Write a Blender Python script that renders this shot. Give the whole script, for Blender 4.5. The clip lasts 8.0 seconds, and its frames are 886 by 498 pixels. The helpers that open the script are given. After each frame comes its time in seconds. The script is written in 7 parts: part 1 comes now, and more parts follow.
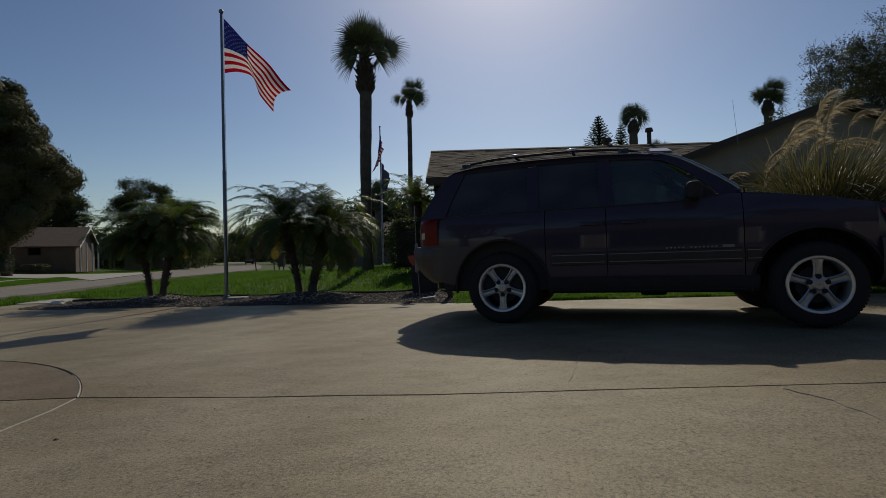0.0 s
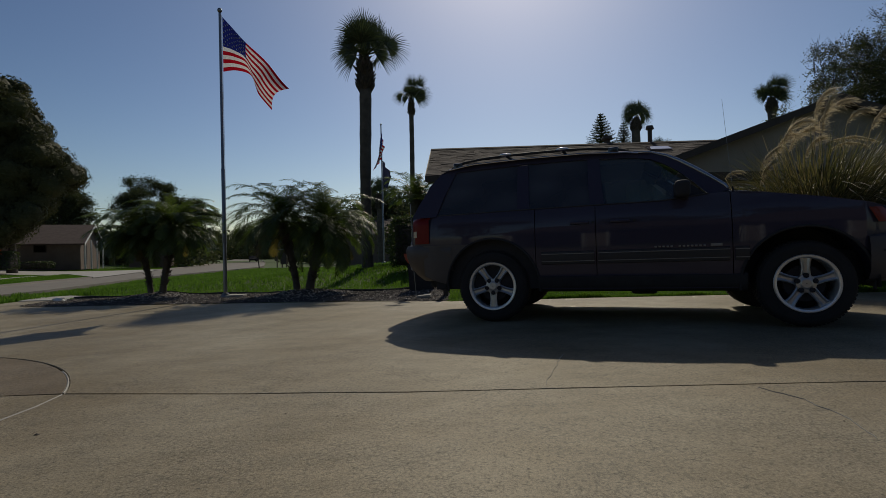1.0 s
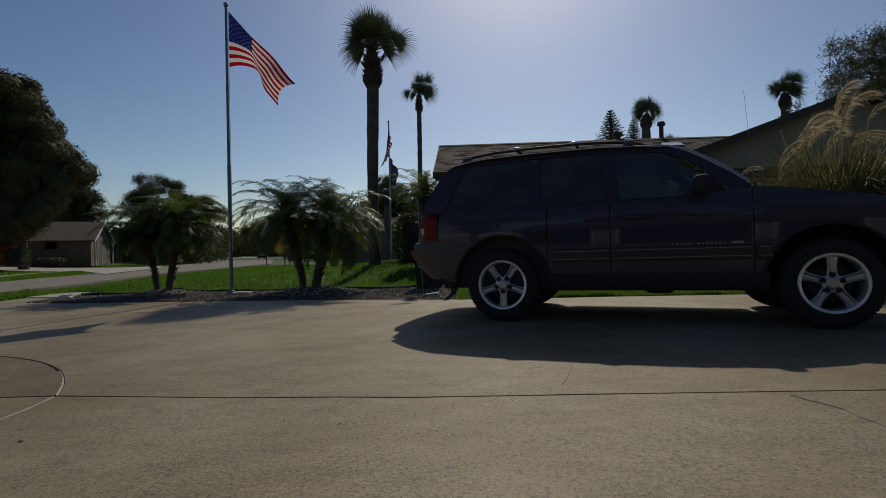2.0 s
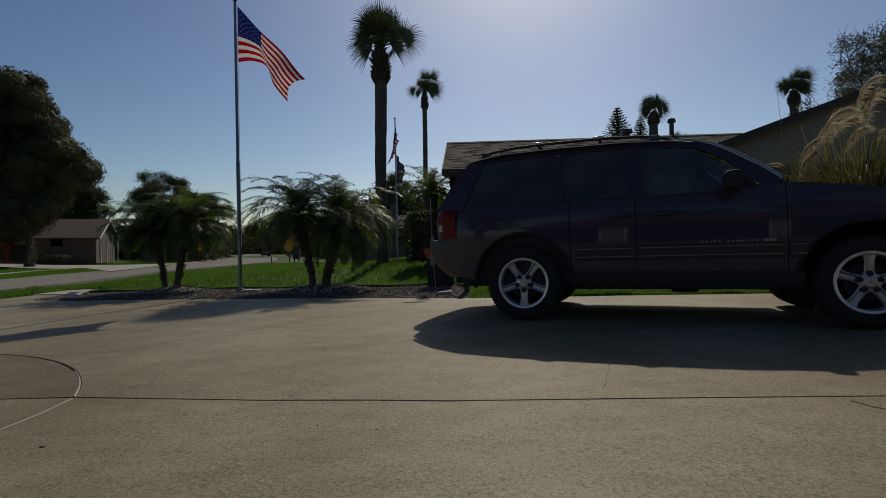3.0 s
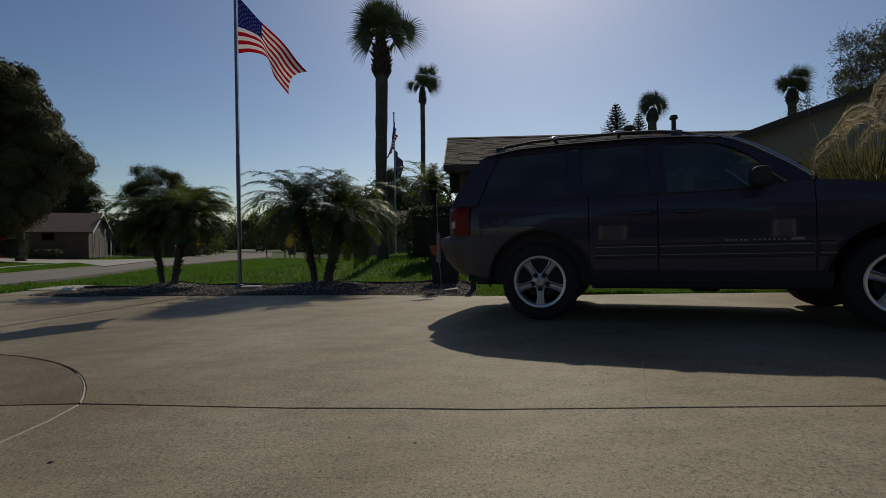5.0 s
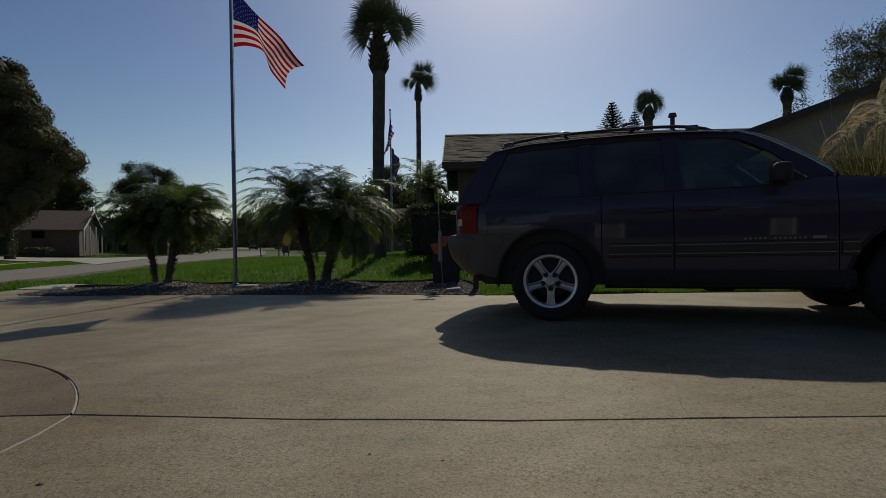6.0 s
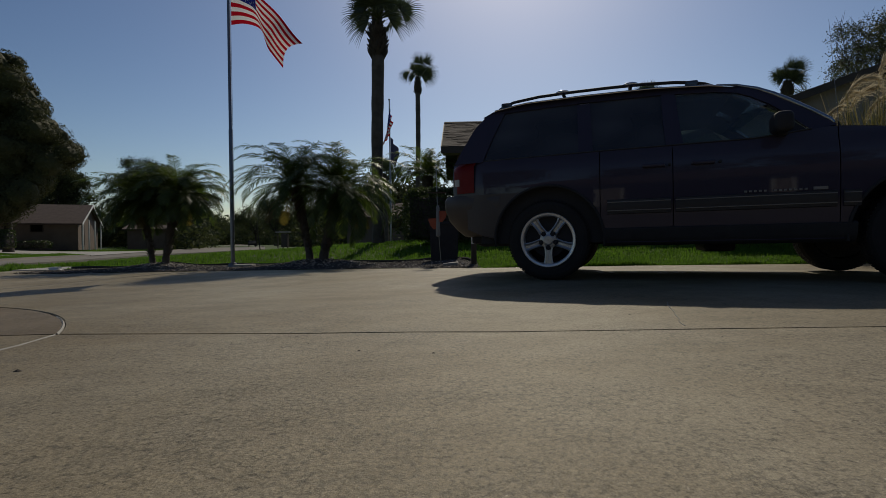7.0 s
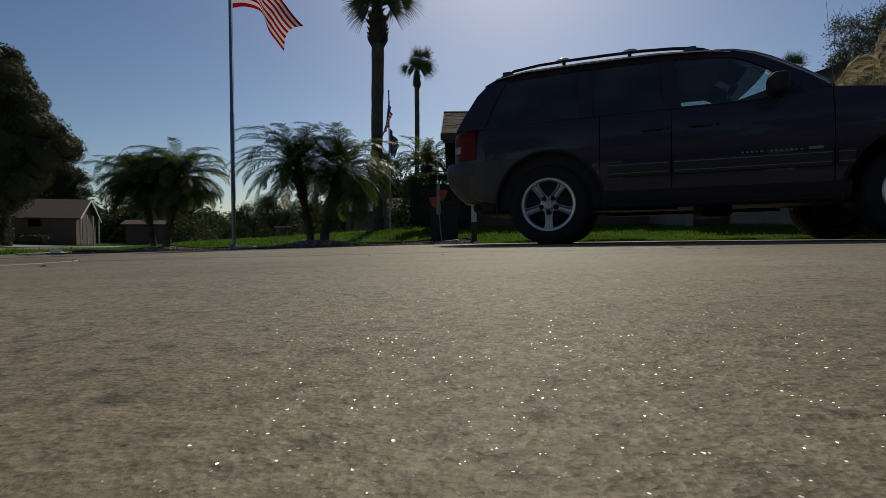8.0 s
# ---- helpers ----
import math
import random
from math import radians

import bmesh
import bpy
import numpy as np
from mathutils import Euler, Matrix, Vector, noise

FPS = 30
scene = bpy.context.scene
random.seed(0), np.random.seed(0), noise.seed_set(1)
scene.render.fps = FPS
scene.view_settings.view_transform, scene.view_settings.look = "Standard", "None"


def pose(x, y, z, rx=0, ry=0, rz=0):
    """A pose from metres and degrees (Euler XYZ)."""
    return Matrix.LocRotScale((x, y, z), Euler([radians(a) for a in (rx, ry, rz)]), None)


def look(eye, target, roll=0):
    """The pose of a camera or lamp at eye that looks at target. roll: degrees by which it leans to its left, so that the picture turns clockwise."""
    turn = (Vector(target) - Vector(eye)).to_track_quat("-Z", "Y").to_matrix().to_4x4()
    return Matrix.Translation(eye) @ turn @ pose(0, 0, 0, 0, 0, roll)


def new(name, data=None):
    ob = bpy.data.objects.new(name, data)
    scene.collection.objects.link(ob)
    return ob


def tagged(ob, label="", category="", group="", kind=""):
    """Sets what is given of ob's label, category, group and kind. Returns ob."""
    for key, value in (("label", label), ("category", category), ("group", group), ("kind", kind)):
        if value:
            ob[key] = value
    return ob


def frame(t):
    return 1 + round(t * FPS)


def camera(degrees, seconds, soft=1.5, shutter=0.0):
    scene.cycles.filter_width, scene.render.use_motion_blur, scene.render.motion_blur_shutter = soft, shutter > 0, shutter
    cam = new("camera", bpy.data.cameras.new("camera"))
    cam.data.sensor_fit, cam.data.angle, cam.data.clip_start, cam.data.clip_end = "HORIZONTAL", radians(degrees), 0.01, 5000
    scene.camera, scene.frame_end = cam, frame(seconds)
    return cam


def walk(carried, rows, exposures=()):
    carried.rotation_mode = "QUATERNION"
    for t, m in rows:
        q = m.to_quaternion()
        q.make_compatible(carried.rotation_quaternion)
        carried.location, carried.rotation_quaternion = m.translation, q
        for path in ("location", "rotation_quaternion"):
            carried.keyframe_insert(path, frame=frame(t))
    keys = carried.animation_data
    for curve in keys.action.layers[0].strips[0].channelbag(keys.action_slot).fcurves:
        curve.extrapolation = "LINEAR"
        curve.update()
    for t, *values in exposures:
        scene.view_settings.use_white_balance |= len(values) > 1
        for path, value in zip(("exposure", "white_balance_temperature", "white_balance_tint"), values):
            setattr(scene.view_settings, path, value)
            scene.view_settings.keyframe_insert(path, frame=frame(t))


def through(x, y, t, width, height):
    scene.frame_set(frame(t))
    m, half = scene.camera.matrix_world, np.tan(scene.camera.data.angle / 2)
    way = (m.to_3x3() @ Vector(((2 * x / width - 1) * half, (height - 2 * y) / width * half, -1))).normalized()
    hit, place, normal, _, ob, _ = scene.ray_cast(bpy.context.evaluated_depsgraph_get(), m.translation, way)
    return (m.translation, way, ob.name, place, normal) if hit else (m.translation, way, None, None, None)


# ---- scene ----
cam = camera(83.8, 8.0, soft=0.78)
METRES, EYE, TILT, LEAN, TURN = 1.679, 0.678, 0.0, 0.0, 1.5
ROWS = [
    (0.0, 0.0, 0.0, 0.0, 0.02, 0.81, 1.49),
    (0.5, 0.0581, -0.0211, -0.0064, 0.2, 0.69, 1.45),
    (1.0, 0.0778, -0.0154, 0.0024, 0.47, 0.55, 1.42),
    (1.5, 0.0857, 0.0237, 0.002, 0.93, 0.42, 1.36),
    (3.0, -0.023, 0.1375, -0.0021, 1.67, 0.09, 1.15),
    (3.5, -0.0892, 0.1478, 0.0001, 1.57, -0.02, 1.1),
    (4.0, -0.1337, 0.1759, -0.0032, 1.52, -0.13, 1.04),
    (4.5, -0.1123, 0.1877, 0.002, 1.41, -0.25, 0.96),
    (6.0, -0.2049, 0.3148, 0.0079, 0.33, -0.6, 0.83),
    (6.5, -0.2112, 0.3315, -0.066, 0.38, -0.66, 0.77),
    (7.0, -0.1922, 0.3401, -0.204, 0.29, -0.77, 0.68),
    (7.5, -0.2019, 0.3199, -0.3267, 0.13, -0.84, 0.61),
    (8.0, -0.2137, 0.2976, -0.3849, 0.09, -0.96, 0.58),
]
walk(cam, [(t, pose(0, 0, EYE, TILT, LEAN, TURN) @ pose(METRES * x, METRES * y, METRES * z, 90 + pitch, roll, yaw)) for t, x, y, z, yaw, pitch, roll in ROWS])

# ---------------------------------------------------------------- sky and sun
SUN_AZ, SUN_EL = 7.0, 42.2          # degrees right of +y, degrees up
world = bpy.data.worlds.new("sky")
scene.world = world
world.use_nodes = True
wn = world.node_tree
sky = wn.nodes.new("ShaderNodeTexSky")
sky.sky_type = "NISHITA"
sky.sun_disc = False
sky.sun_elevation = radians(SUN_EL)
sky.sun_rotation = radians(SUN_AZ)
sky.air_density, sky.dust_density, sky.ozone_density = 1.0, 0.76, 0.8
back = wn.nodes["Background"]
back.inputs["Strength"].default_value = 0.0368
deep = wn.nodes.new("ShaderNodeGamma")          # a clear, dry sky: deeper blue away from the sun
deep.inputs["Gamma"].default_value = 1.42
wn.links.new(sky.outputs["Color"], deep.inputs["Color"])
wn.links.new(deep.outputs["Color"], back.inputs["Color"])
sun_data = bpy.data.lights.new("sun", "SUN")
sun_data.energy, sun_data.angle, sun_data.color = 2.85, radians(0.6), (1.0, 0.91, 0.73)
sun = new("sun", sun_data)
az, el = radians(SUN_AZ), radians(SUN_EL)
to_sun = Vector((math.sin(az) * math.cos(el), math.cos(az) * math.cos(el), math.sin(el)))
sun.matrix_world = look(to_sun * 60, (0, 0, 0))
scene.view_settings.exposure = -0.52


# ---------------------------------------------------------------- materials
def surface(name, c1, c2, scale=8.0, rough=0.7, bump=0.0, bump_scale=40.0, metal=0.0, coat=0.0, fine=0.35,
            rand=0.0, island=0.0, spec=0.5, big=0.6):
    """Two colours mixed by a broad and a fine noise, with bump; rand / island vary it from piece to piece."""
    m = bpy.data.materials.new(name)
    m.use_nodes = True
    nt = m.node_tree
    n, lk = nt.nodes, nt.links
    bsdf = n["Principled BSDF"]
    co = n.new("ShaderNodeTexCoord")
    a = n.new("ShaderNodeTexNoise")
    a.inputs["Scale"].default_value, a.inputs["Detail"].default_value = scale, 6.0
    b = n.new("ShaderNodeTexNoise")
    b.inputs["Scale"].default_value, b.inputs["Detail"].default_value = bump_scale, 4.0
    lk.new(co.outputs["Object"], a.inputs["Vector"])
    lk.new(co.outputs["Object"], b.inputs["Vector"])
    mix = n.new("ShaderNodeMath")
    mix.operation = "MULTIPLY_ADD"
    lk.new(b.outputs["Fac"], mix.inputs[0])
    mix.inputs[1].default_value = fine
    sc = n.new("ShaderNodeMapRange")
    sc.inputs["From Min"].default_value, sc.inputs["From Max"].default_value = 0.5 - big / 2, 0.5 + big / 2
    sc.inputs["To Min"].default_value, sc.inputs["To Max"].default_value = -fine / 2, 1 - fine / 2
    lk.new(a.outputs["Fac"], sc.inputs["Value"])
    lk.new(sc.outputs["Result"], mix.inputs[2])
    last = mix.outputs[0]
    for amount, kind, socket in ((rand, "ShaderNodeObjectInfo", "Random"), (island, "ShaderNodeNewGeometry", "Random Per Island")):
        if amount:
            q = n.new(kind)
            add = n.new("ShaderNodeMath")
            add.operation = "MULTIPLY_ADD"
            lk.new(q.outputs[socket], add.inputs[0])
            add.inputs[1].default_value = amount
            sub = n.new("ShaderNodeMath")
            sub.operation = "SUBTRACT"
            lk.new(last, sub.inputs[0])
            sub.inputs[1].default_value = amount / 2
            lk.new(sub.outputs[0], add.inputs[2])
            last = add.outputs[0]
    col = n.new("ShaderNodeMix")
    col.data_type = "RGBA"
    col.inputs["A"].default_value, col.inputs["B"].default_value = (*c1, 1), (*c2, 1)
    lk.new(last, col.inputs["Factor"])
    lk.new(col.outputs["Result"], bsdf.inputs["Base Color"])
    bsdf.inputs["Roughness"].default_value = rough
    bsdf.inputs["Metallic"].default_value = metal
    bsdf.inputs["Coat Weight"].default_value = coat
    bsdf.inputs["Coat Roughness"].default_value = 0.04
    bsdf.inputs["Specular IOR Level"].default_value = spec
    if bump:
        bp = n.new("ShaderNodeBump")
        bp.inputs["Strength"].default_value, bp.inputs["Distance"].default_value = 1.0, bump
        lk.new(b.outputs["Fac"], bp.inputs["Height"])
        lk.new(bp.outputs["Normal"], bsdf.inputs["Normal"])
    return m


def leafy(name, c1, c2, through=0.45, rough=0.45, scale=3.0, island=0.5, gloss=0.4):
    """Leaf material: reflects, and lets light through from behind."""
    m = surface(name, c1, c2, scale, rough, island=island, spec=gloss)
    nt = m.node_tree
    n, lk = nt.nodes, nt.links
    bsdf, out = n["Principled BSDF"], n["Material Output"]
    tr = n.new("ShaderNodeBsdfTranslucent")
    src = bsdf.inputs["Base Color"].links[0].from_socket
    warm = n.new("ShaderNodeMix")
    warm.data_type, warm.blend_type = "RGBA", "MULTIPLY"
    warm.inputs["Factor"].default_value = 1.0
    lk.new(src, warm.inputs["A"])
    warm.inputs["B"].default_value = (1.3, 1.45, 0.75, 1)
    lk.new(warm.outputs["Result"], tr.inputs["Color"])
    mx = n.new("ShaderNodeMixShader")
    mx.inputs[0].default_value = through
    lk.new(bsdf.outputs[0], mx.inputs[1])
    lk.new(tr.outputs[0], mx.inputs[2])
    lk.new(mx.outputs[0], out.inputs["Surface"])
    return m


def glass(name, tint, rough=0.0, face=0.05, veil=0.0):
    """Thin pane: mirror at grazing angles, else tinted and clear, with a pale diffuse veil for glare."""
    m = bpy.data.materials.new(name)
    m.use_nodes = True
    nt = m.node_tree
    n, lk = nt.nodes, nt.links
    n.remove(n["Principled BSDF"])
    t = n.new("ShaderNodeBsdfTransparent")
    t.inputs["Color"].default_value = (*tint, 1)
    g = n.new("ShaderNodeBsdfGlossy")
    g.inputs["Roughness"].default_value = rough
    lw = n.new("ShaderNodeLayerWeight")
    lw.inputs["Blend"].default_value = 0.5
    pw = n.new("ShaderNodeMath")
    pw.operation = "POWER"
    lk.new(lw.outputs["Facing"], pw.inputs[0])
    pw.inputs[1].default_value = 5.0
    fr = n.new("ShaderNodeMath")
    fr.operation = "MULTIPLY_ADD"
    lk.new(pw.outputs[0], fr.inputs[0])
    fr.inputs[1].default_value, fr.inputs[2].default_value = 0.9, face
    mx = n.new("ShaderNodeMixShader")
    lk.new(fr.outputs[0], mx.inputs[0])
    lk.new(t.outputs[0], mx.inputs[1])
    lk.new(g.outputs[0], mx.inputs[2])
    # pale diffuse layer: lens glare over the dark panes, put into their colour
    film = n.new("ShaderNodeBsdfDiffuse")
    film.inputs["Color"].default_value = (0.24, 0.25, 0.29, 1)
    speck = n.new("ShaderNodeTexNoise")
    speck.inputs["Scale"].default_value, speck.inputs["Detail"].default_value = 1.3, 1.0
    amount = n.new("ShaderNodeMath")
    amount.operation = "MULTIPLY"
    lk.new(speck.outputs["Fac"], amount.inputs[0])
    amount.inputs[1].default_value = veil * 2
    veiled = n.new("ShaderNodeMixShader")
    lk.new(amount.outputs[0], veiled.inputs[0])
    lk.new(mx.outputs[0], veiled.inputs[1])
    lk.new(film.outputs[0], veiled.inputs[2])
    lk.new(veiled.outputs[0], n["Material Output"].inputs["Surface"])
    return m


def concrete_material(name="drive_concrete", c1=(0.213, 0.180, 0.119), c2=(0.346, 0.302, 0.216)):
    """Weathered brushed concrete: broad stains, fine sand, open grains that glint."""
    m = surface(name, c1, c2, 0.9, 0.62, 0.0, 160.0, fine=0.6, rand=0.12, spec=0.28)
    nt = m.node_tree
    n, lk = nt.nodes, nt.links
    bsdf = n["Principled BSDF"]
    co = n.new("ShaderNodeTexCoord")
    grit = n.new("ShaderNodeTexVoronoi")
    grit.inputs["Scale"].default_value = 420.0
    lk.new(co.outputs["Object"], grit.inputs["Vector"])
    sand = n.new("ShaderNodeTexNoise")
    sand.inputs["Scale"].default_value, sand.inputs["Detail"].default_value = 200.0, 5.0
    lk.new(co.outputs["Object"], sand.inputs["Vector"])
    b1 = n.new("ShaderNodeBump")
    b1.inputs["Distance"].default_value = 0.0010
    lump = n.new("ShaderNodeTexNoise")
    lump.inputs["Scale"].default_value, lump.inputs["Detail"].default_value = 85.0, 4.0
    lk.new(co.outputs["Object"], lump.inputs["Vector"])
    b0 = n.new("ShaderNodeBump")
    b0.inputs["Distance"].default_value = 0.0016
    lk.new(lump.outputs["Fac"], b0.inputs["Height"])
    lk.new(b0.outputs["Normal"], b1.inputs["Normal"])
    lk.new(sand.outputs["Fac"], b1.inputs["Height"])
    b2 = n.new("ShaderNodeBump")
    b2.inputs["Distance"].default_value = 0.0004
    lk.new(grit.outputs["Distance"], b2.inputs["Height"])
    lk.new(b1.outputs["Normal"], b2.inputs["Normal"])
    lk.new(b2.outputs["Normal"], bsdf.inputs["Normal"])
    # dark open pits over the base colour
    pit = n.new("ShaderNodeTexNoise")
    pit.inputs["Scale"].default_value, pit.inputs["Detail"].default_value = 62.0, 7.0
    pit.inputs["Roughness"].default_value = 0.66
    lk.new(co.outputs["Object"], pit.inputs["Vector"])
    ramp = n.new("ShaderNodeMapRange")
    ramp.inputs["From Min"].default_value, ramp.inputs["From Max"].default_value = 0.33, 0.47
    ramp.inputs["To Min"].default_value, ramp.inputs["To Max"].default_value = 0.46, 1.06
    lk.new(pit.outputs["Fac"], ramp.inputs["Value"])
    src = bsdf.inputs["Base Color"].links[0].from_socket
    mul = n.new("ShaderNodeMix")
    mul.data_type, mul.blend_type = "RGBA", "MULTIPLY"
    mul.inputs["Factor"].default_value = 1.0
    lk.new(src, mul.inputs["A"])
    lk.new(ramp.outputs["Result"], mul.inputs["B"])
    lk.new(mul.outputs["Result"], bsdf.inputs["Base Color"])
    # single sand grains, light and dark
    cell = n.new("ShaderNodeTexNoise")
    cell.inputs["Scale"].default_value, cell.inputs["Detail"].default_value, cell.inputs["Roughness"].default_value = 120.0, 6.0, 0.9
    lk.new(co.outputs["Object"], cell.inputs["Vector"])
    bw = n.new("ShaderNodeRGBToBW")
    lk.new(cell.outputs["Color"], bw.inputs[0])
    sp = n.new("ShaderNodeMapRange")
    sp.inputs["From Min"].default_value, sp.inputs["From Max"].default_value = 0.36, 0.64
    sp.inputs["To Min"].default_value, sp.inputs["To Max"].default_value = 0.36, 1.68
    lk.new(bw.outputs[0], sp.inputs["Value"])
    # rusty and grey stains metres across
    stain = n.new("ShaderNodeTexNoise")
    stain.inputs["Scale"].default_value, stain.inputs["Detail"].default_value = 0.55, 7.0
    stain.inputs["Roughness"].default_value = 0.62
    lk.new(co.outputs["Object"], stain.inputs["Vector"])
    st = n.new("ShaderNodeValToRGB")
    st.color_ramp.elements[0].position, st.color_ramp.elements[1].position = 0.36, 0.62
    st.color_ramp.elements[0].color, st.color_ramp.elements[1].color = (0.74, 0.68, 0.575, 1), (1.08, 1.08, 1.08, 1)
    lk.new(stain.outputs["Fac"], st.inputs[0])
    # worn patches a hand wide, drawn out along the slab
    wear = n.new("ShaderNodeTexNoise")
    wear.inputs["Scale"].default_value, wear.inputs["Detail"].default_value, wear.inputs["Roughness"].default_value = 5.0, 9.0, 0.72
    mp = n.new("ShaderNodeMapping")
    mp.inputs["Scale"].default_value = (0.55, 1.5, 1.0)
    mp.inputs["Rotation"].default_value = (0, 0, 0.2)
    lk.new(co.outputs["Object"], mp.inputs["Vector"])
    lk.new(mp.outputs[0], wear.inputs["Vector"])
    wr = n.new("ShaderNodeMapRange")
    wr.inputs["From Min"].default_value, wr.inputs["From Max"].default_value = 0.3, 0.7
    wr.inputs["To Min"].default_value, wr.inputs["To Max"].default_value = 0.84, 1.14
    lk.new(wear.outputs["Fac"], wr.inputs["Value"])
    # hair-fine crazing, in patches
    craze = n.new("ShaderNodeTexVoronoi")
    craze.feature = "DISTANCE_TO_EDGE"
    craze.inputs["Scale"].default_value = 38.0
    bent = n.new("ShaderNodeVectorMath")
    bent.operation = "MULTIPLY_ADD"
    lk.new(sand.outputs["Color"], bent.inputs[0])
    bent.inputs[1].default_value = (0.02, 0.02, 0.02)
    lk.new(co.outputs["Object"], bent.inputs[2])
    lk.new(bent.outputs[0], craze.inputs["Vector"])
    line = n.new("ShaderNodeMapRange")
    line.inputs["From Min"].default_value, line.inputs["From Max"].default_value = 0.0, 0.11
    line.inputs["To Min"].default_value, line.inputs["To Max"].default_value = 1.0, 0.0
    lk.new(craze.outputs["Distance"], line.inputs["Value"])
    where = n.new("ShaderNodeTexNoise")
    where.inputs["Scale"].default_value, where.inputs["Detail"].default_value = 2.3, 8.0
    where.inputs["Roughness"].default_value = 0.75
    lk.new(co.outputs["Object"], where.inputs["Vector"])
    wm = n.new("ShaderNodeMapRange")
    wm.inputs["From Min"].default_value, wm.inputs["From Max"].default_value = 0.42, 0.58
    wm.inputs["To Min"].default_value, wm.inputs["To Max"].default_value = 0.0, 0.46
    lk.new(where.outputs["Fac"], wm.inputs["Value"])
    both = n.new("ShaderNodeMath")
    both.operation = "MULTIPLY"
    lk.new(line.outputs["Result"], both.inputs[0])
    lk.new(wm.outputs["Result"], both.inputs[1])
    keep = n.new("ShaderNodeMath")
    keep.operation = "SUBTRACT"
    keep.inputs[0].default_value = 1.0
    lk.new(both.outputs[0], keep.inputs[1])
    for extra in (sp.outputs["Result"], st.outputs["Color"], wr.outputs["Result"], keep.outputs[0]):
        more = n.new("ShaderNodeMix")
        more.data_type, more.blend_type = "RGBA", "MULTIPLY"
        more.clamp_result = False
        more.inputs["Factor"].default_value = 1.0
        lk.new(bsdf.inputs["Base Color"].links[0].from_socket, more.inputs["A"])
        lk.new(extra, more.inputs["B"])
        lk.new(more.outputs["Result"], bsdf.inputs["Base Color"])
    # a few bare quartz grains, each tilted its own way, glint in the sun
    flake = n.new("ShaderNodeTexVoronoi")
    flake.inputs["Scale"].default_value = 1700.0
    lk.new(co.outputs["Object"], flake.inputs["Vector"])
    parts3 = n.new("ShaderNodeSeparateColor")
    lk.new(flake.outputs["Color"], parts3.inputs[0])
    pick = n.new("ShaderNodeMath")
    pick.operation = "GREATER_THAN"
    pick.inputs[1].default_value = 0.84
    lk.new(parts3.outputs[2], pick.inputs[0])
    cut = n.new("ShaderNodeVectorMath")
    cut.operation = "SUBTRACT"
    lk.new(flake.outputs["Color"], cut.inputs[0])
    cut.inputs[1].default_value = (0.5, 0.5, 0.5)
    tilt = n.new("ShaderNodeVectorMath")
    tilt.operation = "MULTIPLY"
    lk.new(cut.outputs[0], tilt.inputs[0])
    tilt.inputs[1].default_value = (1.15, 1.15, 0.0)
    geo = n.new("ShaderNodeNewGeometry")
    lean = n.new("ShaderNodeVectorMath")
    lean.operation = "ADD"
    lk.new(tilt.outputs[0], lean.inputs[0])
    lk.new(geo.outputs["Normal"], lean.inputs[1])
    unit = n.new("ShaderNodeVectorMath")
    unit.operation = "NORMALIZE"
    lk.new(lean.outputs[0], unit.inputs[0])
    thin = n.new("ShaderNodeMath")
    thin.operation = "MULTIPLY"
    thin.inputs[1].default_value = 0.55
    lk.new(pick.outputs[0], thin.inputs[0])
    lk.new(thin.outputs[0], bsdf.inputs["Coat Weight"])
    bsdf.inputs["Coat Roughness"].default_value = 0.2
    lk.new(unit.outputs[0], bsdf.inputs["Coat Normal"])
    gl = n.new("ShaderNodeMapRange")
    gl.inputs["From Min"].default_value, gl.inputs["From Max"].default_value = 0.0, 1.0
    gl.inputs["To Min"].default_value, gl.inputs["To Max"].default_value = 0.52, 0.78
    lk.new(grit.outputs["Color"], gl.inputs["Value"])
    lk.new(gl.outputs["Result"], bsdf.inputs["Roughness"])
    return m


CONCRETE = concrete_material()
BROWN_CONCRETE = concrete_material("brown_concrete", (0.16, 0.125, 0.080), (0.255, 0.208, 0.142))
MOULDING = surface("dark_moulding", (0.034, 0.034, 0.038), (0.046, 0.046, 0.050), 4, 0.4, 0.0003, 300, spec=0.35)
JOINT = surface("joint_dirt", (0.02, 0.018, 0.015), (0.06, 0.052, 0.04), 6, 0.95, 0.004, 120)
ASPHALT = surface("street_paving", (0.15, 0.132, 0.108), (0.21, 0.188, 0.158), 0.9, 0.85, 0.004, 90, fine=0.5)
PALE_CONCRETE = surface("pale_concrete", (0.30, 0.28, 0.25), (0.42, 0.40, 0.36), 0.7, 0.85, 0.002, 120)
SOIL = surface("lawn_soil", (0.045, 0.078, 0.016), (0.085, 0.125, 0.03), 0.5, 0.95, 0.02, 18, fine=0.6)
GRASS = leafy("grass_blade", (0.064, 0.130, 0.018), (0.130, 0.215, 0.044), 0.5, 0.6, 0.9, 0.6, 0.08)
MULCH = surface("mulch_bed", (0.040, 0.033, 0.030), (0.115, 0.098, 0.088), 9, 0.95, 0.02, 30)
STONE = surface("river_stone", (0.050, 0.042, 0.038), (0.46, 0.41, 0.36), 12, 0.8, 0.003, 60, island=1.0)
PAINT = surface("navy_paint", (0.044, 0.039, 0.063), (0.053, 0.047, 0.074), 2, 0.35, 0.0, 30, coat=0.6, spec=0.06)
CLADDING = surface("taupe_cladding", (0.060, 0.053, 0.056), (0.076, 0.068, 0.072), 4, 0.45, 0.0004, 300, spec=0.4)
BLACK = surface("black_plastic", (0.034, 0.034, 0.038), (0.048, 0.048, 0.053), 9, 0.65, 0.0006, 200, spec=0.12)
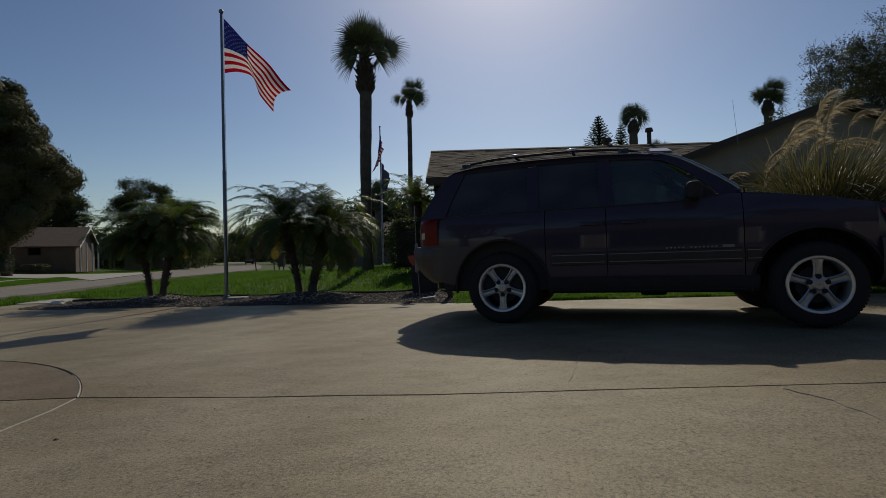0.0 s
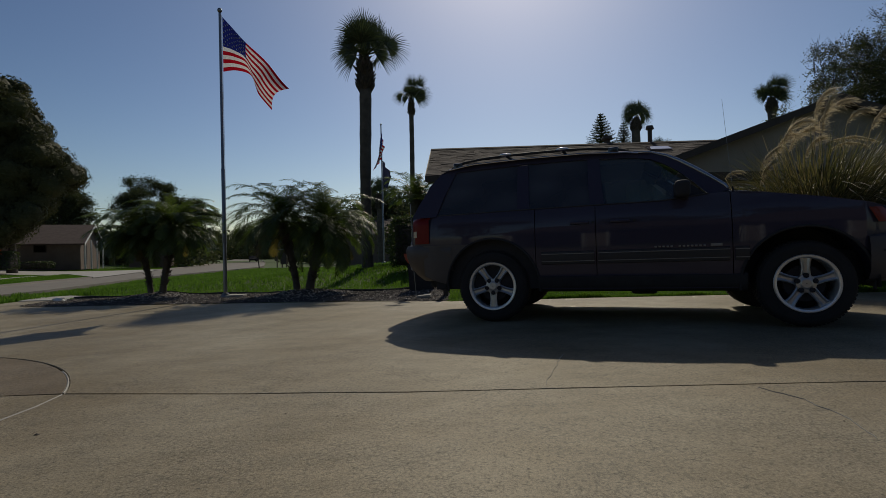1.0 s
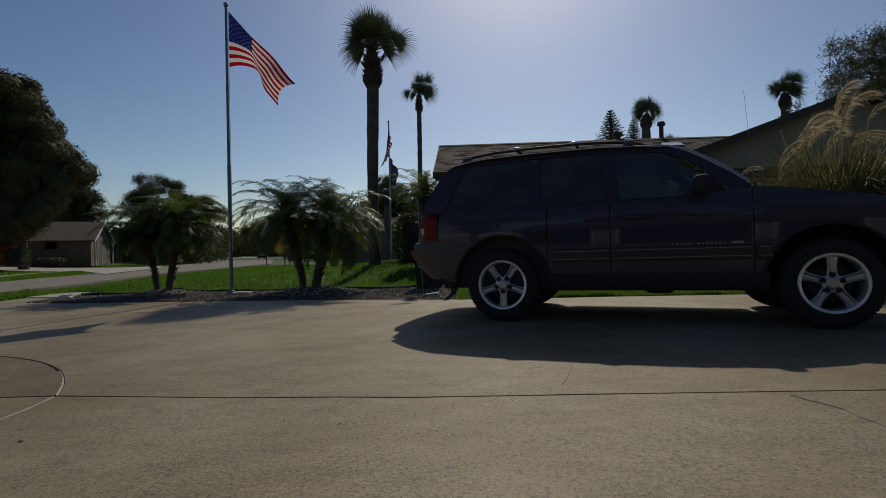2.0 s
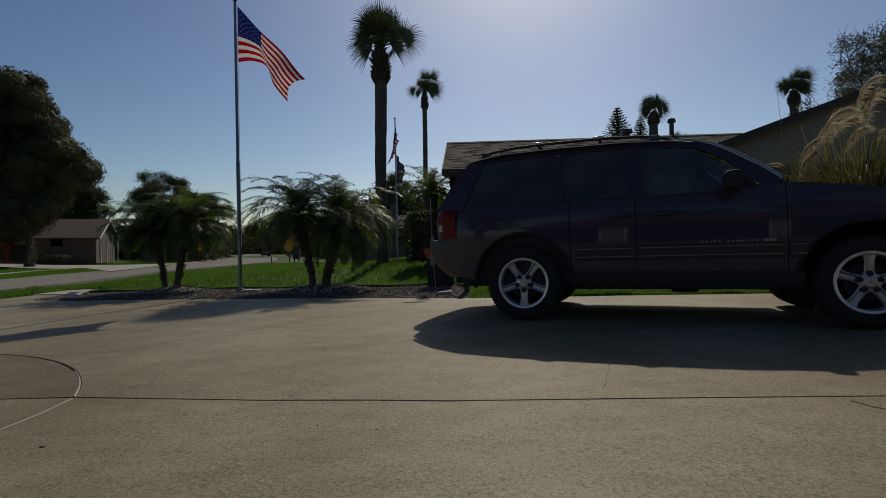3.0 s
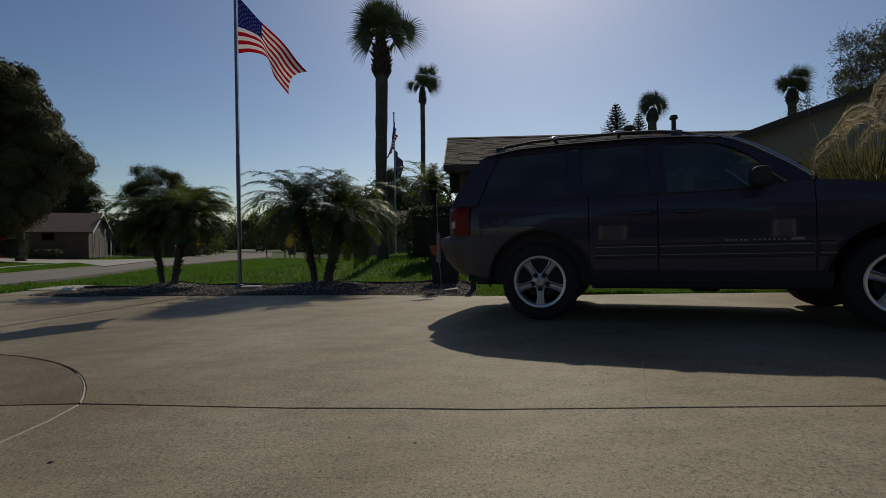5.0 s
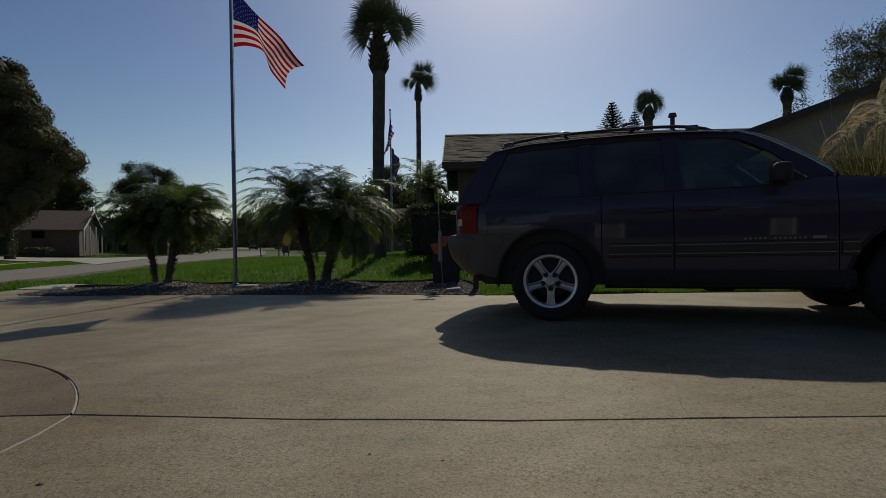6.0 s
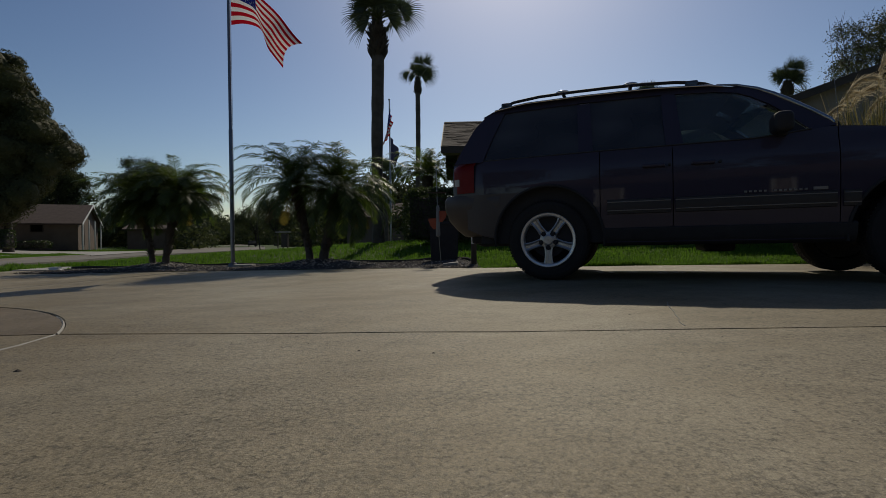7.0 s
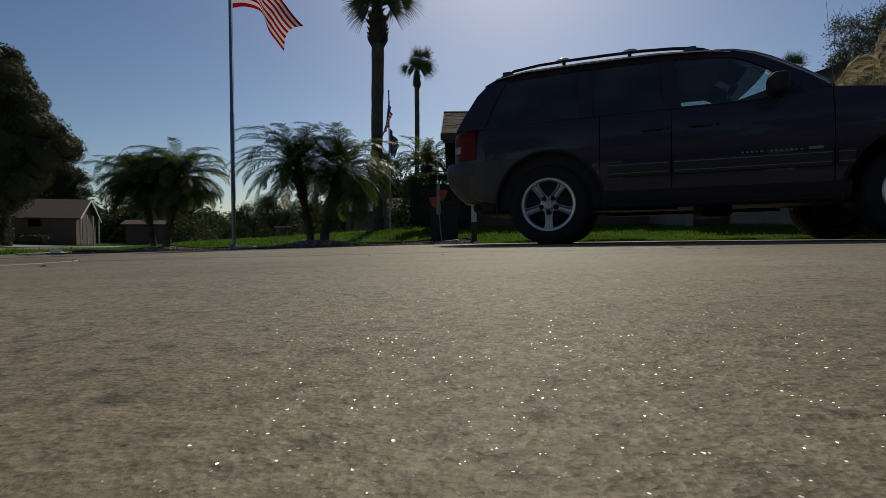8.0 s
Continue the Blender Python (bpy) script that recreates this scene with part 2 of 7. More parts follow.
RUBBER = surface("tyre_rubber", (0.024, 0.024, 0.026), (0.036, 0.0355, 0.037), 7, 0.85, 0.001, 120, spec=0.2)
ALLOY = surface("cast_alloy", (0.42, 0.42, 0.43), (0.54, 0.54, 0.55), 9, 0.36, 0.0002, 200, metal=0.8)
POLISHED = surface("polished_alloy", (0.74, 0.74, 0.75), (0.82, 0.82, 0.83), 9, 0.34, 0.0002, 200, metal=0.7)
GLOSS_BLACK = surface("gloss_black", (0.020, 0.020, 0.022), (0.030, 0.030, 0.032), 9, 0.14, 0.0, 50, coat=1.0)
CHROME = surface("bright_chrome", (0.62, 0.62, 0.64), (0.72, 0.72, 0.74), 9, 0.12, 0, 50, metal=1.0)
SILVER = surface("silver_strip", (0.22, 0.22, 0.225), (0.28, 0.28, 0.285), 9, 0.35, 0, 50, metal=0.5)
RED_LENS = surface("red_lens", (0.135, 0.007, 0.007), (0.18, 0.010, 0.010), 9, 0.4, 0, 50, coat=0.1, spec=0.08)
CLEAR_LENS = surface("clear_lens", (0.24, 0.19, 0.18), (0.32, 0.26, 0.24), 9, 0.1, 0, 50, coat=0.8)
AMBER_LENS = surface("amber_lens", (0.17, 0.016, 0.008), (0.22, 0.022, 0.010), 9, 0.15, 0, 50, coat=0.8)
GLASS = glass("clear_window", (0.72, 0.82, 0.82), 0.0, 0.06, 0.13)
TINTED = glass("privacy_glass", (0.10, 0.10, 0.12), 0.0, 0.07, 0.20)
SCREEN_GLEAM = surface("screen_edge_gleam", (0.34, 0.36, 0.40), (0.40, 0.42, 0.46), 4, 0.16, 0, 50, metal=0.8)
PANE = glass("house_pane", (0.25, 0.27, 0.28))
SEAT = surface("seat_leather", (0.06, 0.052, 0.046), (0.10, 0.09, 0.08), 9, 0.6, 0.001, 80)
POLE = surface("pole_aluminium", (0.17, 0.17, 0.18), (0.26, 0.26, 0.27), 5, 0.38, 0.0004, 90, metal=0.9)
BARK = surface("palm_bark", (0.06, 0.05, 0.04), (0.15, 0.125, 0.10), 5, 0.95, 0.02, 22)
WOOD_BARK = surface("tree_bark", (0.028, 0.023, 0.020), (0.070, 0.058, 0.050), 3, 0.95, 0.02, 18)
PALM_LEAF = leafy("palm_leaf", (0.045, 0.058, 0.034), (0.085, 0.100, 0.058), 0.16, 0.5, 2.0, 0.6, 0.3)
DATE_LEAF = leafy("date_palm_leaf", (0.046, 0.072, 0.022), (0.115, 0.140, 0.042), 0.42, 0.38, 2.0, 0.6, 0.35)
DRY_LEAF = leafy("dry_palm_leaf", (0.10, 0.075, 0.030), (0.18, 0.13, 0.050), 0.4, 0.6, 2.0, 0.6)
OAK_LEAF = leafy("oak_leaf", (0.054, 0.055, 0.026), (0.108, 0.104, 0.046), 0.2, 0.6, 0.4, 0.35, 0.10)
FAR_LEAF = leafy("far_foliage", (0.050, 0.060, 0.036), (0.100, 0.110, 0.060), 0.2, 0.8, 0.4, 0.7, 0.05)
TREE_LEAF = leafy("tree_leaf", (0.045, 0.054, 0.028), (0.10, 0.105, 0.052), 0.24, 0.5, 0.4, 0.7, 0.25)
HEDGE_LEAF = leafy("hedge_leaf", (0.035, 0.052, 0.018), (0.085, 0.105, 0.036), 0.3, 0.42, 2.0, 0.7)
PAMPAS_LEAF = leafy("pampas_blade", (0.036, 0.045, 0.021), (0.23, 0.180, 0.105), 0.34, 0.4, 2.0, 0.95, 0.6)
PLUME = leafy("pampas_plume", (0.50, 0.42, 0.28), (0.76, 0.67, 0.48), 0.55, 0.8, 3.0, 0.6, 0.1)
FLOWER = leafy("orange_flower", (0.5, 0.09, 0.02), (0.75, 0.2, 0.04), 0.5, 0.6, 3.0, 0.6)
SHINGLE = surface("asphalt_shingle", (0.034, 0.025, 0.022), (0.095, 0.070, 0.060), 5, 0.95, 0.004, 90, island=0.8, fine=0.4)
STUCCO = surface("grey_stucco", (0.29, 0.242, 0.195), (0.37, 0.318, 0.262), 1.5, 0.95, 0.006, 60)
BRICK_WALL = surface("tan_block_wall", (0.125, 0.092, 0.072), (0.175, 0.132, 0.105), 1.2, 0.95, 0.01, 20)
WHITE_TRIM = surface("white_trim", (0.62, 0.61, 0.58), (0.74, 0.73, 0.70), 4, 0.6, 0.001, 60)
BROWN_TRIM = surface("brown_fascia", (0.05, 0.036, 0.028), (0.08, 0.06, 0.048), 4, 0.7, 0.001, 60)
DARK_ROOF = surface("far_roof", (0.070, 0.048, 0.040), (0.110, 0.078, 0.066), 3, 0.95, 0.01, 20)
RED_CLOTH = leafy("red_cloth", (0.36, 0.006, 0.016), (0.42, 0.010, 0.022), 0.42, 0.8, 4, 0.0, 0.0)
WHITE_CLOTH = leafy("white_cloth", (0.68, 0.68, 0.68), (0.76, 0.76, 0.76), 0.42, 0.8, 4, 0.0, 0.0)
BLUE_CLOTH = leafy("blue_cloth", (0.012, 0.018, 0.14), (0.018, 0.026, 0.18), 0.4, 0.8, 4, 0.0, 0.0)
DARK_CLOTH = leafy("dark_cloth", (0.02, 0.025, 0.06), (0.035, 0.04, 0.08), 0.4, 0.8, 4, 0.0, 0.0)
for _m in (WHITE_CLOTH, RED_CLOTH, BLUE_CLOTH, DARK_CLOTH, PLUME, FLOWER):      # woven cloth passes its own hue
    for _n in _m.node_tree.nodes:
        if _n.type == "MIX" and _n.blend_type == "MULTIPLY":
            _n.inputs["B"].default_value = (1, 1, 1, 1)
ORANGE = surface("faded_orange", (0.30, 0.06, 0.028), (0.40, 0.09, 0.04), 9, 0.55, 0.001, 60)
GREY_PLASTIC = surface("grey_plastic", (0.20, 0.20, 0.20), (0.27, 0.27, 0.265), 9, 0.5, 0.0005, 60)


# ---------------------------------------------------------------- building blocks
def mesh_of(bm, name, smooth=False):
    me = bpy.data.meshes.new(name)
    bmesh.ops.recalc_face_normals(bm, faces=bm.faces)
    bm.to_mesh(me)
    bm.free()
    if smooth:
        me.shade_smooth()
        me.set_sharp_from_angle(angle=radians(38))
    return me


def part(name, bm, material, parent=None, label="", smooth=False, kind=""):
    me = bm if isinstance(bm, bpy.types.Mesh) else mesh_of(bm, name, smooth)
    if not me.materials:
        me.materials.append(material)
    ob = new(name, me)
    if parent is not None:
        ob.parent = parent
    return tagged(ob, label, kind=kind)


def thing(name, label, category, m=None, group="", kind=""):
    ob = new(name)
    ob.empty_display_size = 0.2
    if m is not None:
        ob.matrix_basis = m
    return tagged(ob, label, category, group, kind)


def cards(verts, faces, name):
    me = bpy.data.meshes.new(name)
    me.from_pydata([tuple(v) for v in verts], [], faces)
    me.update()
    return me


def box(bm, x0, x1, y0, y1, z0, z1, m=None):
    r = bmesh.ops.create_cube(bm, size=1.0)["verts"]
    bmesh.ops.scale(bm, vec=(x1 - x0, y1 - y0, z1 - z0), verts=r)
    bmesh.ops.translate(bm, vec=((x0 + x1) / 2, (y0 + y1) / 2, (z0 + z1) / 2), verts=r)
    if m is not None:
        bmesh.ops.transform(bm, matrix=m, verts=r)
    return r


def rounded(x0, x1, y0, y1, z0, z1, r=0.02, seg=2):
    bm = bmesh.new()
    box(bm, x0, x1, y0, y1, z0, z1)
    bmesh.ops.bevel(bm, geom=bm.edges[:], offset=r, segments=seg, affect="EDGES", profile=0.6)
    return bm


def tube(bm, points, radii, sides=10, cap=True):
    """A round tube through the points, with a radius at each."""
    rings = []
    pts = [Vector(p) for p in points]
    for i, p in enumerate(pts):
        d = (pts[min(i + 1, len(pts) - 1)] - pts[max(i - 1, 0)]).normalized()
        u = d.cross(Vector((0.31, 0.95, 0.05)) if abs(d.y) < 0.9 else Vector((1, 0, 0))).normalized()
        v = d.cross(u)
        r = radii[i] if not isinstance(radii, (int, float)) else radii
        rings.append([bm.verts.new(p + (u * math.cos(k * 2 * math.pi / sides) + v * math.sin(k * 2 * math.pi / sides)) * r) for k in range(sides)])
    for a, b in zip(rings, rings[1:]):
        for k in range(sides):
            bm.faces.new((a[k], a[(k + 1) % sides], b[(k + 1) % sides], b[k]))
    if cap:
        bm.faces.new(rings[0][::-1])
        bm.faces.new(rings[-1])
    return bm


def lathe(bm, profile, sides=32, m=None):
    """Turns (radius, along y) pairs about the y axis."""
    rings = []
    for r, y in profile:
        ring = []
        for k in range(sides):
            a = 2 * math.pi * k / sides
            p = Vector((r * math.cos(a), y, r * math.sin(a)))
            ring.append(bm.verts.new(m @ p if m is not None else p))
        rings.append(ring)
    for a, b in zip(rings, rings[1:]):
        for k in range(sides):
            bm.faces.new((a[k], a[(k + 1) % sides], b[(k + 1) % sides], b[k]))
    return bm


def loft(bm, rows, close=False):
    """Skins rows of points of equal length."""
    vs = [[bm.verts.new(p) for p in row] for row in rows]
    for a, b in zip(vs, vs[1:]):
        n = len(a)
        for k in range(n if close else n - 1):
            f = (a[k], a[(k + 1) % n], b[(k + 1) % n], b[k])
            if len({v.co.to_tuple(5) for v in f}) > 2:
                try:
                    bm.faces.new(f)
                except ValueError:
                    pass
    return vs


def lerp(table, x):
    """Piecewise-linear value of a table of (x, value)."""
    if x <= table[0][0]:
        return table[0][1]
    for (x0, v0), (x1, v1) in zip(table, table[1:]):
        if x <= x1:
            return v0 + (v1 - v0) * (x - x0) / (x1 - x0)
    return table[-1][1]


def smooth_step(a, b, x):
    t = min(1.0, max(0.0, (x - a) / (b - a)))
    return t * t * (3 - 2 * t)


# ---------------------------------------------------------------- the lie of the land
FALL = [(-9.0, -0.169), (-0.5, -0.016), (2.0, 0.0)]


def land(x, y):
    """Height of the ground: the drive falls to the street, lawns rise to the houses."""
    z = lerp(FALL, x)
    z += (0.25 + 0.17 * smooth_step(-7.0, -1.5, x)) * smooth_step(11.0 - 4.1 * smooth_step(-3.0, 0.3, x), 14.8, y) * smooth_step(-11.5, -6.0, x + 0.25 * max(0.0, min(y, 15.0) - 12.0) - 0.35 * max(0.0, y - 17.0))
    away = (-x - 0.27 * y) - 14.5        # past the far kerb of the street
    z += 0.62 * smooth_step(6.0, 24.0, away)
    return z


def draped(name, outline, off, material, thick=0.0, step=0.5, edge=0.0, gap=0.0, flat=None):
    """A sheet with that outline laid on the land; gap leaves a joint round it, edge a worn rim, thick makes it a slab."""
    bm = bmesh.new()
    f = bm.faces.new([bm.verts.new((x, y, 0)) for x, y in outline])
    f.normal_update()
    if f.normal.z < 0:
        f.normal_flip()
    if gap:
        r = bmesh.ops.inset_region(bm, faces=bm.faces[:], thickness=gap, use_even_offset=True, use_boundary=True)
        bmesh.ops.delete(bm, geom=r["faces"], context="FACES")
    if edge:
        bmesh.ops.inset_region(bm, faces=bm.faces[:], thickness=edge, use_even_offset=True, use_boundary=True)
    x0, x1 = min(p[0] for p in outline), max(p[0] for p in outline)
    y0, y1 = min(p[1] for p in outline), max(p[1] for p in outline)
    bmesh.ops.triangulate(bm, faces=bm.faces[:])
    for lo, hi, axis in ((x0, x1, 0), (y0, y1, 1)):
        k = math.ceil(lo / step) * step
        while k < hi:
            co, no = Vector((0, 0, 0)), Vector((0, 0, 0))
            co[axis], no[axis] = k, 1
            bmesh.ops.bisect_plane(bm, geom=bm.verts[:] + bm.edges[:] + bm.faces[:], plane_co=co, plane_no=no)
            k += step
    rim = {v for v in bm.verts if v.is_boundary}
    for v in bm.verts:
        v.co.z = (land(v.co.x, v.co.y) if flat is None else flat) + off - (0.007 if edge and v in rim else 0.0)
    if thick:
        r = bmesh.ops.extrude_face_region(bm, geom=bm.faces[:])
        for g in r["geom"]:
            if isinstance(g, bmesh.types.BMVert):
                g.co.z -= thick
    return part(name, bm, material)


# ---------------------------------------------------------------- ground, drive and street
def build_ground():
    bm = bmesh.new()
    xs = [-1500, -700, -300, -160, -100, -75, -60, -50] + [v * 1.0 for v in range(-44, 16)] + [18, 22, 30, 45, 80, 160, 400, 1500]
    ys = [-600, -200, -80, -40, -25, -16] + [v * 1.0 for v in range(-12, 46)] + [50, 56, 64, 75, 90, 120, 180, 300, 600, 1500, 3000]
    loft(bm, [[(x, y, land(x, y) - (0.10 if -12.0 < x < 9.3 and y < 9.0 else 0.045)) for x in xs] for y in ys])
    ob = part("ground", bm, SOIL, smooth=True)
    tagged(ob, "green lawn soil reaching to the horizon", "ground", kind="structure")


CX, CY, CR = -4.537, 1.146, 2.873          # the round inset slab
SPLIT = 2.655                          # joint across it


def arc(a0, a1, n=26, r=CR):
    return [(CX + r * math.cos(radians(a0 + (a1 - a0) * k / n)), CY + r * math.sin(radians(a0 + (a1 - a0) * k / n))) for k in range(n + 1)]


def build_drive():
    a_split = math.degrees(math.asin((SPLIT - CY) / CR))
    a_left = math.degrees(math.acos((-4.85 - CX) / CR))
    corner = (CX + CR * math.cos(radians(a_split)), SPLIT)
    drive = thing("driveway", "sunlit weathered concrete driveway cast in slabs", "driveway", kind="structure")
    edge_back = [(9.0, 6.95), (3.7, 7.1), (1.5, 7.1), (-0.4, 7.28), (-1.88, 7.8), (-3.4, 8.17), (-4.85, 8.51)]
    joint_a = [(9.0, 2.36), (5.0, 2.43), (2.1, 2.49), (0.54, 2.485), (-0.15, 2.475), (-1.0, 2.53)]
    slabs = [
        [(9.0, -7.0)] + joint_a + [corner, (-2.045, 2.42), (-2.03, 2.1), (-2.02, -7.0)],
        joint_a[::-1] + edge_back + arc(a_left, a_split, 24),
        [(-4.85, 8.51), (-6.2, 8.87), (-7.3, 9.03), (-8.65, 9.52), (-9.0, 10.4), (-9.2, 10.9), (-9.92, 10.88), (-9.82, 9.4), (-11.2, 8.5), (-10.58, SPLIT)]
        + arc(180 - a_split, a_left, 14),
        arc(a_split, 180 - a_split, 30),
        [corner, (2 * CX - corner[0], SPLIT), (-10.58, SPLIT), (-9.6, -7.0), (-2.02, -7.0), (-2.03, 2.1), (-2.045, 2.42)],
    ]
    for k, outline in enumerate(slabs):
        s = draped("slab", outline, 0.0, BROWN_CONCRETE if k == 3 else CONCRETE, 0.05, 0.5, 0.004, 0.0062)
        s.parent = drive
    bed = draped("joint_bed", [(9.0, -7.0), (9.0, 6.9), (1.5, 7.05), (-0.4, 7.2), (-3.4, 8.1), (-6.2, 8.6), (-8.5, 9.5), (-9.15, 10.8), (-9.85, 10.8), (-9.78, 9.3), (-11.1, 8.4), (-9.55, -6.9)], -0.030, JOINT)
    bed.parent = drive
    # pale mortar pressed into two of the joints
    rng = random.Random(23)
    straight = [(-2.088, 2.64), (-2.045, 2.42), (-2.03, 2.1), (-2.027, 0.6), (-2.022, -3.0)]
    for line, half, label in ((straight, 0.0055, "thin pale mortar filling a straight joint"), ([(x + 0.004, y) for x, y in arc(a_split + 0.5, 48, 16, CR - 0.006)], 0.0055, "crumbling pale mortar along the curved joint")):
        pts = []
        for (x0, y0), (x1, y1) in zip(line, line[1:]):
            n = max(2, int(math.hypot(x1 - x0, y1 - y0) / 0.05))
            pts += [(x0 + (x1 - x0) * k / n, y0 + (y1 - y0) * k / n) for k in range(n)]
        bm, rows = bmesh.new(), []
        for i, (x, y) in enumerate(pts):
            x1, y1 = pts[min(i + 1, len(pts) - 1)]
            x0, y0 = pts[max(i - 1, 0)]
            d = Vector((x1 - x0, y1 - y0)).normalized()
            z, w = land(x, y), half * rng.uniform(0.65, 1.25)
            rows.append([(x - d.y * o * w, y + d.x * o * w, z + h) for o, h in ((-1.5, -0.030), (-1.2, -0.003), (0.0, 0.003), (1.2, -0.002), (1.5, -0.030))])
        loft(bm, rows)
        part("joint_mortar", bm, PALE_CONCRETE, drive, label)


def build_street():
    near = [(-9.4, -40), (-9.6, -7), (-11.3, 10.3), (-11.6, 11.7), (-11.95, 13.8), (-13.1, 17.6), (-14.8, 22.5), (-15.6, 28.0), (-17.0, 38.0), (-18.6, 46.0), (-28.0, 70.0), (-40.0, 100.0), (-82, 200)]
    far = [(-15.2, -40), (-15.6, -7), (-16.4, 10.0), (-16.8, 16.9), (-18.3, 21.0), (-19.6, 25.8), (-26.6, 42.4), (-31.5, 55.7), (-42.0, 80), (-50.0, 100.0), (-92, 200)]
    st = draped("street", near + far[::-1], 0.0, ASPHALT, 0, 4.0)
    tagged(st, "pale worn residential street in sunlight", "road", kind="structure")
    for line, push in ((near[2:], -1), (far[:6], 1), (far[6:], 1)):
        bm = bmesh.new()
        rows = []
        for i, (x, y) in enumerate(line):
            x0, y0 = line[max(i - 1, 0)]
            x1, y1 = line[min(i + 1, len(line) - 1)]
            d = Vector((x1 - x0, y1 - y0)).normalized()
            n = Vector((-d.y, d.x)) * push
            z = land(x, y)
            rows.append([(x + n.x * o, y + n.y * o, z + h) for o, h in ((-0.03, -0.01), (0.0, 0.02), (0.03, 0.085), (0.15, 0.09), (0.17, -0.06))])
        loft(bm, rows)
        k = part("kerb", bm, ASPHALT)
        tagged(k, "low rolled concrete kerb along the street", "kerb", kind="structure")
    n_drive = draped("neighbour_drive", [(-19.5, 25.7), (-20.7, 27.3), (-28.9, 35.6), (-29.2, 34.4), (-36.5, 36.8), (-62, 41.5), (-62, 50), (-39.4, 42.8), (-31.8, 45.6), (-29.5, 47.5), (-26.5, 42.5)], 0.03, PALE_CONCRETE, 0, 3.0)
    tagged(n_drive, "pale concrete drive of the house opposite", "driveway", kind="structure")
    walk_strip = draped("pavement", [(-20.5, 14.0), (-24.1, 24.2), (-26.8, 29.2), (-28.0, 33.0), (-28.75, 35.2), (-29.1, 34.3), (-28.2, 30.6), (-26.1, 26.2), (-24.5, 20.0), (-22.0, 13.0)], 0.03, PALE_CONCRETE, 0, 3.0)
    tagged(walk_strip, "narrow pale concrete pavement beside the street", "pavement", kind="structure")
    w2 = draped("pavement", [(-13.0, 47.0), (-1.0, 45.0), (6.0, 44.0), (6.0, 45.2), (-1.0, 46.2), (-13.0, 48.2)], 0.05, PALE_CONCRETE, 0, 3.0)
    tagged(w2, "narrow pale concrete pavement across the far lawn", "pavement", kind="structure")


BED_FRONT = [(-0.05, 7.24), (-0.4, 7.3), (-1.88, 7.82), (-3.4, 8.2), (-4.81, 8.53), (-6.2, 8.9), (-7.3, 9.06), (-8.67, 9.55), (-9.0, 10.4)]
BED_BACK = [(-9.05, 10.9), (-8.8, 11.1), (-7.0, 11.1), (-5.0, 10.75), (-3.1, 10.1), (-1.3, 9.6), (-0.3, 9.1), (-0.05, 8.2)]
MOUNDS = [(-6.62, 10.75, 0.80, 0.09), (-2.9, 9.42, 0.90, 0.11)]


def bed_height(x, y):
    z = land(x, y) + 0.005
    for mx, my, r, h in MOUNDS:
        z += h * math.exp(-((x - mx) ** 2 + (y - my) ** 2) / (0.5 * r * r))
    return z


def inside(x, y, poly):
    hit = False
    for (x0, y0), (x1, y1) in zip(poly, poly[1:] + poly[:1]):
        if (y0 > y) != (y1 > y) and x < x0 + (y - y0) * (x1 - x0) / (y1 - y0):
            hit = not hit
    return hit


